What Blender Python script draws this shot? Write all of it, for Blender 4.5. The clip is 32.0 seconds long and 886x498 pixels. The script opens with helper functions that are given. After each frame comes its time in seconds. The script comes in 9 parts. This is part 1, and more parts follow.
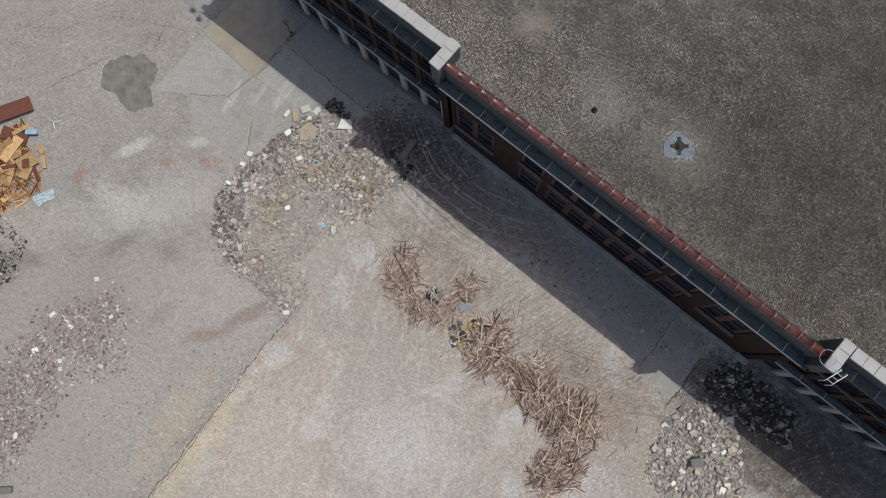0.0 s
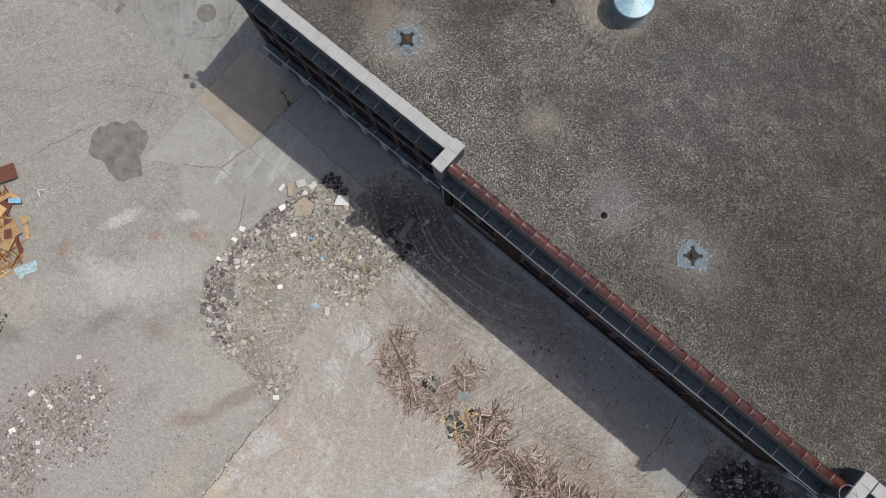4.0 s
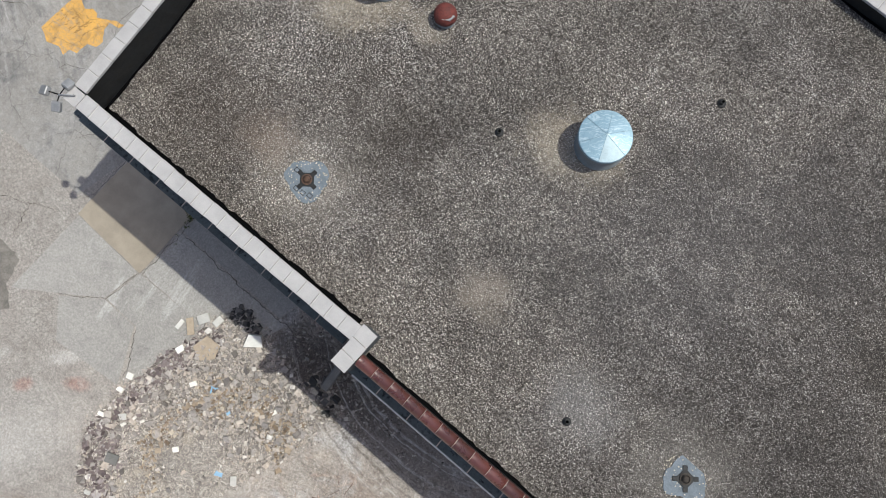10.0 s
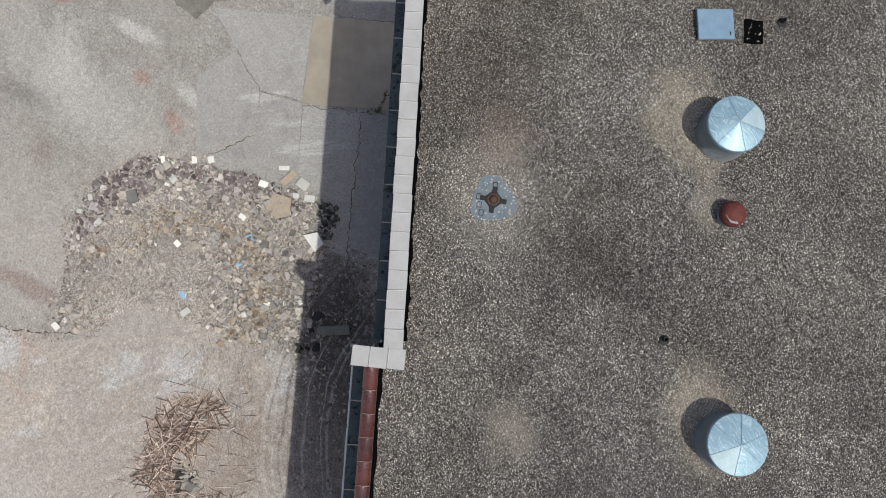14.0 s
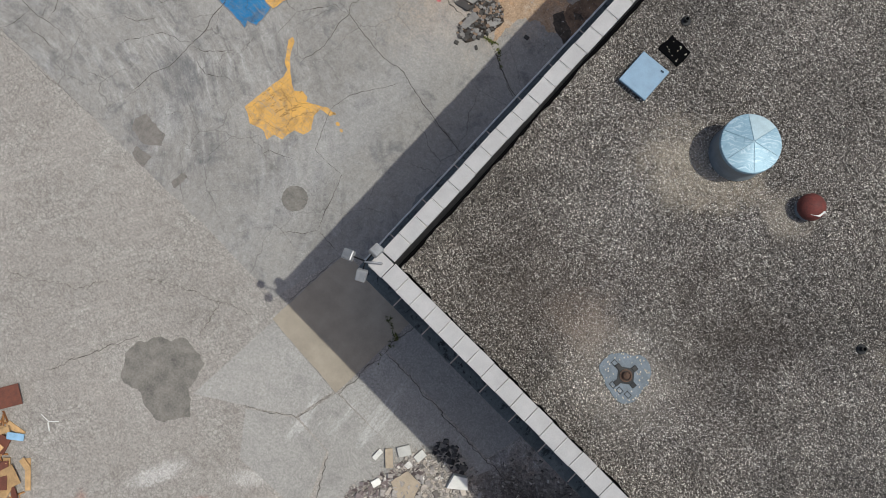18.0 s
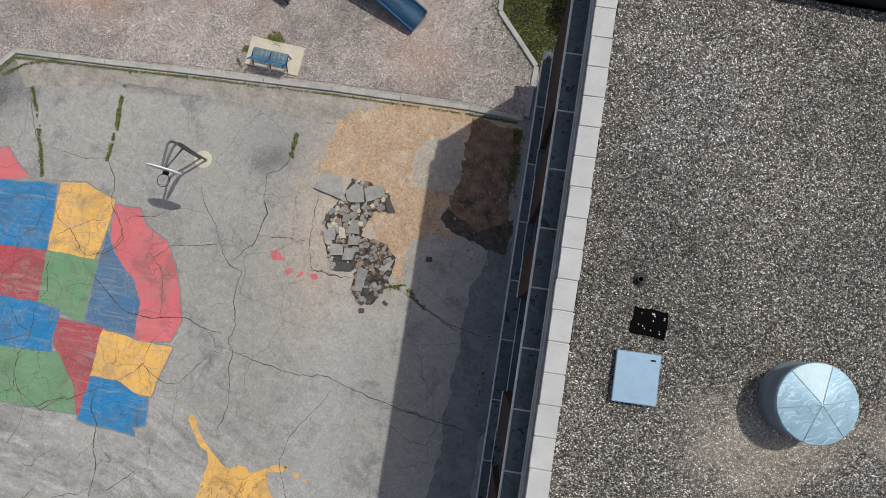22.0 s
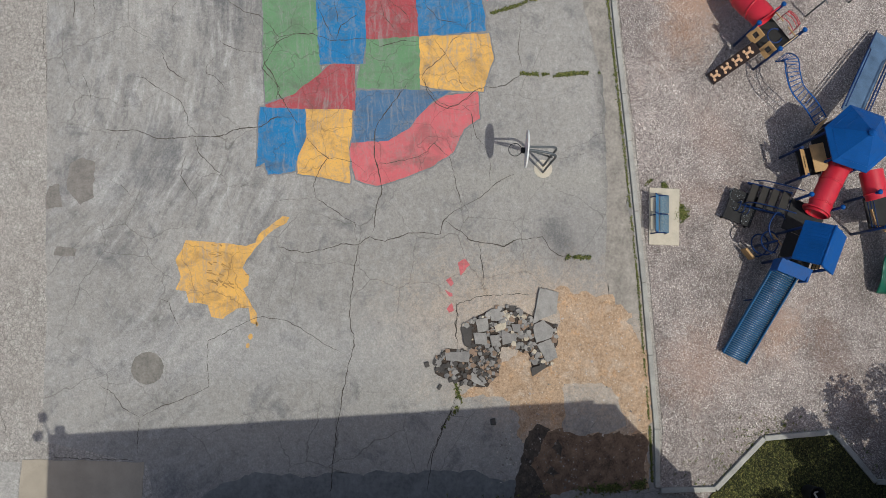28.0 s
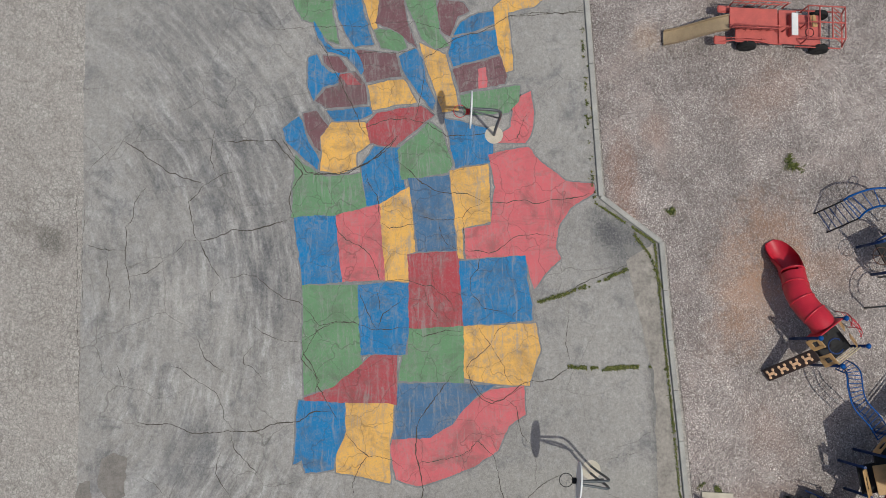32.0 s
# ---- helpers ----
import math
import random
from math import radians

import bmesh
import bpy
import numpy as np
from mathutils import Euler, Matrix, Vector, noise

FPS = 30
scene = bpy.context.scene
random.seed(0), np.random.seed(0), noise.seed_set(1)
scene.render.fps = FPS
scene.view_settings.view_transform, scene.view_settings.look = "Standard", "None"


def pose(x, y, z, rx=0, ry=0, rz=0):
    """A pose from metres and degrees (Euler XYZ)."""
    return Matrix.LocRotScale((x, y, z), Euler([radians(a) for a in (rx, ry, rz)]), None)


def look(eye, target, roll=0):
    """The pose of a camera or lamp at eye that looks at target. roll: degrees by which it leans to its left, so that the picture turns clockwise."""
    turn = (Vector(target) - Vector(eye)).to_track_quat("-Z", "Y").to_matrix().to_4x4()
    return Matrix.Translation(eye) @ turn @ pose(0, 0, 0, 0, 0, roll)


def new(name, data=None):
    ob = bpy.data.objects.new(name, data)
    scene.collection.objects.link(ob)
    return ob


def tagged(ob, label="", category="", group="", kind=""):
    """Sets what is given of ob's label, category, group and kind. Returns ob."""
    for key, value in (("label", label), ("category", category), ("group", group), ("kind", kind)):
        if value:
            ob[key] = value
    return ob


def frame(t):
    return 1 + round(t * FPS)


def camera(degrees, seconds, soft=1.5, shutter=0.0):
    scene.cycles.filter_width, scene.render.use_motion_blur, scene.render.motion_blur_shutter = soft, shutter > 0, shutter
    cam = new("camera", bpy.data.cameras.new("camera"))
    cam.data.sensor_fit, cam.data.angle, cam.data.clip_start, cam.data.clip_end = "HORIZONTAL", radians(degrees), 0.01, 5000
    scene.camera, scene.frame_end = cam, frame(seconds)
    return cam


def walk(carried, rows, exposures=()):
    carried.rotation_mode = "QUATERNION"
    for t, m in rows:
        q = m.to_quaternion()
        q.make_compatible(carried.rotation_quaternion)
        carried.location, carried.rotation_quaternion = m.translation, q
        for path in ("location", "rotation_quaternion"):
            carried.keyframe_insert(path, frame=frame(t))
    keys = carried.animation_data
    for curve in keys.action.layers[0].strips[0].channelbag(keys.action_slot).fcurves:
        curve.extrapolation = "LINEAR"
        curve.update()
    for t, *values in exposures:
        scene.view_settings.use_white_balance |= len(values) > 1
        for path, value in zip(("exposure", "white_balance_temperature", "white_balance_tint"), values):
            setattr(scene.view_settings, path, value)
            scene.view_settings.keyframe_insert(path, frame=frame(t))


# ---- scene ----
cam = camera(57.4, 32.0, soft=0.5)
PATH = [
    (0, (0.38, 0.981, 49.363), (0.169, 1.111, 47.379), -17.7),
    (0.5, (0.19, 1.127, 49.496), (-0.022, 1.259, 47.512), -16.9),
    (1, (-0.228, 1.2, 49.625), (-0.431, 1.341, 47.64), -14.2),
    (1.5, (-0.482, 1.352, 49.852), (-0.683, 1.494, 47.867), -13.5),
    (2, (-0.792, 1.424, 50.014), (-0.993, 1.578, 48.031), -11.2),
    (2.5, (-1.221, 2.036, 49.851), (-1.428, 2.19, 47.867), -11.7),
    (3, (-1.919, 2.752, 49.419), (-2.123, 2.904, 47.435), -11.8),
    (3.5, (-2.483, 3.622, 48.683), (-2.694, 3.771, 46.7), -13.0),
    (5.5, (-4.18, 6.634, 45.978), (-4.4, 6.782, 43.996), -14.1),
    (6, (-4.526, 7.22, 45.327), (-4.744, 7.37, 43.345), -13.6),
    (6.5, (-4.812, 7.796, 44.557), (-5.033, 7.948, 42.575), -13.8),
    (7, (-5.224, 8.403, 43.865), (-5.444, 8.553, 41.883), -13.9),
    (7.5, (-5.663, 8.963, 43.14), (-5.883, 9.115, 41.158), -13.5),
    (8, (-6.08, 9.5, 42.451), (-6.3, 9.653, 40.469), -13.5),
    (8.5, (-6.535, 10.134, 41.77), (-6.75, 10.283, 39.787), -13.7),
    (9, (-6.542, 10.935, 41.021), (-6.754, 11.093, 39.038), -11.5),
    (9.5, (-6.441, 11.947, 40.304), (-6.648, 12.103, 38.32), -11.0),
    (10, (-6.537, 12.613, 39.591), (-6.751, 12.767, 37.609), -12.4),
    (10.5, (-6.581, 12.689, 38.834), (-6.787, 12.864, 36.853), -15.2),
    (11, (-6.715, 12.69, 38.474), (-6.898, 12.87, 36.491), -17.7),
    (11.5, (-6.865, 12.381, 38.518), (-7.093, 12.527, 36.536), -5.4),
    (12, (-6.581, 11.894, 38.178), (-6.872, 11.982, 36.201), 9.5),
    (12.5, (-6.45, 11.953, 37.921), (-6.753, 12.019, 35.945), 10.8),
    (13, (-6.927, 11.875, 37.785), (-7.229, 11.937, 35.808), 10.2),
    (13.5, (-7.802, 11.704, 37.607), (-8.115, 11.757, 35.633), 11.5),
    (15.5, (-12.988, 10.607, 37.009), (-13.269, 10.592, 35.029), 6.3),
    (16, (-14.135, 10.112, 37.091), (-14.399, 10.185, 35.11), -7.5),
    (16.5, (-15.298, 9.759, 37.205), (-15.542, 9.859, 35.223), -10.4),
    (17, (-16.502, 9.67, 37.249), (-16.741, 9.779, 35.266), -9.4),
    (17.5, (-17.718, 9.9, 37.265), (-17.945, 10.013, 35.281), -9.5),
    (18, (-18.88, 10.241, 36.998), (-19.089, 10.374, 35.013), -10.2),
    (18.5, (-19.863, 10.941, 36.414), (-20.057, 11.079, 34.429), -12.4),
    (19, (-20.873, 11.871, 35.892), (-21.05, 12.012, 33.905), -14.4),
    (19.5, (-21.851, 13.151, 35.251), (-22.015, 13.29, 33.263), -18.0),
    (20, (-22.731, 14.497, 34.536), (-22.885, 14.638, 32.547), -20.4),
    (20.5, (-23.495, 16.018, 33.753), (-23.637, 16.158, 31.763), -24.0),
    (21, (-24.141, 17.544, 32.999), (-24.27, 17.688, 31.008), -25.8),
    (21.5, (-24.615, 18.968, 32.243), (-24.739, 19.129, 30.253), -24.8),
    (22, (-25.103, 20.461, 31.797), (-25.227, 20.62, 29.808), -24.2),
    (22.5, (-25.309, 21.169, 31.651), (-25.433, 21.331, 29.662), -23.5),
    (23, (-25.433, 21.232, 31.602), (-25.498, 21.398, 29.61), -24.2),
    (23.5, (-25.395, 21.213, 31.547), (-25.413, 21.359, 29.552), -26.1),
    (24, (-25.411, 21.003, 31.384), (-25.461, 21.161, 29.391), -26.6),
    (24.5, (-25.386, 20.971, 31.175), (-25.539, 21.122, 29.187), -23.3),
    (25, (-25.196, 21.117, 31.13), (-25.448, 21.193, 29.148), -15.3),
    (25.5, (-25.708, 20.132, 31.128), (-25.95, 20.181, 29.143), 10.7),
    (27.5, (-29.511, 19.711, 31.361), (-29.707, 19.759, 29.371), 14.9),
    (28, (-31.065, 19.688, 31.385), (-31.257, 19.732, 29.395), 14.5),
    (28.5, (-32.511, 19.593, 31.403), (-32.707, 19.637, 29.413), 14.1),
    (29, (-34.131, 19.637, 31.434), (-34.323, 19.67, 29.444), 11.7),
    (29.5, (-35.539, 19.62, 31.437), (-35.739, 19.644, 29.447), 8.9),
    (30, (-36.77, 19.346, 31.404), (-36.985, 19.37, 29.415), 8.4),
    (30.5, (-38.087, 19.161, 31.419), (-38.309, 19.176, 29.432), 6.1),
    (31, (-39.335, 18.609, 31.343), (-39.567, 18.635, 29.356), 8.8),
    (31.5, (-40.537, 18.352, 31.347), (-40.773, 18.371, 29.361), 7.1),
    (32, (-41.804, 17.945, 31.369), (-42.041, 17.966, 29.383), 7.6),
]
walk(cam, [(t, look(eye, target, roll)) for t, eye, target, roll in PATH],
     exposures=[(0, -0.23), (3, -0.16), (6, 0.04), (9, 0.15), (12, 0.2), (13, 0.08), (16, -0.16), (18, -0.1), (20, -0.04), (24, 0.05), (25, 0.05), (28, -0.08), (29, -0.14), (31, -0.2), (32, -0.2)])

# ---- daylight ----
SUN_WAY = Vector((4.1, 4.2, 13.24)).normalized()
sun = new("sun", bpy.data.lights.new("sun", "SUN"))
sun.matrix_world = look(tuple(SUN_WAY * 80), (0, 0, 0))
sun.data.energy, sun.data.angle, sun.data.color = 2.84, radians(0.55), (0.975, 0.99, 0.925)
world = bpy.data.worlds.new("sky")
scene.world = world
world.use_nodes = True
sky = world.node_tree.nodes.new("ShaderNodeTexSky")
sky.sky_type, sky.sun_disc = "NISHITA", False
sky.sun_elevation, sky.sun_rotation = math.asin(SUN_WAY.z), math.atan2(SUN_WAY.x, SUN_WAY.y)
sky.dust_density, sky.ozone_density = 3.2, 1.3
back = world.node_tree.nodes["Background"]
back.inputs["Strength"].default_value = 0.113
world.node_tree.links.new(sky.outputs[0], back.inputs["Color"])


# ---- materials ----
def rgb(r, g, b):
    """Linear colour from 0-255 display values."""
    return tuple((v / 255 / 12.92) if v < 10 else ((v / 255 + 0.055) / 1.055) ** 2.4 for v in (r, g, b)) + (1.0,)


class Shade:
    """Small builder for node materials."""

    def __init__(self, name, rough=0.85, metal=0.0, spec=0.3):
        self.m = bpy.data.materials.new(name)
        self.m.use_nodes = True
        self.t = self.m.node_tree
        self.p = self.t.nodes["Principled BSDF"]
        self.p.inputs["Roughness"].default_value = rough
        self.p.inputs["Metallic"].default_value = metal
        self.p.inputs["Specular IOR Level"].default_value = spec
        self.where = self.node("ShaderNodeNewGeometry").outputs["Position"]

    def node(self, kind, **sets):
        n = self.t.nodes.new(kind)
        for key, value in sets.items():
            n.inputs[key.replace("_", " ")].default_value = value
        return n

    def put(self, socket, value):
        if isinstance(value, bpy.types.NodeSocket):
            self.t.links.new(value, socket)
        else:
            socket.default_value = value

    def noise(self, scale, detail=4.0, rough=0.55, vec=None, warp=0.0):
        n = self.node("ShaderNodeTexNoise", Scale=scale, Detail=detail, Roughness=rough, Distortion=warp)
        self.put(n.inputs["Vector"], vec or self.where)
        return n.outputs["Fac"]

    def cells(self, scale, vec=None, feature="F1", out="Color"):
        n = self.node("ShaderNodeTexVoronoi", Scale=scale)
        n.feature = feature
        self.put(n.inputs["Vector"], vec or self.where)
        return n.outputs[out]

    def grey(self, col):
        n = self.node("ShaderNodeSeparateColor")
        self.put(n.inputs[0], col)
        return n.outputs[0]

    def stretch(self, sx, sy, sz=1.0, turn=0.0, at=(0, 0, 0), vec=None):
        n = self.node("ShaderNodeMapping")
        n.vector_type = "TEXTURE"
        n.inputs["Location"].default_value = at
        n.inputs["Rotation"].default_value = (0, 0, radians(turn))
        n.inputs["Scale"].default_value = (sx, sy, sz)
        self.put(n.inputs["Vector"], vec or self.where)
        return n.outputs[0]

    def warped(self, scale, amount, vec=None):
        n = self.node("ShaderNodeTexNoise", Scale=scale, Detail=3.0)
        self.put(n.inputs["Vector"], vec or self.where)
        s = self.node("ShaderNodeVectorMath")
        s.operation = "MULTIPLY_ADD"
        self.put(s.inputs[0], n.outputs["Color"])
        s.inputs[1].default_value = (amount,) * 3
        self.put(s.inputs[2], vec or self.where)
        return s.outputs[0]

    def calc(self, op, a, b=0.0, clamp=False):
        n = self.node("ShaderNodeMath")
        n.operation, n.use_clamp = op, clamp
        self.put(n.inputs[0], a)
        self.put(n.inputs[1], b)
        return n.outputs[0]

    def span(self, v, lo, hi, to_lo=0.0, to_hi=1.0):
        n = self.node("ShaderNodeMapRange")
        n.interpolation_type = "SMOOTHSTEP"
        self.put(n.inputs[0], v)
        for k, x in zip((1, 2, 3, 4), (lo, hi, to_lo, to_hi)):
            n.inputs[k].default_value = x
        return n.outputs[0]

    def ramp(self, v, *stops):
        n = self.node("ShaderNodeValToRGB")
        e = n.color_ramp.elements
        while len(e) < len(stops):
            e.new(0.5)
        for el, (at, col) in zip(e, stops):
            el.position, el.color = at, col
        self.put(n.inputs[0], v)
        return n.outputs[0]

    def mix(self, f, a, b, mode="MIX"):
        n = self.node("ShaderNodeMix")
        n.data_type, n.blend_type, n.clamp_factor = "RGBA", mode, True
        self.put(n.inputs[0], f)
        self.put(n.inputs[6], a)
        self.put(n.inputs[7], b)
        return n.outputs[2]

    def blob(self, x, y, rx, ry, turn=0.0, edge=0.3, rag=0.5, scale=0.9):
        """A ragged-edged patch of the ground plane, 1 inside and 0 outside."""
        v = self.stretch(rx, ry, 1e5, turn, (x, y, 0))
        n = self.node("ShaderNodeVectorMath")
        n.operation = "LENGTH"
        self.put(n.inputs[0], v)
        rags = self.calc("ADD", self.noise(scale, 8.0, 0.72), self.calc("MULTIPLY", self.noise(scale * 6, 5.0, 0.7), 0.6))
        r = self.calc("ADD", n.outputs["Value"], self.calc("MULTIPLY", self.calc("SUBTRACT", rags, 0.8), 3.0 * rag))
        return self.calc("MULTIPLY", self.span(r, 1 + edge * 1.6, 1 - edge * 1.6), self.span(self.noise(scale * 14, 4.0, 0.75), 0.3, 0.65, 0.35, 1.0))

    def tint(self, amount=0.12, light=0.25):
        """Per-object variation of brightness."""
        n = self.node("ShaderNodeObjectInfo")
        return self.span(n.outputs["Random"], 0, 1, 1 - light, 1 + light)

    def times(self, col, f):
        n = self.node("ShaderNodeVectorMath")
        n.operation = "SCALE"
        self.put(n.inputs[0], col)
        self.put(n.inputs[3], f)
        return n.outputs[0]

    def bump(self, height, dist=0.01, strength=0.6):
        n = self.node("ShaderNodeBump", Distance=dist, Strength=strength)
        self.put(n.inputs["Height"], height)
        self.put(self.p.inputs["Normal"], n.outputs[0])
        return self

    def done(self, col, rough=None):
        self.put(self.p.inputs["Base Color"], col)
        if rough is not None:
            self.put(self.p.inputs["Roughness"], rough)
        return self.m


def plain(name, col, rough=0.6, metal=0.0, vary=0.18, scale=3.0, fine=30.0, bump=0.0, spec=0.4, objects=False):
    """A painted, plastic or metal surface with wear at two scales."""
    s = Shade(name, rough, metal, spec)
    big, small = s.noise(scale, 5.0, 0.6), s.noise(fine, 4.0, 0.65)
    dark = tuple(v * (1 - vary * 1.6) for v in col[:3]) + (1,)
    lite = tuple(min(1, v * (1 + vary)) for v in col[:3]) + (1,)
    c = s.ramp(s.calc("ADD", s.calc("MULTIPLY", big, 0.6), s.calc("MULTIPLY", small, 0.4)), (0.32, dark), (0.68, lite))
    if objects:
        c = s.times(c, s.tint())
    if bump:
        s.bump(small, bump, 0.5)
    return s.done(c, s.span(big, 0.3, 0.7, max(0.05, rough - 0.1), min(1, rough + 0.1)))


def grain(s, tone, amount=0.4):
    """Fine speckle of sand and grit at three sizes."""
    for k, (scale, lo, hi) in enumerate(((3.2, 0.86, 1.12), (9.0, 0.74, 1.26), (21.0, 0.7, 1.32))):
        tone = s.times(tone, s.span(s.noise(scale, 3, 0.75), 0.28, 0.72, 1 + (lo - 1) * amount * 1.6, 1 + (hi - 1) * amount * 1.6))
    return tone


def make_asphalt():
    s = Shade("cracked_asphalt", 0.9)
    tone = s.mix(s.noise(0.12, 5, 0.65), rgb(138, 132, 126), rgb(168, 161, 153))
    tone = s.mix(s.span(s.noise(0.4, 7, 0.7), 0.42, 0.72, 0, 0.6), tone, rgb(172, 167, 160))
    tone = s.mix(s.span(s.noise(0.9, 7, 0.72, None, 0.5), 0.5, 0.75, 0, 0.45), tone, rgb(118, 113, 106))
    w = s.warped(1.6, 0.35)
    fine = s.span(s.cells(5.4, w, "DISTANCE_TO_EDGE", "Distance"), 0.02, 0.09, 1, 0)
    mid = s.span(s.cells(1.5, s.warped(1.1, 0.7), "DISTANCE_TO_EDGE", "Distance"), 0.012, 0.03, 1, 0)
    wide = s.span(s.cells(0.3, s.warped(0.6, 2.2), "DISTANCE_TO_EDGE", "Distance"), 0.003, 0.008, 1, 0)
    worn = s.span(s.noise(0.2, 5, 0.65), 0.36, 0.62, 0.12, 0.55)
    lines = s.calc("MAXIMUM", s.calc("MAXIMUM", s.calc("MULTIPLY", fine, worn), s.calc("MULTIPLY", mid, s.calc("MULTIPLY", worn, 0.7))), s.calc("MULTIPLY", wide, 0.35))
    tone = s.mix(lines, tone, rgb(104, 98, 91))
    sweep = s.noise(1.0, 4, 0.6, s.stretch(5.0, 0.28, 1, 62))
    tone = s.mix(s.span(sweep, 0.54, 0.72, 0, 0.22), tone, rgb(184, 178, 171))
    tone = s.mix(s.span(sweep, 0.46, 0.3, 0, 0.2), tone, rgb(128, 120, 113))
    scrape = s.calc("MULTIPLY", s.noise(1.0, 6, 0.7, s.stretch(1.8, 0.14, 1, 40)), 1.0)
    field = s.calc("MULTIPLY", s.span(s.noise(0.3, 4, 0.6), 0.48, 0.6), s.blob(-16.0, -9.0, 11.0, 12.0, 0, 0.4, 0.3, 0.5))
    tone = s.mix(s.calc("MULTIPLY", field, s.span(scrape, 0.54, 0.66, 0, 0.6)), tone, rgb(194, 188, 181))
    tone = s.mix(s.calc("MULTIPLY", field, s.span(scrape, 0.44, 0.34, 0, 0.5)), tone, rgb(116, 106, 99))
    # tyre sweep and oil stains of the yard
    for x, y, rx, ry, a, col, k in ((-19.7, -1.2, 0.6, 0.32, 30, rgb(146, 84, 68), 0.6), (-21.7, -3.0, 0.45, 0.3, 60, rgb(160, 108, 94), 0.5),
                                    (-25.4, -7.2, 0.25, 0.6, 20, rgb(150, 100, 84), 0.6), (-19.9, -4.6, 3.8, 1.6, 60, rgb(188, 184, 178), 0.4),
                                    (-22.0, -7.5, 4.2, 1.4, 45, rgb(186, 182, 176), 0.4), (-15.5, -10.3, 1.2, 0.45, 75, rgb(92, 88, 86), 0.8), (-22.5, -6.7, 1.6, 0.9, 10, rgb(192, 186, 180), 0.5), (-20.4, -8.6, 0.5, 1.5, -20, rgb(100, 95, 92), 0.55), (-14.2, -7.4, 0.45, 0.9, 30, rgb(96, 88, 84), 0.6), (-17.6, -7.0, 1.1, 0.5, 20, rgb(118, 98, 90), 0.45), (-24.0, -3.6, 1.3, 0.35, 70, rgb(206, 202, 198), 0.6), (-21.0, -0.6, 1.0, 0.3, 50, rgb(204, 200, 196), 0.55),
                                    (-26.5, -15.5, 2.2, 1.2, 30, rgb(74, 70, 66), 0.85), (-24.5, -13.2, 1.2, 0.5, 20, rgb(86, 82, 78), 0.65),
                                    (-26.0, -12.5, 3.0, 1.6, 50, rgb(180, 164, 148), 0.35), (-14.5, -12.0, 6.5, 5.0, 40, rgb(168, 161, 154), 0.75), (-13.0, 1.0, 5.5, 6.5, 0, rgb(174, 165, 156), 0.9),
                                    (-13.0, -18.0, 4.5, 5.5, 20, rgb(164, 158, 152), 0.8), (-12.6, -7.0, 3.4, 2.6, 0, rgb(168, 160, 153), 0.75),
                                    (-11.3, -6.6, 1.8, 0.4, 68, rgb(126, 104, 94), 0.7), (-10.4, -14.5, 1.0, 3.6, 8, rgb(184, 166, 140), 0.45), (-12.4, -9.2, 0.4, 1.4, -40, rgb(132, 108, 92), 0.6),
                                    (-45.2, 3.1, 0.7, 0.5, 30, rgb(92, 88, 82), 0.8), (-45.6, 2.2, 0.9, 0.3, 80, rgb(112, 106, 99), 0.6), (-19.5, -18.0, 3.4, 6.0, 15, rgb(154, 144, 139), 0.7), (-18.5, -12.0, 2.6, 2.6, 0, rgb(154, 143, 138), 0.7)):
        tone = s.mix(s.calc("MULTIPLY", s.blob(x, y, rx, ry, a, 0.35, 0.7, 1.1), k), tone, col)
    tone = grain(s, tone, 0.56)
    s.bump(s.calc("SUBTRACT", s.noise(22.0, 4, 0.75), lines), 0.03, 0.6)
    return s.done(tone)


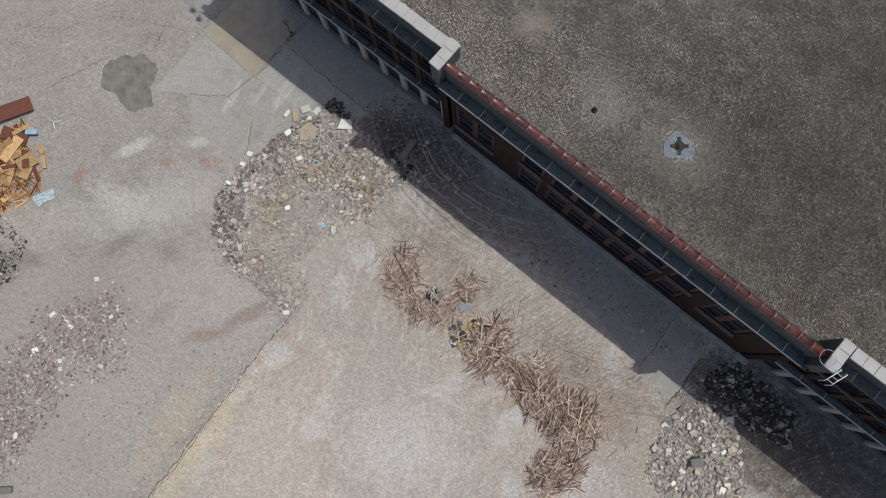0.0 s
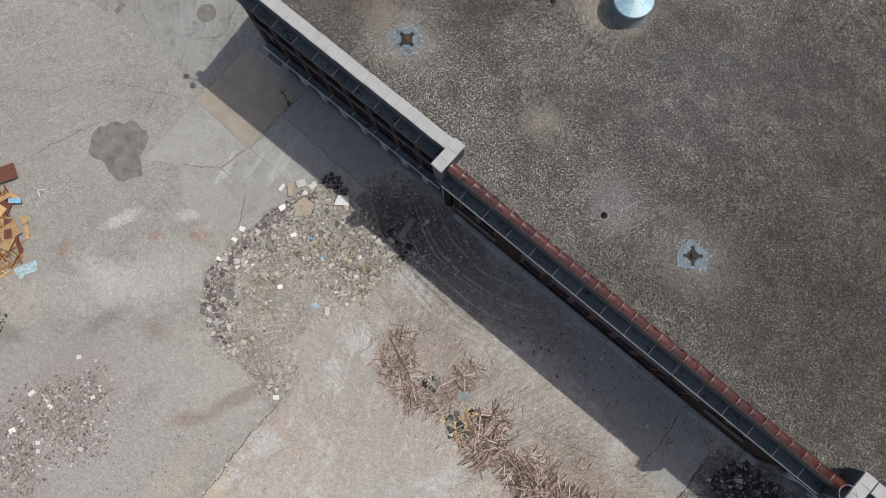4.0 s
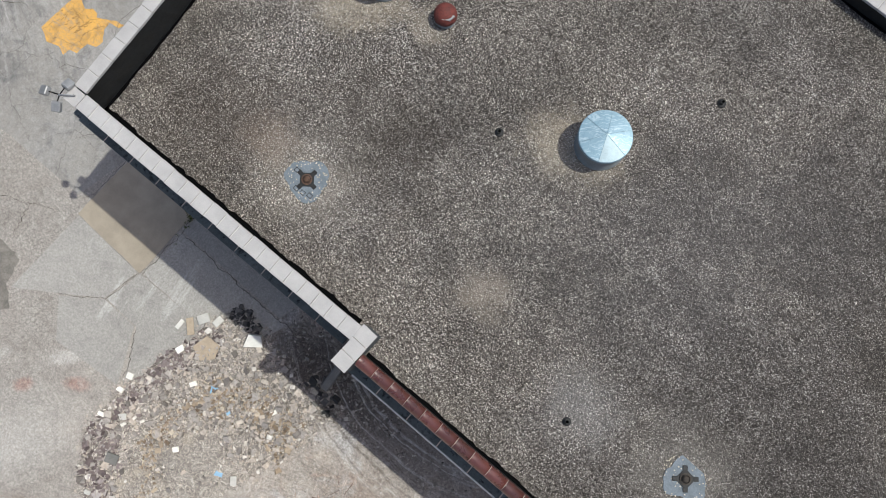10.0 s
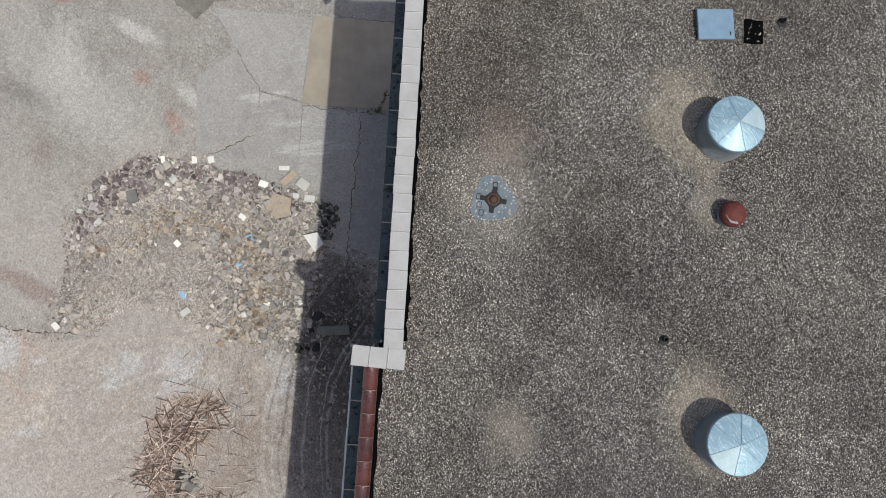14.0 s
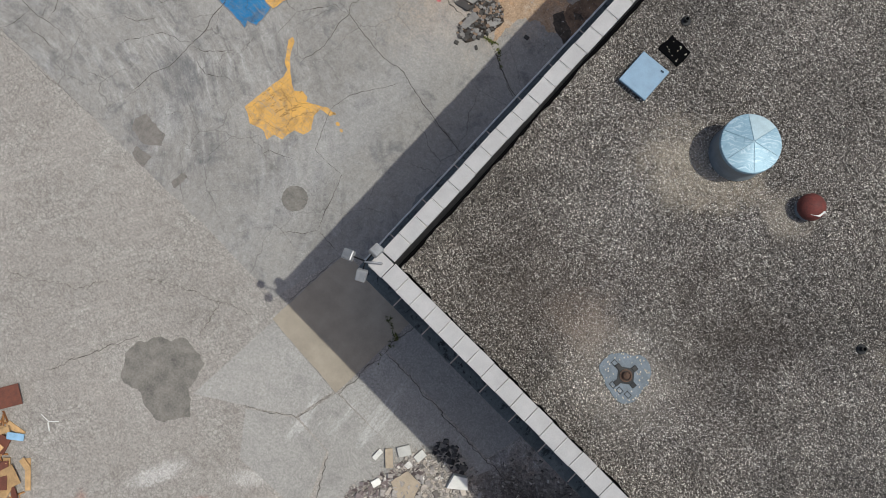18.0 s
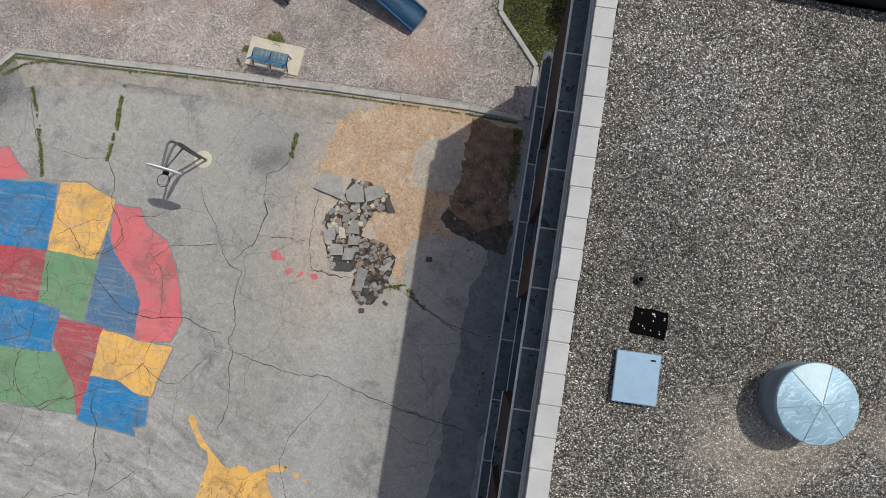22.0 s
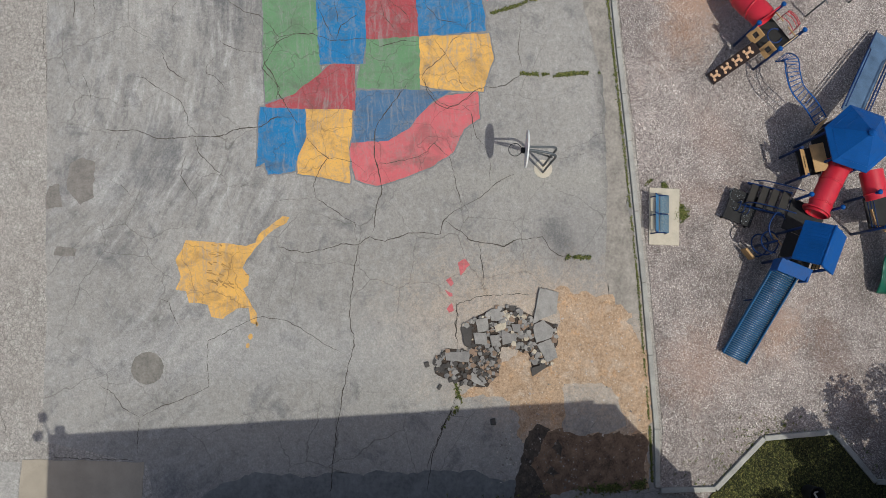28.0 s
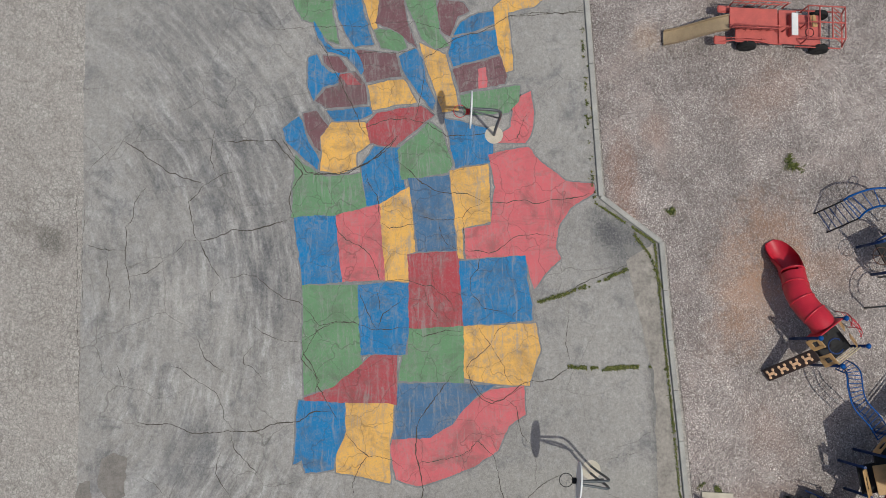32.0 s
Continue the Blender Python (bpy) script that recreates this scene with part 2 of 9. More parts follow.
def make_court():
    s = Shade("worn_court_concrete", 0.88)
    tone = s.mix(s.noise(0.16, 5, 0.62), rgb(112, 109, 105), rgb(168, 163, 156))
    # sweeping broom arcs round the painted map
    v = s.node("ShaderNodeVectorMath")
    v.operation = "SUBTRACT"
    s.put(v.inputs[0], s.warped(0.3, 0.7))
    v.inputs[1].default_value = (-41.5, -3.0, 0)
    sep = s.node("ShaderNodeSeparateXYZ")
    s.put(sep.inputs[0], v.outputs[0])
    ang = s.calc("ARCTAN2", sep.outputs[1], sep.outputs[0])
    rad = s.node("ShaderNodeVectorMath")
    rad.operation = "LENGTH"
    s.put(rad.inputs[0], v.outputs[0])
    polar = s.node("ShaderNodeCombineXYZ")
    s.put(polar.inputs[0], s.calc("MULTIPLY", rad.outputs["Value"], 2.6))
    s.put(polar.inputs[1], s.calc("MULTIPLY", ang, 6.0))
    arcs = s.noise(1.0, 7, 0.66, polar.outputs[0])
    where = s.calc("MULTIPLY", s.blob(-43.0, 9.9, 15.5, 6.0, 0, 0.4, 0.25, 0.4), s.span(s.noise(0.35, 3), 0.35, 0.6, 0.2, 1.0))
    tone = s.mix(s.calc("MULTIPLY", s.span(arcs, 0.5, 0.66), s.calc("MULTIPLY", where, 0.75)), tone, rgb(184, 181, 177))
    tone = s.mix(s.calc("MULTIPLY", s.span(arcs, 0.5, 0.34), s.calc("MULTIPLY", where, 0.62)), tone, rgb(78, 78, 80))
    thin = s.node("ShaderNodeCombineXYZ")
    s.put(thin.inputs[0], s.calc("MULTIPLY", rad.outputs["Value"], 7.0))
    s.put(thin.inputs[1], s.calc("MULTIPLY", ang, 9.0))
    fine_arcs = s.noise(1.0, 5, 0.7, thin.outputs[0])
    swept = s.span(arcs, 0.62, 0.4, 0.2, 1.0)
    broad = s.node("ShaderNodeCombineXYZ")
    s.put(broad.inputs[0], s.calc("MULTIPLY", rad.outputs["Value"], 0.7))
    s.put(broad.inputs[1], s.calc("MULTIPLY", ang, 3.0))
    sweep = s.noise(1.0, 4, 0.6, broad.outputs[0])
    tone = s.mix(s.calc("MULTIPLY", s.span(sweep, 0.5, 0.36), s.calc("MULTIPLY", where, 0.5)), tone, rgb(84, 84, 86))
    tone = s.mix(s.calc("MULTIPLY", s.span(sweep, 0.52, 0.66), s.calc("MULTIPLY", where, 0.5)), tone, rgb(176, 174, 171))
    tone = s.mix(s.span(s.noise(0.7, 9, 0.75, None, 0.6), 0.5, 0.68, 0, 0.6), tone, rgb(92, 92, 95))
    tone = s.mix(s.span(s.noise(2.2, 7, 0.75), 0.55, 0.72, 0, 0.5), tone, rgb(104, 103, 104))
    tone = s.mix(s.span(s.noise(3.5, 5, 0.7), 0.42, 0.8, 0, 0.35), tone, rgb(178, 176, 173))
    tone = s.mix(s.span(s.noise(30.0, 4, 0.7), 0.5, 0.8, 0, 0.4), tone, rgb(104, 102, 100))
    hair = s.span(s.cells(0.4, s.warped(1.2, 0.5), "DISTANCE_TO_EDGE", "Distance"), 0.003, 0.008, 1, 0)
    tone = s.mix(s.calc("MULTIPLY", hair, s.span(s.noise(0.25, 3), 0.4, 0.6, 0.1, 0.5)), tone, rgb(90, 86, 80))
    for x, y, rx, ry, a, col, k in ((-34.6, 24.9, 0.8, 0.45, 30, rgb(66, 66, 70), 0.85), (-34.0, 25.6, 2.4, 1.6, 0, rgb(120, 118, 117), 0.5),
                                    (-46.0, 25.4, 1.2, 0.9, 30, rgb(80, 80, 82), 0.8), (-30.5, 25.0, 5.0, 2.4, 80, rgb(186, 164, 142), 0.75),
                                    (-37.0, 27.3, 9.0, 0.5, 92, rgb(150, 146, 138), 0.6), (-37.3, 27.0, 9.5, 0.32, 5.5, rgb(96, 94, 92), 0.7), (-44.0, 11.5, 1.8, 1.0, 10, rgb(84, 84, 86), 0.75), (-48.5, 9.6, 3.0, 1.6, 40, rgb(86, 86, 88), 0.7), (-46.6, 24.6, 0.7, 0.35, 40, rgb(72, 72, 74), 0.8), (-53.6, 8.4, 2.6, 3.4, 20, rgb(104, 103, 103), 0.6), (-36.6, 10.2, 1.5, 0.6, 30, rgb(88, 88, 90), 0.6),
                                    (-37.5, 9.0, 1.2, 1.6, 60, rgb(98, 98, 99), 0.6), (-44.5, 11.4, 4.0, 1.2, 75, rgb(92, 92, 94), 0.6),
                                    (-50.5, 11.2, 2.6, 1.2, 60, rgb(88, 88, 90), 0.6), (-30.0, 14.0, 7.0, 1.2, 93, rgb(166, 164, 162), 0.45)):
        worn = s.calc("MULTIPLY", s.blob(x, y, rx, ry, a, 0.45, 0.8, 1.0), k)
        tone = s.mix(s.calc("MULTIPLY", worn, swept) if y < 13 else worn, tone, col)
    # fine broom lines and dark specks over all
    tone = s.mix(s.calc("MULTIPLY", s.span(fine_arcs, 0.54, 0.68), s.calc("MULTIPLY", where, 0.2)), tone, rgb(190, 188, 184))
    tone = s.mix(s.calc("MULTIPLY", s.span(fine_arcs, 0.46, 0.32), s.calc("MULTIPLY", where, 0.22)), tone, rgb(86, 86, 88))
    tone = s.mix(s.span(s.noise(7.0, 6, 0.8), 0.6, 0.72, 0, 0.5), tone, rgb(96, 94, 92))
    tone = s.mix(s.span(s.noise(6.0, 6, 0.82), 0.62, 0.74, 0, 0.5), tone, rgb(188, 186, 182))
    tone = grain(s, tone, 0.3)
    s.bump(s.noise(22.0, 4, 0.75), 0.02, 0.5)
    return s.done(tone)


def make_slab():
    s = Shade("yard_concrete_slab", 0.88)
    tone = s.mix(s.noise(0.35, 5, 0.62), rgb(142, 138, 133), rgb(168, 164, 158))
    tone = s.mix(s.span(s.noise(1.6, 5, 0.7), 0.5, 0.75, 0, 0.6), tone, rgb(118, 115, 112))
    scr = s.noise(1.0, 4, 0.6, s.stretch(2.2, 0.16, 1, 102))
    tone = s.mix(s.span(scr, 0.58, 0.72, 0, 0.3), tone, rgb(190, 187, 182))
    for x, y, rx, ry, a in ((-21.4, 2.9, 1.2, 0.3, 103), (-19.1, 5.5, 1.5, 0.34, 101), (-20.2, 4.2, 0.9, 0.16, 96)):
        tone = s.mix(s.calc("MULTIPLY", s.blob(x, y, rx, ry, a, 0.2, 0.35, 2.0), s.span(scr, 0.36, 0.56, 0.05, 0.55)), tone, rgb(200, 197, 193))
    tone = s.times(tone, s.tint(0, 0.06))
    tone = grain(s, tone, 0.4)
    s.bump(s.noise(22.0, 4, 0.75), 0.02, 0.5)
    return s.done(tone)


def make_dust():
    s = Shade("dusty_scraped_ground", 0.95)
    tone = s.mix(s.noise(0.22, 4, 0.55), rgb(150, 142, 134), rgb(176, 167, 158))
    scr = s.noise(1.0, 6, 0.68, s.stretch(4.0, 0.34, 1, 115, (0, 0, 0), s.warped(0.35, 2.2)))
    rake = s.noise(1.0, 6, 0.7, s.stretch(2.4, 0.16, 1, 70))
    tone = s.mix(s.span(scr, 0.52, 0.7, 0, 0.45), tone, rgb(196, 187, 180))
    tone = s.mix(s.span(scr, 0.48, 0.32, 0, 0.4), tone, rgb(150, 136, 126))
    tone = s.mix(s.span(s.noise(0.5, 5, 0.6), 0.52, 0.7, 0, 0.5), tone, rgb(184, 170, 156))
    tone = s.mix(s.span(s.noise(0.3, 5, 0.6, None, 0.6), 0.52, 0.66, 0, 0.75), tone, rgb(184, 181, 179))
    tone = s.mix(s.span(s.noise(0.37, 7, 0.7, None, 0.9), 0.57, 0.68, 0, 0.5), tone, rgb(168, 142, 126))
    marks = s.blob(5.0, 3.2, 7.5, 2.6, -4, 0.5, 0.6, 0.5)
    tone = s.mix(s.calc("MULTIPLY", marks, s.span(rake, 0.54, 0.36, 0, 0.85)), tone, rgb(120, 104, 92))
    tone = s.mix(s.calc("MULTIPLY", marks, s.span(rake, 0.55, 0.7, 0, 0.7)), tone, rgb(196, 184, 172))
    # Soil patches; the darkest along the wall deepen its shaded ground through colour.
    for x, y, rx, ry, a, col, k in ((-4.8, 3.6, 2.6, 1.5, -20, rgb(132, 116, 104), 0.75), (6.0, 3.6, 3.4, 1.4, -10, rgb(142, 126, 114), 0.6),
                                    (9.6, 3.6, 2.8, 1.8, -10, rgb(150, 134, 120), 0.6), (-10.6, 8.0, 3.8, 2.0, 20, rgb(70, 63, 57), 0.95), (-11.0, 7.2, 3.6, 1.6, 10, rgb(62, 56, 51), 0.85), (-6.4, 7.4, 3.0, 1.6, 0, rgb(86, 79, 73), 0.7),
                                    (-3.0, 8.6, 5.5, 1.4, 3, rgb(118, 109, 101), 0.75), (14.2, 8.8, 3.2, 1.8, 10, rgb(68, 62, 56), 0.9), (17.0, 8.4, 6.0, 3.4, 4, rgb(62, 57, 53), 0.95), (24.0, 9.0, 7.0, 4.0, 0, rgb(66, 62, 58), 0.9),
                                    (0.2, 1.4, 0.9, 0.6, 0, rgb(82, 74, 62), 0.8), (-4.0, -12.0, 4.0, 5.0, 30, rgb(192, 176, 162), 0.5),
                                    (1.0, -6.5, 3.2, 2.6, 20, rgb(188, 184, 182), 0.8), (-8.6, -14.0, 1.0, 4.5, 6, rgb(192, 174, 146), 0.7), (-13.6, 3.0, 2.0, 3.4, 20, rgb(150, 140, 130), 0.7)):
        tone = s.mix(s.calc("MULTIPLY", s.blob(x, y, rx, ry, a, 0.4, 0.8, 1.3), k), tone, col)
    v = s.node("ShaderNodeVectorMath")
    v.operation = "SUBTRACT"
    s.put(v.inputs[0], s.warped(0.5, 0.6))
    v.inputs[1].default_value = (-6.0, 16.5, 0)
    rad = s.node("ShaderNodeVectorMath")
    rad.operation = "LENGTH"
    s.put(rad.inputs[0], v.outputs[0])
    lines = s.node("ShaderNodeCombineXYZ")
    s.put(lines.inputs[0], s.calc("MULTIPLY", rad.outputs["Value"], 4.2))
    s.put(lines.inputs[1], s.noise(0.25, 3))
    tyre = s.calc("MULTIPLY", s.noise(1.0, 3, 0.6, lines.outputs[0]), 1.0)
    zone = s.blob(-7.5, 7.2, 6.0, 2.6, 8, 0.5, 0.5, 0.5)
    tone = s.mix(s.calc("MULTIPLY", zone, s.span(tyre, 0.56, 0.64, 0, 0.8)), tone, rgb(184, 180, 174))
    tone = s.mix(s.calc("MULTIPLY", zone, s.span(tyre, 0.44, 0.36, 0, 0.7)), tone, rgb(84, 76, 70))
    drag = s.noise(1.0, 7, 0.75, s.stretch(2.6, 0.16, 1, 62, (0, 0, 0), s.warped(0.4, 1.8)))
    area = s.span(s.noise(0.16, 3), 0.36, 0.5, 0.25, 1.0)
    tone = s.mix(s.calc("MULTIPLY", area, s.span(drag, 0.54, 0.68, 0, 0.3)), tone, rgb(200, 193, 187))
    tone = s.mix(s.calc("MULTIPLY", area, s.span(drag, 0.46, 0.34, 0, 0.35)), tone, rgb(146, 134, 126))
    clod = s.span(s.noise(5.0, 6, 0.8), 0.6, 0.72, 0, 0.55)
    tone = s.mix(s.calc("MULTIPLY", clod, s.span(s.noise(0.4, 4), 0.45, 0.6)), tone, rgb(122, 112, 104))
    chip = s.cells(9.0, s.warped(5.0, 0.1))
    tone = s.mix(s.span(s.grey(chip), 0.965, 0.985, 0, 0.3), tone, rgb(206, 200, 193))
    tone = s.mix(s.span(s.grey(chip), 0.03, 0.015, 0, 0.3), tone, rgb(120, 111, 104))
    tone = grain(s, tone, 0.6)
    s.bump(s.calc("ADD", s.calc("ADD", s.calc("MULTIPLY", scr, 0.8), s.calc("MULTIPLY", rake, s.calc("MULTIPLY", marks, 1.5))), s.calc("MULTIPLY", s.noise(10.0, 5, 0.7), 0.5)), 0.06, 0.5)
    return s.done(tone)


def make_pebbles(name, scale, stops, stains, bump=0.03, warm=None, cool=None, clump=0.3, hollow=0.5):
    """Loose gravel: each stone its own tone, with stains over it."""
    s = Shade(name, 0.9, spec=0.25)
    w = s.warped(6.0, 0.05)
    tone = s.ramp(s.grey(s.cells(scale, w)), *stops)
    # Stone edges darken: the shade between stones is put into the colour.
    gap = s.span(s.cells(scale, w, "F1", "Distance"), 0.32, 0.62, 1.0, hollow)
    tone = s.times(tone, gap)
    # stones lie in clumps; darker colour stands for the hollows between them
    tone = s.times(tone, s.span(s.grey(s.cells(scale * 0.6, s.warped(9.0, 0.05))), 0.0, 1.0, 1 - clump, 1 + clump))
    tone = s.times(tone, s.span(s.noise(scale * 0.42, 3, 0.85), 0.32, 0.68, 1 - clump * 1.5, 1 + clump * 1.5))
    if cool:
        tone = s.mix(s.span(s.noise(0.13, 4, 0.6), 0.44, 0.6, 0, 0.85), tone, s.mix(1.0, tone, cool, "MULTIPLY"))
    patch = s.noise(0.22, 5, 0.65)
    tone = s.times(tone, s.span(patch, 0.3, 0.72, 0.72, 1.18))
    tone = s.times(tone, s.span(s.noise(1.1, 4, 0.6), 0.3, 0.7, 0.86, 1.12))
    if warm:
        tone = s.mix(s.span(s.noise(0.33, 5, 0.65, None, 0.3), 0.54, 0.72, 0, 0.55), tone, warm)
    for x, y, rx, ry, a, col, k in stains:
        tone = s.mix(s.calc("MULTIPLY", s.blob(x, y, rx, ry, a, 0.5, 0.9, 1.2), k), tone, s.mix(0.55, tone, col))
    s.bump(s.calc("SUBTRACT", 1.0, s.cells(scale, w, "F1", "Distance")), bump, 0.9)
    return s.done(tone)


M_ASPHALT, M_COURT, M_SLAB, M_DUST = make_asphalt(), make_court(), make_slab(), make_dust()
M_ROOF = make_pebbles("roof_gravel", 33.0, ((0.0, rgb(60, 55, 51)), (0.4, rgb(113, 106, 99)), (0.75, rgb(147, 140, 132)), (1.0, rgb(232, 225, 215))),
                      # The first two are broad darker tones over the roof's east side.
                      ((10.0, 18.0, 13.0, 9.0, 0, rgb(50, 44, 40), 0.95), (12.0, 25.0, 16.0, 8.0, 0, rgb(54, 49, 46), 0.9), (-18.4, 13.2, 2.4, 1.6, 30, rgb(66, 54, 44), 0.8), (-14.0, 16.2, 2.6, 1.2, -30, rgb(62, 54, 46), 0.85), (-16.8, 13.6, 0.9, 0.8, 0, rgb(176, 154, 136), 0.5),
                       (-18.0, 19.4, 1.5, 1.0, 20, rgb(224, 208, 184), 0.85), (-8.5, 20.3, 1.4, 0.9, 20, rgb(224, 208, 184), 0.85), (-15.2, 20.2, 0.7, 0.5, 0, rgb(216, 202, 182), 0.6), (-7.4, 14.6, 0.8, 0.7, 0, rgb(205, 190, 172), 0.7),
                       (1.6, 14.4, 1.8, 1.5, 0, rgb(190, 184, 174), 0.45), (-14.9, 13.4, 1.7, 1.4, 0, rgb(195, 186, 172), 0.5), (-12.6, 17.3, 1.0, 0.8, 40, rgb(50, 40, 32), 0.9),
                       (-2.5, 13.9, 1.2, 1.0, 0, rgb(180, 178, 176), 0.5), (6.0, 13.0, 2.4, 1.0, 10, rgb(60, 54, 48), 0.6), (-4.0, 20.0, 5.0, 3.0, 40, rgb(116, 114, 114), 0.4)), 0.05, None, (0.98, 0.99, 1.02, 1.0), 0.28, 0.62)
M_PLAY = make_pebbles("play_gravel", 33.0, ((0.0, rgb(118, 108, 102)), (0.4, rgb(160, 148, 142)), (0.75, rgb(180, 168, 161)), (1.0, rgb(230, 221, 213))),
                      ((-27.6, 37.2, 1.6, 0.8, 30, rgb(90, 66, 52), 0.9), (-30.3, 35.6, 1.5, 0.7, 20, rgb(104, 76, 62), 0.9), (-31.4, 33.4, 0.8, 0.9, 0, rgb(184, 140, 106), 0.5), (-39.0, 31.0, 1.2, 0.7, 30, rgb(150, 112, 92), 0.45), (-29.5, 30.2, 1.4, 0.9, 10, rgb(160, 122, 100), 0.4), (-30.5, 31.6, 1.2, 2.6, 20, rgb(176, 128, 98), 0.4), (-43.8, 30.2, 0.9, 1.9, 60, rgb(172, 126, 92), 0.6), (-48.5, 25.3, 1.8, 0.5, 6, rgb(160, 108, 80), 0.7),
                       (-52.4, 31.0, 0.9, 1.6, 40, rgb(140, 104, 82), 0.7), (-45.5, 33.0, 1.3, 0.6, 90, rgb(168, 124, 94), 0.6), (-46.5, 31.2, 1.5, 1.2, 20, rgb(190, 136, 96), 0.65), (-44.6, 29.9, 1.6, 0.9, 10, rgb(186, 140, 106), 0.6), (-50.7, 26.5, 0.7, 0.5, 0, rgb(158, 116, 94), 0.6), (-54.5, 26.1, 0.6, 0.5, 0, rgb(170, 130, 90), 0.6), (-56.0, 28.9, 0.5, 0.9, 0, rgb(96, 76, 66), 0.7), (-36.5, 31.0, 1.6, 0.6, 90, rgb(150, 112, 92), 0.5)), 0.03, rgb(172, 155, 146), None, 0.1, 0.68)
M_KERB = plain("kerb_concrete", rgb(160, 157, 150), 0.9, vary=0.22, scale=1.5, bump=0.01)
M_COPING = plain("pale_coping_stone", rgb(172, 169, 167), 0.8, vary=0.12, scale=1.8, bump=0.004)
def make_ledge():
    s = Shade("stained_slate_ledge", 0.75)
    tone = s.mix(s.noise(1.3, 5, 0.65), rgb(66, 73, 75), rgb(98, 106, 107))
    tone = s.mix(s.span(s.noise(2.6, 6, 0.7), 0.56, 0.64, 0, 0.85), tone, rgb(34, 37, 38))
    tone = s.mix(s.span(s.noise(6.0, 4, 0.7, None, 0.3), 0.6, 0.66, 0, 0.85), tone, rgb(24, 25, 26))
    tone = s.mix(s.span(s.noise(0.8, 4, 0.6), 0.55, 0.75, 0, 0.35), tone, rgb(124, 128, 129))
    tone = s.times(grain(s, tone, 0.3), s.tint(0, 0.12))
    s.bump(s.noise(20.0, 4, 0.7), 0.01, 0.4)
    return s.done(tone)


def make_brick():
    """Dark brick in soldier courses: upright joints cut into the face."""
    s = Shade("dark_ribbed_brick", 0.85, spec=0.25)
    t = s.node("ShaderNodeTexBrick", Scale=1.0, Mortar_Size=0.01, Brick_Width=0.075, Row_Height=0.24)
    s.put(t.inputs["Color1"], rgb(66, 46, 38))
    s.put(t.inputs["Color2"], rgb(50, 35, 30))
    s.put(t.inputs["Mortar"], rgb(30, 25, 23))
    sep = s.node("ShaderNodeSeparateXYZ")
    s.put(sep.inputs[0], s.where)
    flat = s.node("ShaderNodeCombineXYZ")
    s.put(flat.inputs[0], s.calc("ADD", sep.outputs[0], sep.outputs[1]))
    s.put(flat.inputs[1], sep.outputs[2])
    s.put(t.inputs["Vector"], flat.outputs[0])
    tone = s.times(t.outputs["Color"], s.span(s.noise(0.8, 5, 0.7), 0.3, 0.7, 0.7, 1.3))
    s.bump(t.outputs["Fac"], -0.01, 0.6)
    return s.done(tone)


M_LEDGE = make_ledge()
M_SEALANT = plain("pale_joint_sealant", rgb(188, 186, 182), 0.85, vary=0.12)
M_EDGE = plain("pale_zinc_edge", rgb(196, 198, 198), 0.6, 0.0, vary=0.2, scale=5.0)
M_BRICK = make_brick()
M_WALL = plain("grey_wall_concrete", rgb(118, 116, 112), 0.85, vary=0.3, scale=0.8, bump=0.008)
M_COLUMN = plain("pale_concrete_column", rgb(176, 172, 164), 0.85, vary=0.2)
M_TAR = plain("black_roof_tar", rgb(30, 31, 32), 0.6, vary=0.5, scale=2.5, bump=0.01)
M_TERRA = plain("glazed_terracotta", rgb(84, 45, 40), 0.32, vary=0.25, scale=2.5, spec=0.8, objects=True)
M_JOINT = plain("pale_mortar", rgb(190, 176, 164), 0.9)
M_FLASH = plain("pale_metal_flashing", rgb(150, 150, 150), 0.5, 0.4)
M_RUST = plain("rusty_painted_beam", rgb(88, 64, 54), 0.7, vary=0.4)
M_GLASS = plain("dark_blue_window_glass", rgb(26, 42, 64), 0.12, vary=0.3, spec=0.8)
# West panes: the slate blue of their reflection is put into the colour.
M_WINBLUE = plain("blue_grey_window_glass", rgb(66, 92, 122), 0.15, vary=0.3, spec=0.8)
M_GALV = plain("weathered_galvanised_sheet", rgb(134, 162, 176), 0.5, 0.2, vary=0.3, scale=4.0, fine=14, spec=0.5)
M_GALVD = plain("grey_galvanised_duct", rgb(128, 134, 136), 0.55, 0.15, vary=0.2)
M_LID = plain("pale_blue_painted_lid", rgb(124, 150, 170), 0.5, 0.1, vary=0.12)
M_RED_RUST = plain("rusted_red_cap", rgb(104, 52, 46), 0.75, vary=0.35, scale=6)
M_DARK = plain("dark_opening", rgb(14, 14, 14), 0.9)
M_PITCH = plain("black_bare_pitch", rgb(8, 8, 9), 0.9, vary=0.3, spec=0.05)
M_GALVW = plain("pale_galvanised_sheet", rgb(172, 192, 198), 0.5, 0.1, vary=0.15)
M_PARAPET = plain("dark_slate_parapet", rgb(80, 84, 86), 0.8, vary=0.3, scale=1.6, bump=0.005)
PAINT = {}


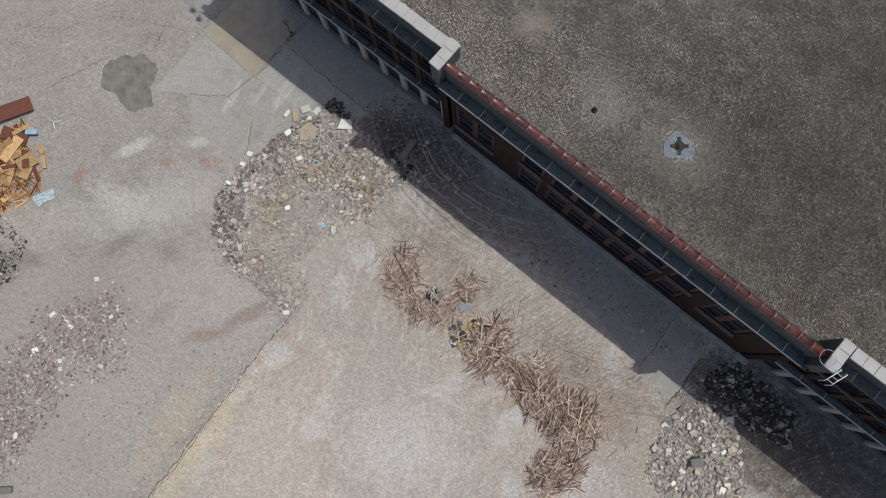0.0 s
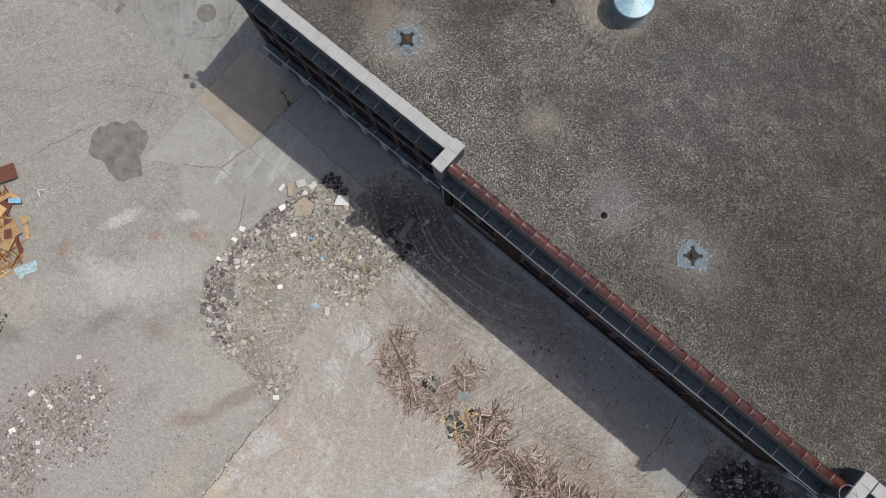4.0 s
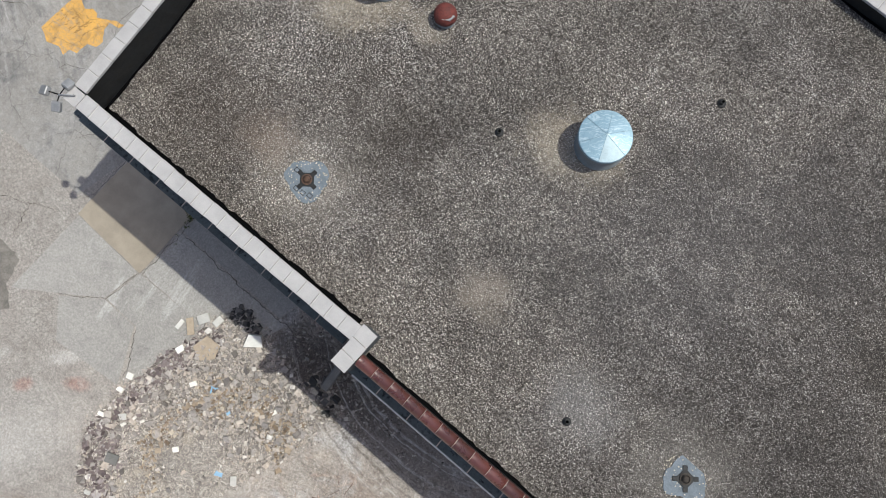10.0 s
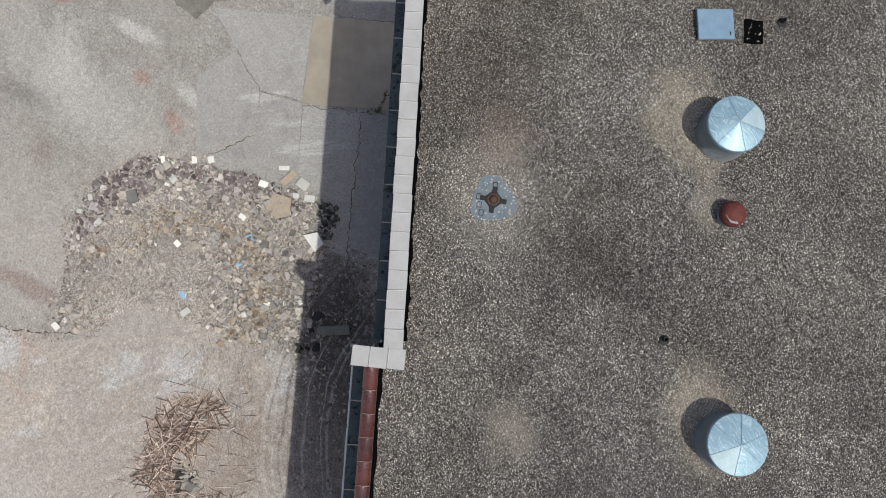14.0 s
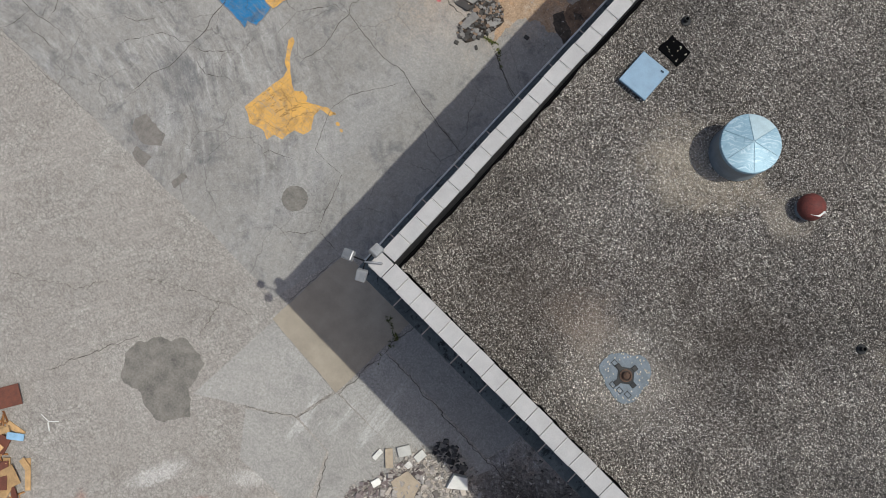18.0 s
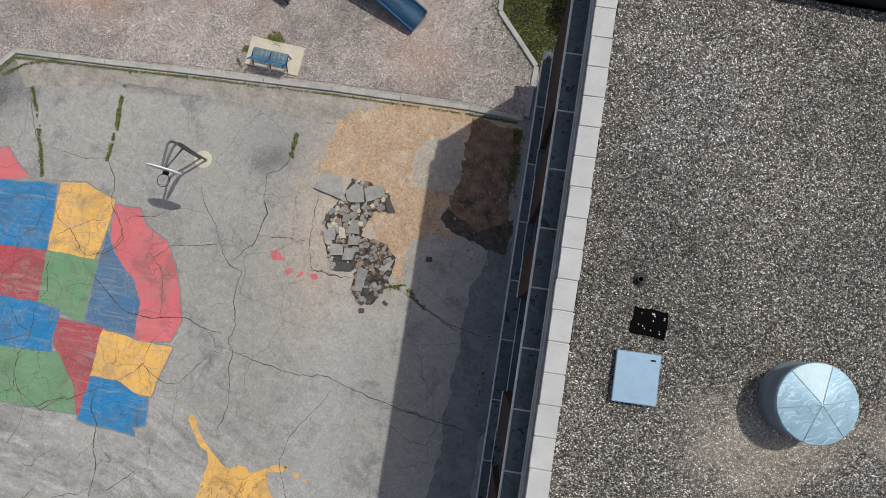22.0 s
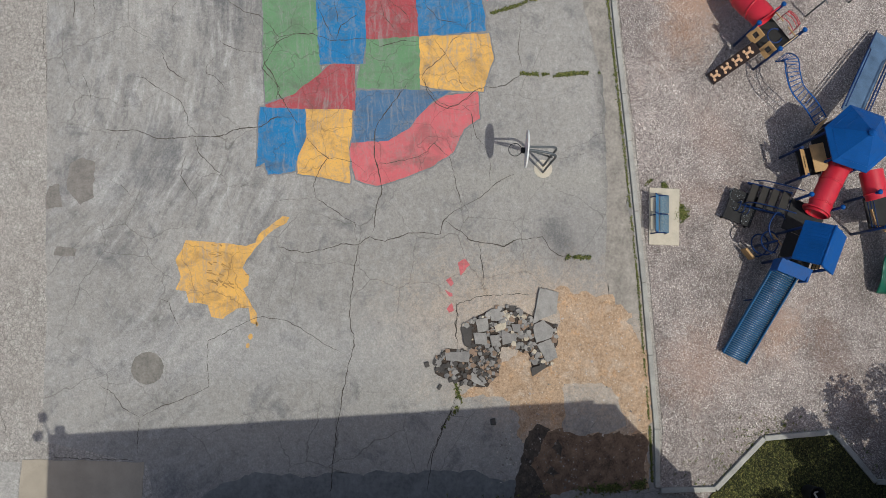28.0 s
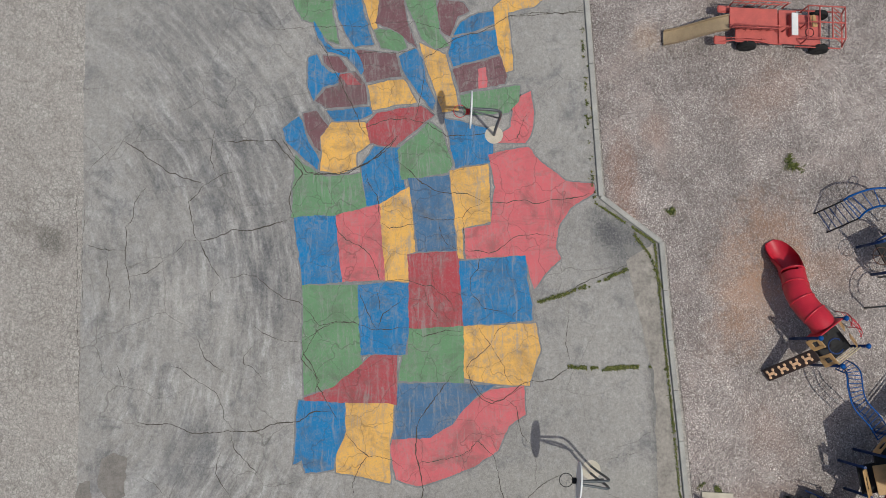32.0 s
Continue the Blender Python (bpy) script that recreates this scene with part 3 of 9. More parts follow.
def make_paint(name, col, wear):
    """Worn playground paint; grey concrete shows through the scuffs."""
    s = Shade("worn_" + name + "_paint", 0.75)
    c = s.mix(s.noise(0.9, 5, 0.65), tuple(v * 0.82 for v in col[:3]) + (1,), tuple(min(1, v * 1.12) for v in col[:3]) + (1,))
    scuff = s.calc("MULTIPLY", s.span(s.noise(1.1, 7, 0.72, None, 0.8), 0.42, 0.62), s.span(s.noise(5.0, 7, 0.8, None, 1.0), 0.42, 0.6))
    scuff = s.calc("MAXIMUM", scuff, s.calc("MULTIPLY", s.span(s.noise(1.0, 5, 0.7, s.stretch(1.6, 0.1, 1, 25)), 0.58, 0.7), s.span(s.noise(0.8, 4), 0.42, 0.6)))
    speck = s.calc("MULTIPLY", s.span(s.noise(13.0, 5, 0.78), 0.54, 0.68), s.span(s.noise(0.7, 4), 0.35, 0.6, 0.4, 1.0))
    c = s.mix(s.calc("MULTIPLY", s.calc("MAXIMUM", s.calc("MULTIPLY", scuff, 0.7), s.calc("MULTIPLY", speck, 0.85)), wear), c, rgb(134, 131, 127))
    c = s.mix(s.span(s.noise(0.5, 4), 0.4, 0.7, 0, 0.14), c, rgb(96, 94, 94))
    c = s.mix(s.span(s.noise(0.8, 7, 0.75, None, 0.9), 0.47, 0.66, 0, 0.42), c, rgb(84, 78, 72))
    streak = s.noise(1.0, 6, 0.72, s.stretch(2.6, 0.22, 1, 95, (0, 0, 0), s.warped(0.5, 1.2)))
    c = s.mix(s.span(streak, 0.54, 0.7, 0, 0.3), c, rgb(96, 88, 80))
    rub = s.noise(1.0, 7, 0.74, s.stretch(1.8, 0.13, 1, 4, (0, 0, 0), s.warped(0.6, 0.5)))
    c = s.mix(s.calc("MULTIPLY", s.calc("MULTIPLY", s.span(rub, 0.5, 0.66), s.span(s.noise(0.45, 3, 0.6), 0.36, 0.6, 0.25, 1.0)), 0.75 * wear), c, rgb(140, 138, 134))
    grit = s.noise(9.0, 6, 0.82)
    c = s.mix(s.span(grit, 0.58, 0.7, 0, 0.55 * wear), c, rgb(92, 86, 80))
    c = s.mix(s.span(grit, 0.4, 0.3, 0, 0.5 * wear), c, rgb(176, 174, 170))
    hair = s.span(s.cells(0.6, s.warped(0.8, 1.3), "DISTANCE_TO_EDGE", "Distance"), 0.004, 0.012, 1, 0)
    c = s.mix(s.calc("MULTIPLY", hair, 0.35), c, rgb(60, 54, 48))
    s.bump(s.noise(50.0, 3, 0.7), 0.01, 0.4)
    PAINT[name] = s.done(c)


for n_, c_, w_ in (("blue", rgb(0, 112, 164), 0.7), ("dullblue", rgb(66, 104, 138), 0.85), ("yellow", rgb(220, 168, 84), 0.85), ("red", rgb(164, 66, 72), 0.75),
                   ("pink", rgb(200, 98, 102), 0.55), ("green", rgb(98, 138, 98), 0.85), ("maroon", rgb(112, 76, 80), 0.9)):
    make_paint(n_, c_, w_)

# ---- mesh helpers ----
def put_mesh(name, bm, material, parent=None, label=""):
    me = bpy.data.meshes.new(name)
    bm.to_mesh(me)
    bm.free()
    me.materials.append(material)
    ob = new(name, me)
    if parent:
        ob.parent = parent
    if label:
        ob["label"] = label
    return ob


part = put_mesh


def thing(name, at, label, category, group="", kind=""):
    ob = new(name)
    ob.matrix_world = at if isinstance(at, Matrix) else Matrix.Translation(at)
    ob.empty_display_size = 0.2
    bpy.context.view_layer.update()
    return tagged(ob, label, category, group, kind)


def box(bm, c, size, turn=None, bevel=0.0):
    m = Matrix.Translation(c) @ (turn.to_4x4() if turn else Matrix()) @ Matrix.Diagonal((*size, 1))
    r = bmesh.ops.create_cube(bm, size=1, matrix=m)
    if bevel:
        edges = list({e for v in r["verts"] for e in v.link_edges})
        bmesh.ops.bevel(bm, geom=edges, offset=bevel, segments=1, affect="EDGES")
    return bm


def boxes(*items, bevel=0.0):
    bm = bmesh.new()
    for c, size, *turn in items:
        box(bm, c, size, turn[0] if turn else None, bevel)
    return bm


def turn_z(deg):
    return Matrix.Rotation(radians(deg), 3, "Z")


def prism(pts, z0, z1, bm=None):
    """An upright slab over an outline given anticlockwise."""
    bm = bm or bmesh.new()
    low = [bm.verts.new((x, y, z0)) for x, y in pts]
    top = [bm.verts.new((x, y, z1)) for x, y in pts]
    n = len(pts)
    f = bm.faces.new(top)
    for i in range(n):
        bm.faces.new((low[i], low[(i + 1) % n], top[(i + 1) % n], top[i]))
    if f.normal.z < 0 or sum(pts[i][0] * pts[(i + 1) % n][1] - pts[(i + 1) % n][0] * pts[i][1] for i in range(n)) < 0:
        bmesh.ops.reverse_faces(bm, faces=bm.faces[:])
    bmesh.ops.triangulate(bm, faces=[f])
    return bm


def ragged(pts, step=0.5, amp=0.08, freq=1.3, seed=0.0):
    """The outline with its edges broken up."""
    out = []
    for (x0, y0), (x1, y1) in zip(pts, pts[1:] + pts[:1]):
        n = max(1, int(math.hypot(x1 - x0, y1 - y0) / step))
        for i in range(n):
            x, y = x0 + (x1 - x0) * i / n, y0 + (y1 - y0) * i / n
            d = noise.noise_vector((x * freq + seed, y * freq, seed)) + 0.5 * noise.noise_vector((x * freq * 3, y * freq * 3, seed + 7))
            out.append((x + amp * d.x, y + amp * d.y))
    return out


def tube(pts, r, sides=8, bm=None, caps=True, radii=None):
    """A round bar along a line of points."""
    bm = bm or bmesh.new()
    pts = [Vector(p) for p in pts]
    rings = []
    side = None
    for i, p in enumerate(pts):
        way = (pts[min(i + 1, len(pts) - 1)] - pts[max(i - 1, 0)]).normalized()
        ref = side if side is not None else (Vector((0, 0, 1)) if abs(way.z) < 0.9 else Vector((1, 0, 0))).cross(way)
        a = (ref - way * ref.dot(way)).normalized()
        side = a
        b = way.cross(a)
        rr = radii[i] if radii else r
        rings.append([bm.verts.new(p + rr * (math.cos(t) * a + math.sin(t) * b)) for t in (2 * math.pi * k / sides for k in range(sides))])
    for u, v in zip(rings, rings[1:]):
        for k in range(sides):
            f = bm.faces.new((u[k], u[(k + 1) % sides], v[(k + 1) % sides], v[k]))
            f.smooth = True
    if caps:
        bm.faces.new(rings[0][::-1])
        bm.faces.new(rings[-1])
    return bm


def arc(c, r, a0, a1, n, z=0.0):
    return [(c[0] + r * math.cos(radians(a0 + (a1 - a0) * i / n)), c[1] + r * math.sin(radians(a0 + (a1 - a0) * i / n)), z) for i in range(n + 1)]


def lathe(profile, sides=24, bm=None, at=(0, 0, 0), smooth=False):
    """A turned body from (radius, height) pairs."""
    bm = bm or bmesh.new()
    rings = [[bm.verts.new((at[0] + r * math.cos(2 * math.pi * k / sides), at[1] + r * math.sin(2 * math.pi * k / sides), at[2] + z)) for k in range(sides)] for r, z in profile]
    for u, v in zip(rings, rings[1:]):
        for k in range(sides):
            bm.faces.new((u[k], u[(k + 1) % sides], v[(k + 1) % sides], v[k])).smooth = smooth
    bm.faces.new(rings[0][::-1])
    bm.faces.new(rings[-1])
    return bm


def frame_of(p0, p1, z=0.0):
    """Local x runs from p0 to p1 on the plan, y to its left, z up."""
    a = math.atan2(p1[1] - p0[1], p1[0] - p0[0])
    return Matrix.Translation((p0[0], p0[1], z)) @ Matrix.Rotation(a, 4, "Z"), math.hypot(p1[0] - p0[0], p1[1] - p0[1])

# ---- ground ----
g = bmesh.new()
bmesh.ops.create_grid(g, x_segments=1, y_segments=1, size=2000)
ground = tagged(put_mesh("ground", g, M_ASPHALT), "weathered beige asphalt yard with fine cracking", "ground", kind="structure")

COURT = [(-75, 2.6), (-56, 3.4), (-43.6, 4.4), (-36.8, 4.9), (-31.0, 5.3), (-26.4, 5.5), (-25.6, 9.5), (-20.0, 10.6), (-20, 31.5), (-25.2, 28.8), (-27.4, 28.8), (-33, 28.3), (-38.6, 27.7), (-42.4, 27.25), (-46.2, 26.85), (-47.8, 24.4), (-56, 23.6), (-75, 22.4)]
court = tagged(put_mesh("pavement_court", prism(ragged(COURT, 0.5, 0.08, 1.2), -0.05, 0.010), M_COURT), "worn grey concrete playground court with cracks and stains", "pavement", kind="structure")
PAD = [(-9.2, -40), (-8.5, -18.3), (-8.9, -12.9), (-9.3, -7.8), (-9.1, -3.6), (-9.9, 0.5), (-13, 4.5), (-14.5, 7.6), (-13.5, 11.0), (40, 12.5), (40, -40)]
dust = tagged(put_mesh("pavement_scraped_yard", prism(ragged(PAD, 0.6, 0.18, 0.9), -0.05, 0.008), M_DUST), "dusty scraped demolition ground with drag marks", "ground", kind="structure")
PLAY = [(-25.25, 28.9), (-27.4, 29.0), (-33, 28.5), (-38.6, 27.9), (-42.4, 27.4), (-46.2, 27.0), (-47.9, 24.6), (-56, 23.8), (-75, 22.5), (-75, 60), (-10, 60), (-10, 31.5), (-24, 31.5)]
play = tagged(put_mesh("pavement_play_gravel", prism(PLAY, -0.05, 0.03), M_PLAY), "pinkish grey gravel surface of the playground", "gravel", kind="structure")


def slab(pts, z, name="paving_slab", amp=0.03, label=""):
    return part(name, prism(ragged(pts, 0.4, amp, 2.0), 0.0, z), M_SLAB, yard_slabs, label)


yard_slabs = tagged(new("pavement_yard_slabs"), "cracked grey concrete slabs along the building", "pavement", kind="structure")
slab([(-25.6, -0.1), (-23.6, 1.3), (-21.7, 2.7), (-21.4, 4.7), (-25.6, 4.75)], 0.011)
slab([(-23.5, 1.25), (-22.0, -0.4), (-18.2, 0.1), (-19.6, 2.7), (-21.65, 2.65)], 0.012)
slab([(-21.6, 2.75), (-19.5, 2.75), (-18.0, 0.3), (-16.4, 2.6), (-16.7, 5.0), (-21.2, 4.75)], 0.013)
slab([(-21.1, 4.85), (-15.0, 5.0), (-14.0, 7.7), (-21.1, 7.6)], 0.0115)
slab([(-21.1, 7.7), (-14.5, 7.8), (-14.0, 10.6), (-21.1, 10.6)], 0.0125)
slab([(8.9, 6.3), (11.3, 6.1), (11.1, 9.4), (8.6, 10.4)], 0.014)
slab([(2.0, 7.6), (8.7, 6.4), (8.45, 10.5), (1.6, 10.5)], 0.012)

M_TANSLAB = plain("tan_concrete_patch", rgb(160, 149, 133), 0.9, vary=0.18, scale=0.9, bump=0.008)
part("patch_slab", prism(ragged([(-25.7, 4.8), (-21.25, 4.75), (-21.3, 9.3), (-25.7, 9.35)], 0.3, 0.05, 2.5), 0, 0.022), M_TANSLAB, yard_slabs, "tan concrete patch with ragged edges")
M_DARKPATCH = plain("dark_asphalt_patch", rgb(124, 119, 112), 0.9, vary=0.32, scale=1.6, fine=11, bump=0.01)
part("asphalt_patch", prism(ragged(ragged([(-29.2, -0.9), (-28.6, 0.5), (-27.6, 1.3), (-26.3, 1.2), (-25.9, 0.0), (-24.9, -0.9), (-25.8, -2.0), (-27.2, -1.9), (-28.4, -2.1)], 0.25, 0.16, 1.6), 0.1, 0.09, 3.5), 0, 0.016), M_DARKPATCH, yard_slabs, "dark asphalt repair patch")
part("asphalt_patch", prism(ragged([(-29.2 + 0.62 * math.cos(k), 9.25 + 0.62 * math.sin(k)) for k in (2 * math.pi * i / 14 for i in range(14))], 0.3, 0.03, 2), 0, 0.02), M_DARKPATCH, court, "round dark repair patch")

# kerbs of the gravel playground
def kerb_run(pts, h, w):
    run = tagged(new("kerb"), "weathered concrete kerb beside the gravel", "kerb", "playground kerbs", "structure")
    for p, q in zip(pts, pts[1:]):
        m, n = frame_of(p, q)
        k = max(1, round(n / 2.4))
        for i in range(k):
            b = boxes(((n * (i + 0.5) / k, 0, h / 2 - 0.05), (n / k - 0.015, w, h + 0.1)), bevel=0.02)
            b.transform(m)
            part("kerb_stone", b, M_KERB, run)


kerb_run([(-75, 22.4), (-56.0, 23.65), (-47.9, 24.4), (-46.2, 26.8), (-42.4, 27.2), (-38.6, 27.65), (-33.0, 28.25), (-27.4, 28.75), (-25.2, 28.8)], 0.12, 0.2)
kerb_run([(-25.1, 28.9), (-25.2, 31.0), (-27.15, 32.9), (-27.45, 35.6), (-25.6, 37.2), (-25.6, 39.6), (-21.0, 41.0)], 0.16, 0.2)
M_LAWN = make_pebbles("mown_grass_soil", 22.0, ((0.0, rgb(40, 46, 22)), (0.5, rgb(74, 76, 38)), (1.0, rgb(108, 104, 58))), (), 0.04, rgb(104, 96, 52))
lawn = tagged(put_mesh("ground_lawn", prism([(-25.15, 31.0), (-24, 30.0), (-10, 31.0), (-10, 44), (-21.0, 41.0), (-25.55, 39.6), (-25.55, 37.2), (-27.35, 35.6), (-27.05, 32.9)][::-1], -0.05, 0.09), M_LAWN), "patchy short grass beside the school wall", "grass", kind="structure")

# sandy dirt where the paving is broken out
def make_dirt():
    s = Shade("orange_sandy_dirt", 0.95, spec=0.2)
    tone = s.mix(s.noise(0.7, 6, 0.7), rgb(146, 121, 98), rgb(182, 156, 130))
    tone = s.mix(s.span(s.noise(0.9, 7, 0.72, None, 0.6), 0.5, 0.64, 0, 0.8), tone, rgb(176, 158, 140))
    tone = s.mix(s.span(s.noise(1.4, 7, 0.72, None, 0.4), 0.54, 0.66, 0, 0.7), tone, rgb(184, 146, 110))
    tone = s.mix(s.span(s.noise(2.6, 6, 0.75), 0.54, 0.66, 0, 0.55), tone, rgb(134, 106, 82))
    tone = s.mix(s.span(s.noise(14.0, 4, 0.75), 0.6, 0.68, 0, 0.75), tone, rgb(216, 196, 174))
    tone = grain(s, tone, 0.45)
    s.bump(s.noise(9.0, 6, 0.75), 0.03, 0.5)
    return s.done(tone)


M_DIRT = make_dirt()
DIRT = [(-32.58, 24.76), (-32.41, 26.67), (-31.86, 27.76), (-30.62, 28.18), (-29.65, 28.41), (-27.41, 28.5), (-25.28, 28.5), (-25.0, 24.6), (-25.6, 24.3), (-26.4, 23.9), (-27.4, 23.5), (-28.11, 23.0), (-28.58, 21.15), (-29.14, 22.57), (-29.94, 22.73), (-30.59, 23.98), (-30.17, 24.79)]
tagged(put_mesh("ground_dirt", prism(ragged(ragged(DIRT, 0.2, 0.42, 1.1), 0.1, 0.12, 3.5), 0, 0.02), M_DIRT), "orange sandy dirt beside broken paving", "dirt", kind="structure")
tagged(put_mesh("pavement_bare_patch", prism(ragged(ragged([(-29.0, 25.2), (-29.05, 26.6), (-28.6, 27.3), (-27.4, 27.6), (-27.15, 26.5), (-27.15, 25.2)], 0.2, 0.18, 1.6), 0.1, 0.06, 4.0), 0, 0.026), M_COURT), "bare concrete showing through the sandy dirt", "pavement", kind="structure")
M_LOAM = plain("dark_brown_loam", rgb(122, 99, 80), 0.95, vary=0.5, scale=2.4, fine=16, bump=0.03)
tagged(put_mesh("ground_dark_soil", prism(ragged(ragged([(-27.1, 24.2), (-27.2, 25.3), (-27.2, 26.5), (-27.0, 27.4), (-27.25, 28.4), (-25.2, 28.4), (-24.7, 24.3), (-26.4, 24.0)], 0.2, 0.36, 1.1), 0.08, 0.14, 3.6), 0, 0.024), M_LOAM), "dark brown crumbly soil at the wall foot", "dirt", kind="structure")
M_WETASPH = plain("black_asphalt_edge", rgb(84, 74, 64), 0.9, vary=0.55, scale=4, fine=14, bump=0.02)
for edge_spot in ([(-27.4, 24.2), (-27.2, 24.6), (-26.5, 24.2), (-25.9, 24.0), (-25.3, 24.4), (-24.7, 24.7), (-24.5, 23.3), (-25.4, 23.3), (-26.3, 23.7), (-27.2, 23.9)], [(-26.9, 24.9), (-26.6, 25.2), (-26.3, 25.0), (-26.5, 24.7)], [(-25.9, 24.8), (-25.6, 25.1), (-25.4, 24.8), (-25.7, 24.6)]):
    tagged(put_mesh("ground_asphalt_edge", prism(ragged(ragged(edge_spot, 0.15, 0.2, 1.6), 0.08, 0.08, 4.0), 0, 0.028), M_WETASPH), "crumbled black asphalt edge against bare soil", "asphalt", kind="structure")
# Ragged concrete strip along the west wall, darker than the court.
M_WALLSTRIP = plain("darker_strip_concrete", rgb(116, 117, 116), 0.8, vary=0.32, scale=0.9, fine=6)
tagged(put_mesh("pavement_wall_strip", prism(ragged(ragged([(-24.3, 11.2), (-23.4, 10.9), (-24.4, 24.0), (-25.3, 23.3), (-25.6, 21.5), (-25.5, 18.7), (-25.4, 16.0), (-25.3, 13.2), (-24.8, 12.2)], 0.3, 0.25, 0.8), 0.12, 0.08, 3.0), 0, 0.018), M_WALLSTRIP), "darker concrete strip along the wall", "pavement", kind="structure")
M_APRON = plain("weathered_kerb_apron", rgb(146, 139, 130), 0.9, vary=0.32, scale=1.6, fine=9, bump=0.01)
APRON = [(-45.3, 25.5), (-44.17, 25.78), (-42.8, 26.1), (-41.4, 26.5), (-40.25, 26.7), (-37.27, 26.72), (-34.3, 26.78), (-32.5, 26.86)]
tagged(put_mesh("pavement_kerb_apron", prism(ragged(ragged(APRON + [(-31.9, 27.3), (-31.7, 28.1), (-33.0, 27.98), (-38.6, 27.38), (-42.4, 26.94), (-46.1, 26.5)], 0.2, 0.12, 0.9), 0.1, 0.05, 3.5), 0, 0.019), M_APRON), "weathered brownish concrete strip along the kerb", "pavement", kind="structure")
M_CRACK = plain("dark_crack", rgb(74, 68, 60), 0.95, vary=0.3)
M_OLDPATCH = plain("old_dark_asphalt_patch", rgb(124, 118, 112), 0.95, vary=0.25, scale=3, fine=24, bump=0.02)
part("asphalt_patch", prism(ragged([(-35.4, 6.3), (-36.0, 5.7), (-37.0, 5.8), (-37.25, 6.2), (-37.1, 6.75), (-35.7, 6.75)], 0.12, 0.08, 3), 0, 0.0165), M_OLDPATCH, court, "worn old dark asphalt patch")
part("asphalt_patch", prism(ragged([(-35.2, 4.95), (-36.1, 5.0), (-36.2, 5.4), (-35.3, 5.6)], 0.12, 0.07, 3), 0, 0.0165), M_OLDPATCH, court, "worn old dark asphalt patch")
part("asphalt_patch", prism(ragged([(-33.4, 5.4), (-33.8, 5.5), (-33.7, 6.3), (-33.4, 6.2)], 0.12, 0.06, 3), 0, 0.0165), M_OLDPATCH, court, "worn old dark asphalt patch")


def crack(pts, w=0.016, parent=None, rough=0.10):
    """A wandering dark crack in the paving."""
    line = []
    for (x0, y0), (x1, y1) in zip(pts, pts[1:]):
        n = max(2, int(math.hypot(x1 - x0, y1 - y0) / 0.08))
        for i in range(n):
            line.append((x0 + (x1 - x0) * i / n, y0 + (y1 - y0) * i / n))
    line.append(pts[-1])
    out = []
    for i, (x, y) in enumerate(line):
        d = noise.noise_vector((x * 1.1, y * 1.1, 3)) + 0.6 * noise.noise_vector((x * 3.6, y * 3.6, 9)) + 0.45 * noise.noise_vector((x * 9.0, y * 9.0, 4))
        out.append(Vector((x + d.x * rough, y + d.y * rough, 0)))
    bm = bmesh.new()
    prev = None
    for i, p in enumerate(out):
        way = (out[min(i + 1, len(out) - 1)] - out[max(i - 1, 0)]).normalized()
        k = w * (0.3 + 1.1 * abs(noise.noise((p.x * 1.7, p.y * 1.7, 1))) + 0.5 * abs(noise.noise((p.x * 8.0, p.y * 8.0, 5)))) * min(1, 0.25 + min(i, len(out) - 1 - i) / 9)
        s = Vector((-way.y, way.x, 0)) * k
        cur = [bm.verts.new((p.x + s.x, p.y + s.y, 0.021)), bm.verts.new((p.x - s.x, p.y - s.y, 0.021))]
        if prev:
            bm.faces.new((prev[0], prev[1], cur[1], cur[0]))
        prev = cur
    return part("crack", bm, M_CRACK, parent or court)


for pts in ([(-49.28, 5.4), (-48.85, 6.33), (-48.58, 6.58), (-48.08, 7.41), (-47.83, 8.21), (-47.65, 8.83)], [(-47.65, 8.83), (-47.26, 8.59), (-46.97, 8.27), (-46.56, 8.37), (-45.99, 8.52), (-45.53, 8.64), (-45.42, 8.78)], [(-45.42, 8.78), (-44.93, 9.09), (-44.42, 9.34), (-43.91, 9.78)], [(-45.42, 8.78), (-45.56, 9.26), (-45.78, 9.7), (-45.91, 10.02), (-45.97, 10.91), (-46.22, 11.57), (-46.41, 12.12), (-46.49, 12.34)], [(-49.46, 9.22), (-49.45, 10.01), (-49.56, 11.52), (-49.15, 11.84), (-48.31, 12.61), (-48, 12.47), (-47.53, 12.23), (-47.06, 12.19), (-46.44, 12.38)], [(-48.31, 12.61), (-48.28, 13.47), (-48.38, 14.37), (-48.89, 15.25), (-49.8, 16.11), (-50.04, 16.33)],):
    crack(pts, 0.024, None, 0.075)
for pts in ([(-38.42, 7.04), (-38.38, 7.8), (-38.4, 8.23), (-38.26, 8.68), (-38.1, 9.13), (-38.18, 10.1), (-38.29, 10.79), (-38.31, 11.29), (-38.49, 12.04), (-38.74, 13.12), (-39.09, 13.64), (-39.12, 14.3)], [(-40.72, 18.84), (-39.81, 18.22), (-39.02, 17.7), (-38.57, 17.55), (-37.81, 17.6), (-37.05, 17.78), (-36.45, 17.96), (-35.65, 17.73), (-34.68, 17.6)], [(-40.9, 19.39), (-40.19, 19.64), (-39.81, 20.09), (-39.67, 20.43), (-39.91, 20.86), (-40.37, 21.36), (-40.61, 21.84), (-40.68, 22.67), (-41.03, 23.15), (-41.22, 23.37)],):
    crack(pts, 0.024, None, 0.075)
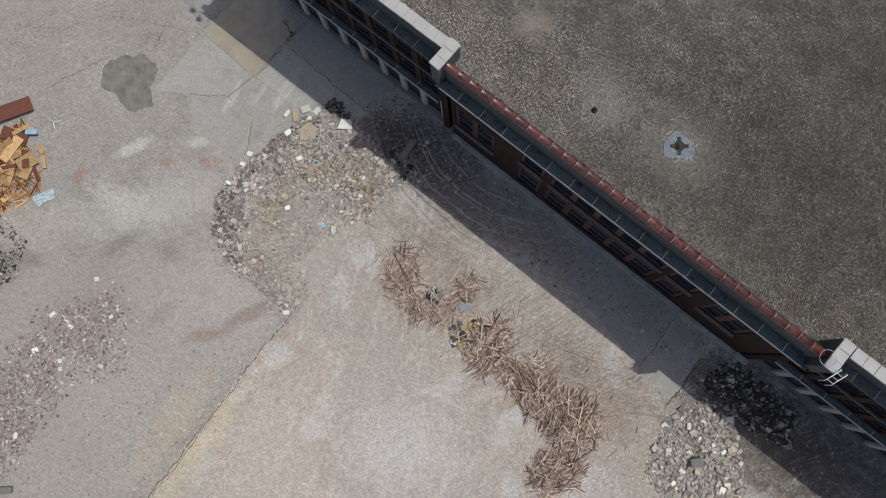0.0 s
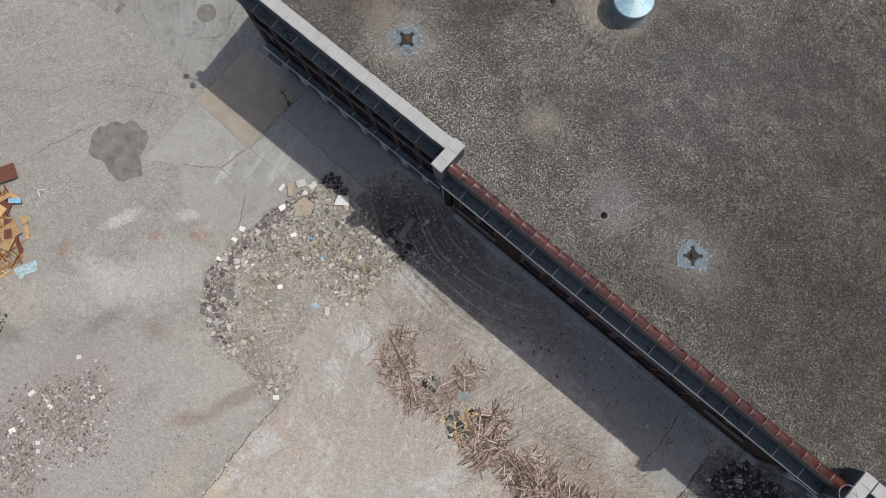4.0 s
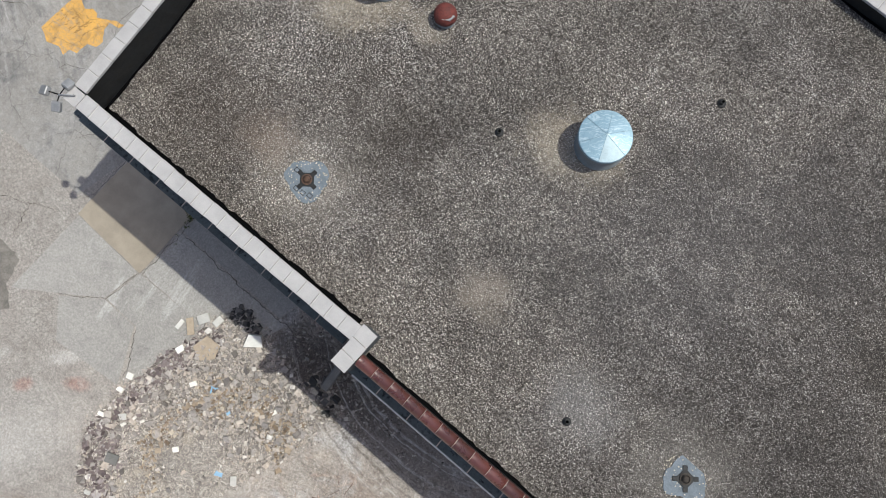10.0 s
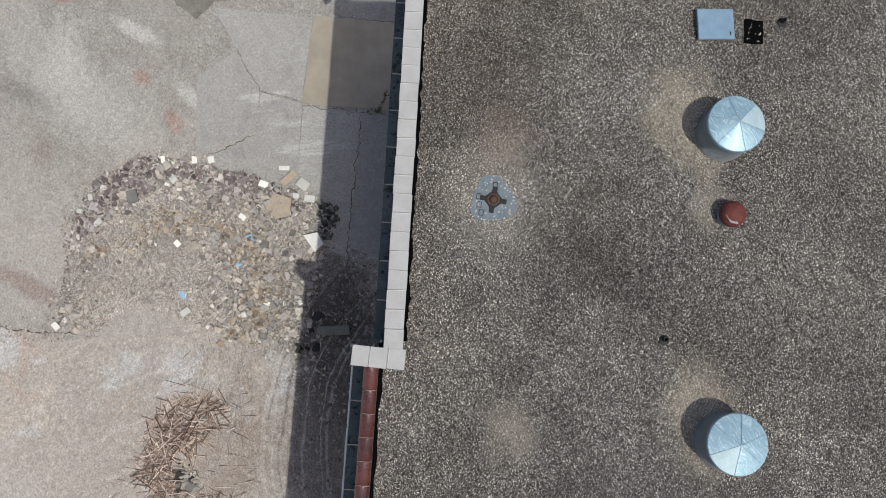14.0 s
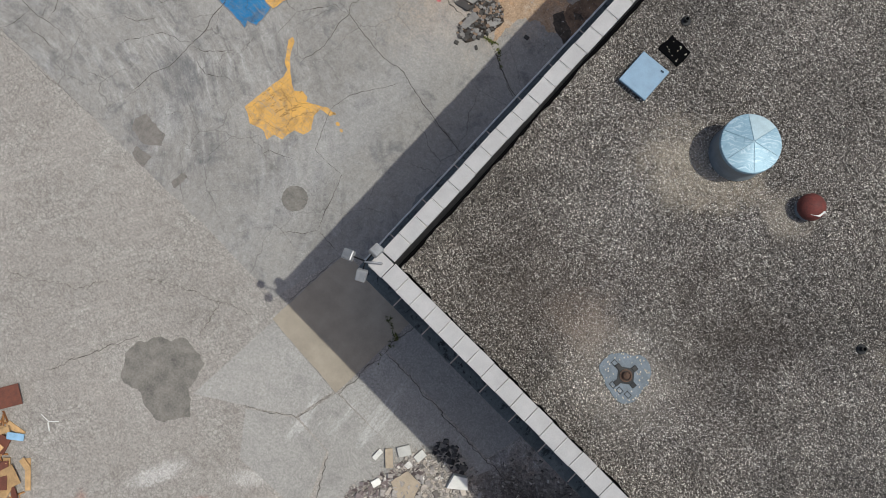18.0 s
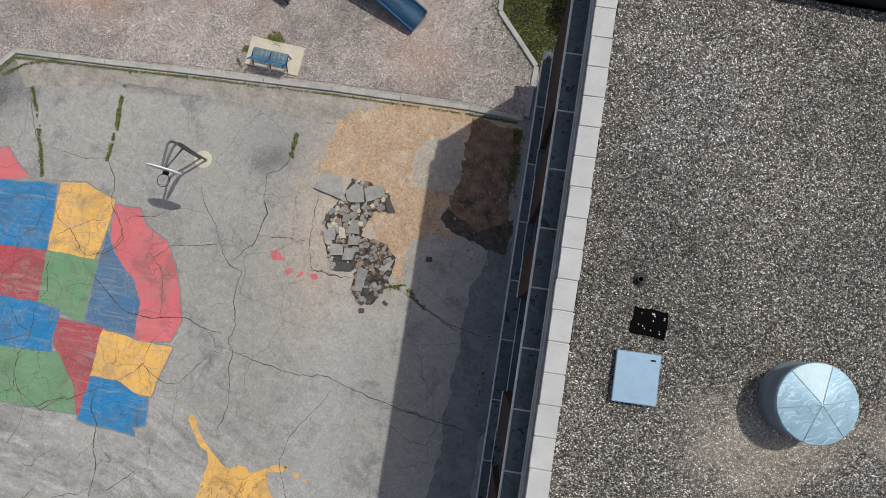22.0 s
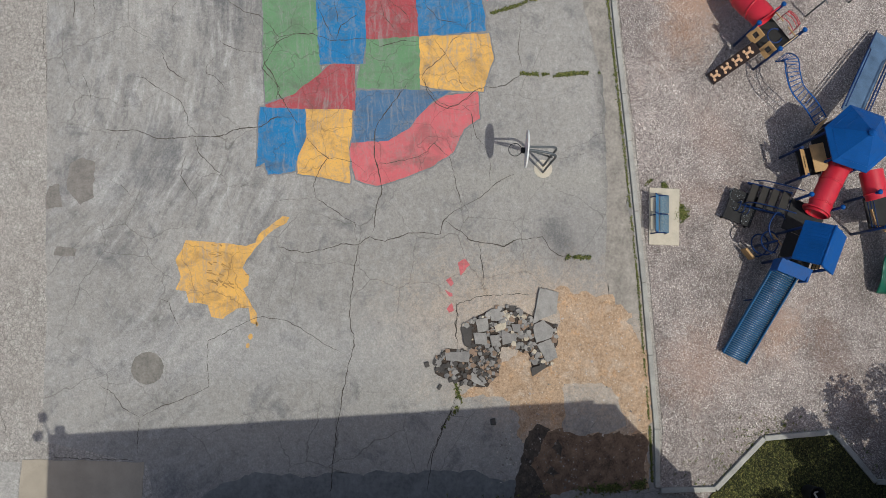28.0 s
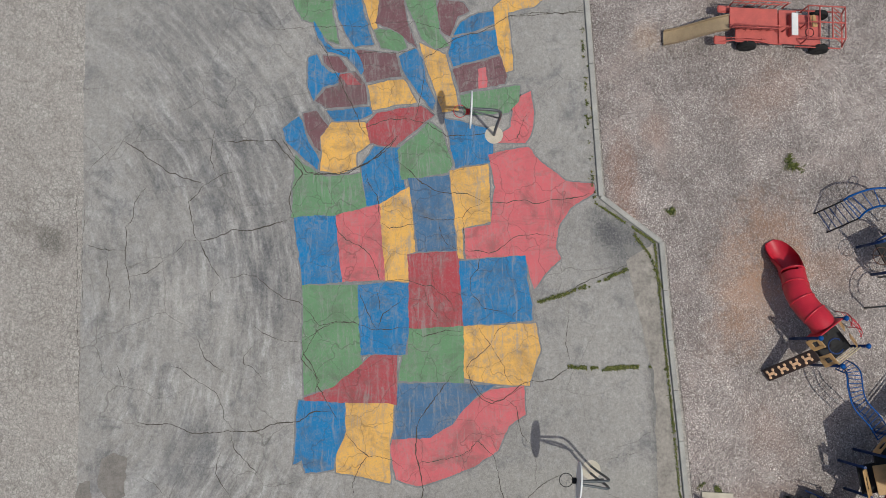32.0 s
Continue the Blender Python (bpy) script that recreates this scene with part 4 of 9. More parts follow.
for pts in ([(-35.76, 21.14), (-35.42, 20.56), (-35.2, 20.35), (-34.73, 20.26), (-34.62, 18.97), (-34.31, 18.11), (-34.53, 17.5), (-34.19, 17.04), (-34.17, 16.39), (-33.81, 15.23), (-33.96, 13.82)], [(-35.24, 20.42), (-34.79, 21.02), (-34.42, 21.46), (-34.4, 22.11), (-34.27, 22.77), (-34.59, 23.3), (-34.69, 24.28), (-34.27, 24.5), (-33.96, 24.83), (-33.89, 25.92)], [(-46.66, 13.94), (-46.1, 14.15), (-45.72, 14.51), (-45.38, 15.2), (-44.89, 15.62), (-44.15, 15.93)], [(-48.98, 16.27), (-48.58, 16.85), (-48.2, 17.32), (-47.82, 17.9), (-47.74, 18.24), (-47.76, 19.15), (-47.65, 19.49), (-47.48, 19.77)],):
    crack(pts, 0.024, None, 0.075)
for pts in ([(-47.48, 19.77), (-47.46, 20.51), (-47.59, 21.42), (-47.52, 21.98), (-47.71, 22.55), (-47.81, 23.45), (-48.05, 24.13)], [(-41.69, 12.99), (-41.18, 13.2), (-40.86, 13.44), (-40.2, 13.65), (-39.77, 13.94), (-39.23, 14.29), (-38.8, 14.6)],):
    crack(pts, 0.024, None, 0.075)
for pts in ([(-47.65, 8.83), (-47.89, 9.21), (-48.09, 9.54), (-48.21, 10.09), (-48.17, 10.25)], [(-45.42, 8.78), (-45.41, 8.32), (-45.12, 8.07), (-44.84, 7.76)], [(-49.86, 9.08), (-49.15, 9.02), (-48.68, 9), (-48.1, 9.2), (-47.9, 9.33)], [(-47.53, 6.66), (-47.22, 6.35), (-46.82, 6.16), (-46.2, 6.16), (-45.82, 5.9), (-45.43, 6), (-44.97, 5.99), (-44.4, 6.02), (-43.91, 6.19), (-43.28, 6.28), (-42.6, 6.29)], [(-43.91, 6.19), (-44.12, 6.92), (-44.41, 7.34), (-44.65, 7.62)], [(-45.14, 4.4), (-44.97, 4.86), (-44.9, 5.31), (-44.93, 6)], [(-44.95, 5.35), (-43.92, 5.35), (-43.36, 5.5), (-42.58, 5.59)],):
    crack(pts, 0.017, None, 0.075)
for pts in ([(-43.91, 9.78), (-44.06, 10.03), (-44.22, 10.58), (-44.14, 11.03), (-43.71, 11.61), (-43.32, 12.19), (-43.26, 12.81), (-43.04, 13.09), (-42.82, 13.32)], [(-43.91, 9.78), (-43.51, 9.4), (-42.94, 9.29)], [(-42.22, 11.15), (-41.91, 11.61), (-41.74, 12.06), (-41.69, 12.99)], [(-41.69, 12.99), (-41.97, 13.37), (-42.32, 13.8), (-42.46, 14.34), (-42.51, 14.67)], [(-41.76, 8.97), (-41.04, 9.31), (-40.72, 9.71), (-40.4, 10.17)], [(-41.48, 11.15), (-40.98, 10.83), (-40.72, 10.85), (-40.66, 11.14), (-40.34, 11.49), (-39.98, 11.79)], [(-40.54, 7.86), (-40.49, 8.41), (-40.14, 8.98), (-39.93, 9.43), (-39.62, 9.89), (-39.19, 10.18), (-38.64, 10.29), (-38.33, 10.7)],):
    crack(pts, 0.017, None, 0.075)
for pts in ([(-38.22, 10.55), (-37.67, 10.68), (-37.15, 11.14), (-36.59, 11.77)], [(-37.44, 10.19), (-36.68, 10.09), (-36.32, 10.33), (-35.78, 10.8)], [(-48.57, 14.99), (-48.05, 15.29), (-47.5, 15.65), (-46.74, 15.74), (-46.43, 15.71)], [(-46.44, 15.75), (-46.27, 16.16), (-46.43, 16.83), (-46.5, 17.28)], [(-44.15, 15.93), (-44.26, 16.59), (-44.12, 17.49), (-44.09, 17.94), (-43.85, 18.17), (-43.52, 18.63), (-43.12, 18.82)], [(-47.48, 19.77), (-47.23, 19.28), (-46.87, 19), (-46.41, 19.08), (-45.6, 19.13)], [(-46.8, 17.27), (-46.71, 18.06), (-46.73, 18.62), (-46.87, 19)], [(-46.71, 18.06), (-46.14, 18.19), (-45.69, 18.43), (-45.48, 18.89)],):
    crack(pts, 0.017, None, 0.075)
for pts in ([(-45.48, 18.89), (-45.51, 19.68), (-45.45, 20.13), (-45.77, 20.57), (-46.09, 21.01), (-46.35, 21.9), (-46.2, 22.7)], [(-45.4, 19.79), (-44.82, 19.7), (-44.46, 19.38), (-44.01, 19.39), (-43.35, 19.97), (-43.15, 20.65)], [(-44.05, 15.82), (-43.64, 15.84), (-42.97, 15.98)], [(-43.66, 22.2), (-44.03, 23.09), (-44.64, 24.08), (-45.23, 25.54)], [(-39.91, 20.86), (-39.59, 21.38), (-38.93, 21.48), (-38.61, 21.56), (-38.29, 21.9)], [(-38.37, 14.88), (-37.84, 15.35), (-37.53, 15.8), (-37.45, 16.68), (-37.03, 17.24)], [(-37.64, 15.79), (-37.08, 15.39), (-36.53, 15.26), (-35.93, 15.36)], [(-35.93, 15.36), (-35.48, 16.11), (-34.98, 16.9), (-34.34, 17.03)],):
    crack(pts, 0.017, None, 0.075)
for pts in ([(-37.33, 17.66), (-37.47, 18.42), (-37.69, 19.29), (-37.88, 19.61), (-38.28, 19.92), (-37.8, 20.49), (-37.16, 20.73), (-36.3, 20.91), (-35.76, 21.14)], [(-35.76, 21.14), (-36.11, 21.74), (-36.51, 22.06), (-36.9, 22.59), (-37.24, 23.24)], [(-34.39, 21.85), (-33.76, 21.91), (-33.12, 21.98)],):
    crack(pts, 0.017, None, 0.075)
for pts in ([(-47.9, 4.17), (-48.5, 4.68), (-49.28, 5.4)], [(-38.05, 7.61), (-37.46, 7.59)], [(-40.58, 5.99), (-40.04, 6.3), (-39.45, 6.48)], [(-36.47, 7.3), (-36.17, 7.86), (-35.75, 8.28)], [(-36.2, 11.96), (-36.46, 13.14)], [(-47.93, 13.6), (-47.47, 13.81), (-46.9, 13.88)], [(-47.48, 19.77), (-47.96, 20.16)], [(-45.21, 17.89), (-44.52, 17.92), (-43.96, 18.05)], [(-43.52, 18.63), (-43.88, 19.06), (-44.05, 19.39)], [(-39.44, 17.29), (-38.9, 17.4), (-38.57, 17.57)], [(-38.29, 21.9), (-37.64, 22.09), (-36.77, 22.2)], [(-35.93, 15.36), (-35.85, 14.15), (-35.73, 13.72)], [(-37.73, 24.55), (-37.93, 25.42), (-38.11, 26.12)],):
    crack(pts, 0.01, None, 0.075)
for pts in ([(-47.31, 3.88), (-45.01, 4.12), (-42.75, 4.3), (-40.53, 4.58), (-38.34, 4.83)], [(-46.86, 4.23), (-45.02, 4.3), (-42.54, 4.54)],):
    crack(pts, 0.01, None, 0.075)
for pts in ([(-49.89, 11.62), (-49.11, 12.12), (-48.35, 12.83), (-48.32, 13.72), (-48.55, 14.6), (-49.04, 15.47), (-49.57, 16), (-50, 16.31)], [(-54.02, 12.81), (-52.99, 13.33), (-52.19, 13.83), (-51.06, 14.46), (-50.27, 14.84), (-49.94, 15.08)], [(-53.18, 17.17), (-53.81, 18.05), (-54.12, 18.5), (-54.47, 19.4), (-54.86, 20.07), (-55.12, 20.4), (-55.21, 21.43), (-55.51, 23.49)], [(-50.27, 14.84), (-50.55, 15.72), (-50.7, 16.61), (-50.52, 17.52), (-50.09, 18.21), (-50.13, 19.11), (-50.22, 20.01)],):
    crack(pts, 0.02, None, 0.075)
for pts in ([(-53.18, 17.17), (-52.36, 17.21), (-51.66, 17.13), (-50.6, 16.95)], [(-54.17, 15.76), (-54.74, 16.65), (-54.46, 17.8), (-54.25, 18.26)], [(-54.12, 10.99), (-54.3, 12.57), (-54.4, 14.61), (-54.56, 15.06), (-54.74, 16.65)], [(-53.55, 12.84), (-53.26, 13.99), (-53.38, 15.12), (-53.36, 16.03), (-53.63, 16.81)], [(-50.41, 20.23), (-50.02, 20.69), (-50.11, 21.02), (-50.57, 21.12), (-51.17, 21.44)], [(-48.56, 14.93), (-48.12, 15.18), (-47.75, 15.49)],):
    crack(pts, 0.014, None, 0.075)
for pts in ([(-34.21, 17.11), (-33.37, 16.98), (-32.27, 16.89), (-31.4, 16.84), (-30.75, 17.02), (-29.67, 16.95), (-28.38, 16.67), (-27.1, 16.51), (-24.58, 16.39)], [(-28.38, 21.1), (-27.52, 20.69), (-26.34, 20.18), (-24.66, 20.02)],):
    crack(pts, 0.022, None, 0.075)
for pts in ([(-27.39, 9.03), (-27.9, 10.16), (-28.35, 11.21), (-28.51, 11.58), (-30.28, 11.48), (-30.62, 12.15), (-31.08, 12.99), (-31.31, 13.52), (-31.12, 14.51), (-30.7, 15.28), (-29.98, 16.61)], [(-27.39, 9.03), (-26.72, 9.07), (-25.98, 9.07)], [(-28.57, 7.36), (-28.27, 8.01), (-27.75, 8.37), (-27.39, 9.03)], [(-31.85, 9.5), (-31.75, 9.94), (-30.58, 10.44)], [(-34.34, 21.84), (-33.29, 21.97), (-32.41, 22.03)], [(-32.05, 20.9), (-31.51, 21.02), (-30.86, 21)], [(-25.81, 5.86), (-25.78, 9.13)],):
    crack(pts, 0.015, None, 0.075)
for pts in ([(-28.5, 21.1), (-27.6, 20.7), (-26.3, 20.1), (-25.5, 20.0)], [(-55.1, 20.3), (-55.3, 21.4), (-55.4, 23.5)]):
    crack(pts, 0.018)
for pts in ([(-43.17, 12.91), (-42.40, 13.63), (-42.57, 14.99), (-42.30, 15.87), (-42.47, 17.15)], [(-42.40, 13.63), (-41.77, 13.39), (-41.05, 13.08), (-40.29, 13.71), (-39.76, 13.65)], [(-42.53, 19.82), (-41.92, 20.27), (-41.19, 19.43), (-40.83, 19.34), (-40.31, 19.69), (-39.89, 20.13), (-39.73, 20.65), (-40.01, 20.99), (-40.38, 21.58)], [(-41.92, 20.27), (-41.15, 20.79), (-40.62, 20.97), (-40.37, 21.24)], [(-42.84, 21.02), (-42.47, 20.58), (-41.92, 20.27)], [(-41.23, 23.31), (-42.29, 23.19), (-43.55, 23.25)], [(-42.30, 15.87), (-42.93, 16.08), (-43.59, 16.92)], [(-42.47, 17.13), (-42.10, 17.66), (-42.40, 18.51), (-42.33, 19.29)], [(-43.96, 15.01), (-43.17, 15.38), (-42.30, 15.87)], [(-44.06, 17.59), (-43.35, 17.79), (-42.74, 18.24)], [(-43.49, 21.60), (-43.11, 21.09), (-42.84, 21.02)]):
    crack(pts, 0.018, None, 0.075)
for pts in ([(-30.25, 21.02), (-31.94, 20.93), (-32.32, 21.96), (-32.52, 24.12)], [(-32.75, 24.3), (-31.75, 23.96), (-31.26, 23.88)], [(-32.32, 21.96), (-33.04, 21.97)], [(-27.1, 24.3), (-27.2, 25.3), (-27.22, 26.5), (-27.0, 27.4), (-27.28, 28.4)]):
    crack(pts, 0.018)
for pts, w in (([(-8.5, -19.0), (-8.85, -12.9), (-9.2, -7.8), (-9.3, -4.0)], 0.04), ([(-8.3, -19.0), (-8.7, -13.0)], 0.025), ([(-21.1, 4.7), (-21.1, 10.4)], 0.02),
               ([(-23.6, 1.3), (-21.6, 2.7), (-21.3, 4.6)], 0.012), ([(-21.2, 7.6), (-14.0, 7.7), (-10.3, 7.9)], 0.02), ([(8.8, 6.3), (8.5, 10.4)], 0.03), ([(11.4, 5.4), (11.2, 9.2)], 0.04), ([(-18.0, 0.3), (-19.5, 2.7)], 0.02),
               ([(-36.0, -3.0), (-33.0, -1.0), (-31.5, 1.5), (-28.0, 3.6), (-25.9, 4.5)], 0.012), ([(-31.0, -4.5), (-29.6, -1.0), (-29.2, 0.2)], 0.02), ([(-28.0, 3.6), (-27.4, 1.8)], 0.02)):
    crack(pts, w, yard_slabs, 0.16)

M_STRIP = plain("dull_patched_concrete", rgb(122, 119, 115), 0.9, vary=0.28, scale=1.5, fine=14, bump=0.01)
strip_patch = tagged(new("pavement_edge_patch"), "darker patched concrete strip along the kerb", "pavement", kind="structure")
for pts in ([(-46.1, 25.3), (-45.3, 25.8), (-44.4, 25.74), (-43.1, 26.3), (-41.4, 26.4), (-39.9, 26.6), (-39.9, 27.2), (-42.4, 27.0), (-45.2, 26.75), (-45.9, 26.3)],
            [(-39.8, 26.75), (-37.5, 26.95), (-35.0, 27.05), (-33.4, 27.0), (-33.3, 27.95), (-36.0, 27.75), (-39.8, 27.3)]):
    part("patch_strip", prism(ragged(ragged(pts, 0.2, 0.12, 1.6), 0.1, 0.05, 5.0), 0, 0.0155), M_STRIP, strip_patch)

# ---- painted map on the court ----
painted_map = tagged(new("painted_map"), "large faded painted map in blue, yellow, red and green on concrete", "painted map")
painted_map.location = (-46, 18, 0)


M_RIM = plain("faded_grey_outline_paint", rgb(124, 123, 122), 0.85, vary=0.25, scale=2.5, fine=18)
COUNT = [0]


def region(colour, *pts):
    """One painted area, corners in metres from the map's origin."""
    pts = list(pts)
    COUNT[0] += 1
    rim = ragged(ragged(pts, 0.2, 0.055, 1.6), 0.1, 0.03, 5.0)
    turn = sum(a[0] * b[1] - a[1] * b[0] for a, b in zip(rim, rim[1:] + rim[:1]))
    wide = []
    for a, p, b in zip(rim[-1:] + rim[:-1], rim, rim[1:] + rim[:1]):
        dx, dy = b[0] - a[0], b[1] - a[1]
        k = 0.06 / max(1e-6, math.hypot(dx, dy)) * (1 if turn > 0 else -1)
        wide.append((p[0] + dy * k, p[1] - dx * k))
    part("painted_outline", prism(wide, 0.0, 0.0117 + 0.0001 * (COUNT[0] % 15)), M_RIM, painted_map, "faded grey outline")
    return part("painted_region", prism(rim, 0.0, 0.0135 + 0.0001 * (COUNT[0] % 45)), PAINT[colour], painted_map, "worn %s paint" % {"dullblue": "dull blue"}.get(colour, colour))

region("blue", (6.5, -5), (6.5, -3.2), (7.7, -3.1), (8.4, -3.4), (9, -3.5), (9.2, -4.5), (8.7, -4.7), (8.9, -5))
region("yellow", (6.5, -3.2), (6.5, -1.3), (8.2, -1.4), (9.4, -1.3), (9.3, -2.2), (9.1, -3.4), (8.4, -3.4), (7.7, -3.1))
region("pink", (7.8, -1.3), (7.7, 0.1), (7.2, 0.9), (6.4, 1.5), (5.8, 2.3), (5.6, 3.6), (6.7, 3.7), (7.1, 3.1), (8.1, 2.7), (8.7, 1.8), (9.2, 0.6), (9.5, -0.3), (9.3, -1.1), (8.2, -1.4))
region("dullblue", (5.7, -1.2), (5.6, 1.3), (5.6, 2.6), (6, 1.9), (6.4, 1.5), (7.2, 0.9), (7.7, 0.1), (7.8, -1.3))
region("red", (6.4, -4.8), (6, -3.8), (5, -2.6), (4.7, -2.3), (4.6, -1.3), (6.5, -1.2), (6.5, -3.2), (6.5, -4.7))
region("green", (2.1, -5.1), (2, -3), (4.7, -2.7), (5, -2.6), (6, -3.8), (6.3, -4.8))
region("blue", (2, -3), (1.8, -1), (3.7, -0.9), (4.6, -1), (4.7, -2.7))
region("green", (3.6, -0.9), (3.4, 1.2), (5.6, 1.3), (5.6, -1.2), (4.6, -1.1), (4.6, -0.9))
region("yellow", (3.4, 1.2), (3.2, 4), (4.2, 4.2), (5.6, 3.8), (5.6, 2.6), (5.4, 1.3))
region("red", (0.7, -1.1), (0.5, 0.9), (3.4, 1.2), (3.6, -0.9))
region("blue", (0.9, 0.9), (0.6, 3.5), (3.1, 3.9), (3.4, 1.2))
region("blue", (-0.5, -5.6), (-0.7, -4), (1.9, -3.6), (2.1, -5.1))
region("pink", (-0.7, -4), (-1.2, -2.3), (1.8, -1.9), (1.9, -3.6))
region("yellow", (-1.2, -2.3), (-2, -1.1), (0.6, -0.8), (0.7, -1.1), (1.8, -1), (1.8, -1.9))
region("dullblue", (-2.3, -1.2), (-2.5, 0.4), (0.5, 0.8), (0.6, -0.7))
region("yellow", (-2.7, 0.4), (-3, 1.9), (-2.1, 2), (-0.7, 2.1), (-0.4, 1), (0.8, 1.1), (0.8, 0.9), (-0.5, 0.7))
region("pink", (-3.4, 1.9), (-3.8, 3.5), (-3.2, 4), (-2.5, 5), (-2.4, 6.1), (-2.1, 6.2), (-1.4, 5.2), (-0.7, 4.8), (0.2, 4.7), (0.6, 4.9), (1.2, 4.3), (1.9, 3.9), (0.6, 3.5), (0.8, 1.2), (-0.4, 1.1), (-0.6, 2.1), (-2.1, 2.2))
region("green", (-9.40, -6.23), (-9.48, -4.59), (-8.88, -4.55), (-8.06, -4.39), (-7.60, -4.25), (-7.76, -4.71), (-8.15, -5.08), (-8.49, -5.33), (-8.59, -5.79))
region("blue", (-9.48, -4.54), (-9.54, -3.45), (-8.83, -3.28), (-7.71, -2.85), (-7.53, -3.63), (-8.08, -4.03), (-8.78, -4.32))
region("yellow", (-9.54, -3.38), (-9.57, -2.72), (-8.73, -2.84), (-8.38, -2.75), (-8.32, -2.93), (-8.84, -3.14))
region("maroon", (-9.57, -2.70), (-9.62, -1.76), (-8.56, -1.53), (-7.63, -1.12), (-7.85, -1.43), (-8.19, -1.90), (-8.41, -2.25), (-8.57, -2.85))
region("green", (-8.28, -2.90), (-8.36, -2.25), (-8.05, -1.69), (-7.61, -1.53), (-7.43, -1.86), (-7.56, -2.55))
region("green", (-9.62, -1.72), (-9.69, -0.44), (-8.32, -0.24), (-7.81, 0.15), (-7.60, -0.39), (-8.00, -0.95), (-8.58, -1.21))
region("maroon", (-9.70, -0.30), (-9.65, 0.66), (-9.28, 0.95), (-9.02, 0.46), (-8.19, 0.18), (-8.39, -0.18), (-9.21, -0.39))
region("blue", (-9.17, 1.19), (-9.33, 1.87), (-8.86, 2.02), (-8.37, 0.94), (-8.25, 0.31), (-8.78, 0.58))
region("blue", (-8.13, 0.27), (-8.57, 2.03), (-7.56, 2.25), (-6.93, 0.36), (-7.46, 0.16))
region("yellow", (-9.45, 1.86), (-9.82, 2.26), (-9.91, 3.87), (-9.60, 3.53), (-9.31, 2.51), (-8.06, 2.67), (-6.88, 2.77), (-6.75, 2.48), (-7.91, 2.12))
region("maroon", (-6.84, 0.35), (-7.45, 2.23), (-6.64, 2.55), (-6.33, 2.50), (-5.87, 0.64))
region("pink", (-6.88, 1.34), (-6.97, 1.68), (-6.15, 1.76), (-6.05, 1.44))
region("green", (-5.77, 0.66), (-6.31, 3.07), (-5.61, 3.04), (-5.13, 2.65), (-4.93, 0.90))
region("yellow", (-7.83, -1.04), (-7.38, 0.03), (-6.64, 0.29), (-5.15, 0.66), (-5.05, 0.04), (-6.49, -0.55))
region("blue", (-7.24, -1.83), (-7.61, -1.19), (-7.11, -0.82), (-6.36, -0.74), (-5.45, -0.30), (-5.10, -0.39), (-5.77, -0.99), (-6.55, -1.57))
region("maroon", (-7.40, -3.54), (-7.36, -1.97), (-6.43, -1.65), (-6.13, -3.06), (-6.70, -3.27))
region("yellow", (-5.97, -3.03), (-6.32, -1.58), (-5.41, -1.02), (-4.98, -2.75))
region("blue", (-8.56, -5.33), (-8.26, -5.09), (-7.69, -4.82), (-7.42, -4.47), (-7.46, -3.68), (-7.05, -3.31), (-6.59, -3.18), (-6.42, -3.28), (-7.10, -3.88), (-7.29, -4.69), (-7.86, -5.13))
region("blue", (-7.02, -5.46), (-7.15, -5.13), (-6.74, -4.88), (-6.39, -4.41), (-6.52, -4.10), (-6.08, -4.16), (-5.81, -4.82), (-5.22, -5.12), (-5.78, -5.38))
region("maroon", (-7.09, -4.88), (-7.10, -4.22), (-6.52, -3.74), (-6.45, -4.18), (-6.75, -4.77))
region("maroon", (-6.38, -4.16), (-6.51, -3.51), (-6.08, -3.15), (-5.23, -2.99), (-5.07, -3.77), (-5.01, -4.62), (-5.22, -5.03), (-5.75, -4.71), (-5.96, -4.20))
region("red", (-6.38, -4.16), (-6.47, -3.69), (-6.00, -3.26), (-5.98, -3.82))
region("blue", (-4.87, -4.61), (-4.98, -3.76), (-5.12, -2.87), (-4.87, -2.74), (-4.56, -3.29), (-4.47, -4.25))
region("red", (-4.85, -2.63), (-5.28, -0.85), (-4.87, -0.27), (-4.62, -0.60), (-3.53, -1.78), (-3.60, -2.85), (-4.39, -3.03))
region("yellow", (-4.40, -4.36), (-4.48, -3.06), (-3.60, -2.79), (-3.23, -3.30), (-2.67, -3.25), (-2.34, -3.94), (-2.44, -4.71), (-3.17, -4.64), (-3.80, -4.79))
region("blue", (-4.10, -6.28), (-4.59, -5.64), (-4.34, -5.49), (-3.60, -5.25), (-2.82, -4.75), (-2.48, -4.82), (-3.01, -5.54), (-3.56, -6.14))
region("maroon", (-4.71, -5.52), (-4.85, -4.99), (-4.21, -4.48), (-3.83, -4.81), (-3.17, -4.71), (-3.38, -5.01), (-4.17, -5.37))
region("pink", (-5.60, 2.79), (-6.10, 3.52), (-5.18, 3.67), (-4.25, 3.58), (-3.96, 3.36), (-3.84, 2.27), (-4.16, 2.26), (-4.55, 2.78))
region("green", (-3.0, -5.7), (-2.7, -5.4), (-2.2, -4.5), (-2.4, -3.1), (-1.1, -2.8), (-0.6, -4.0), (-0.5, -5.7))
region("blue", (-3.5, -2.6), (-3.5, -1.6), (-1.9, -1.3), (-1.2, -2.3), (-1.1, -2.8), (-2.7, -3.1))
region("green", (-4.6, -0.5), (-4.3, 0.0), (-2.9, 0.5), (-2.6, 0.3), (-2.2, -1.5), (-3.4, -1.7), (-4.0, -1.0))
region("blue", (-4.8, 0.1), (-4.4, 2.1), (-3.1, 2.1), (-2.8, 0.6), (-4.0, 0.3))

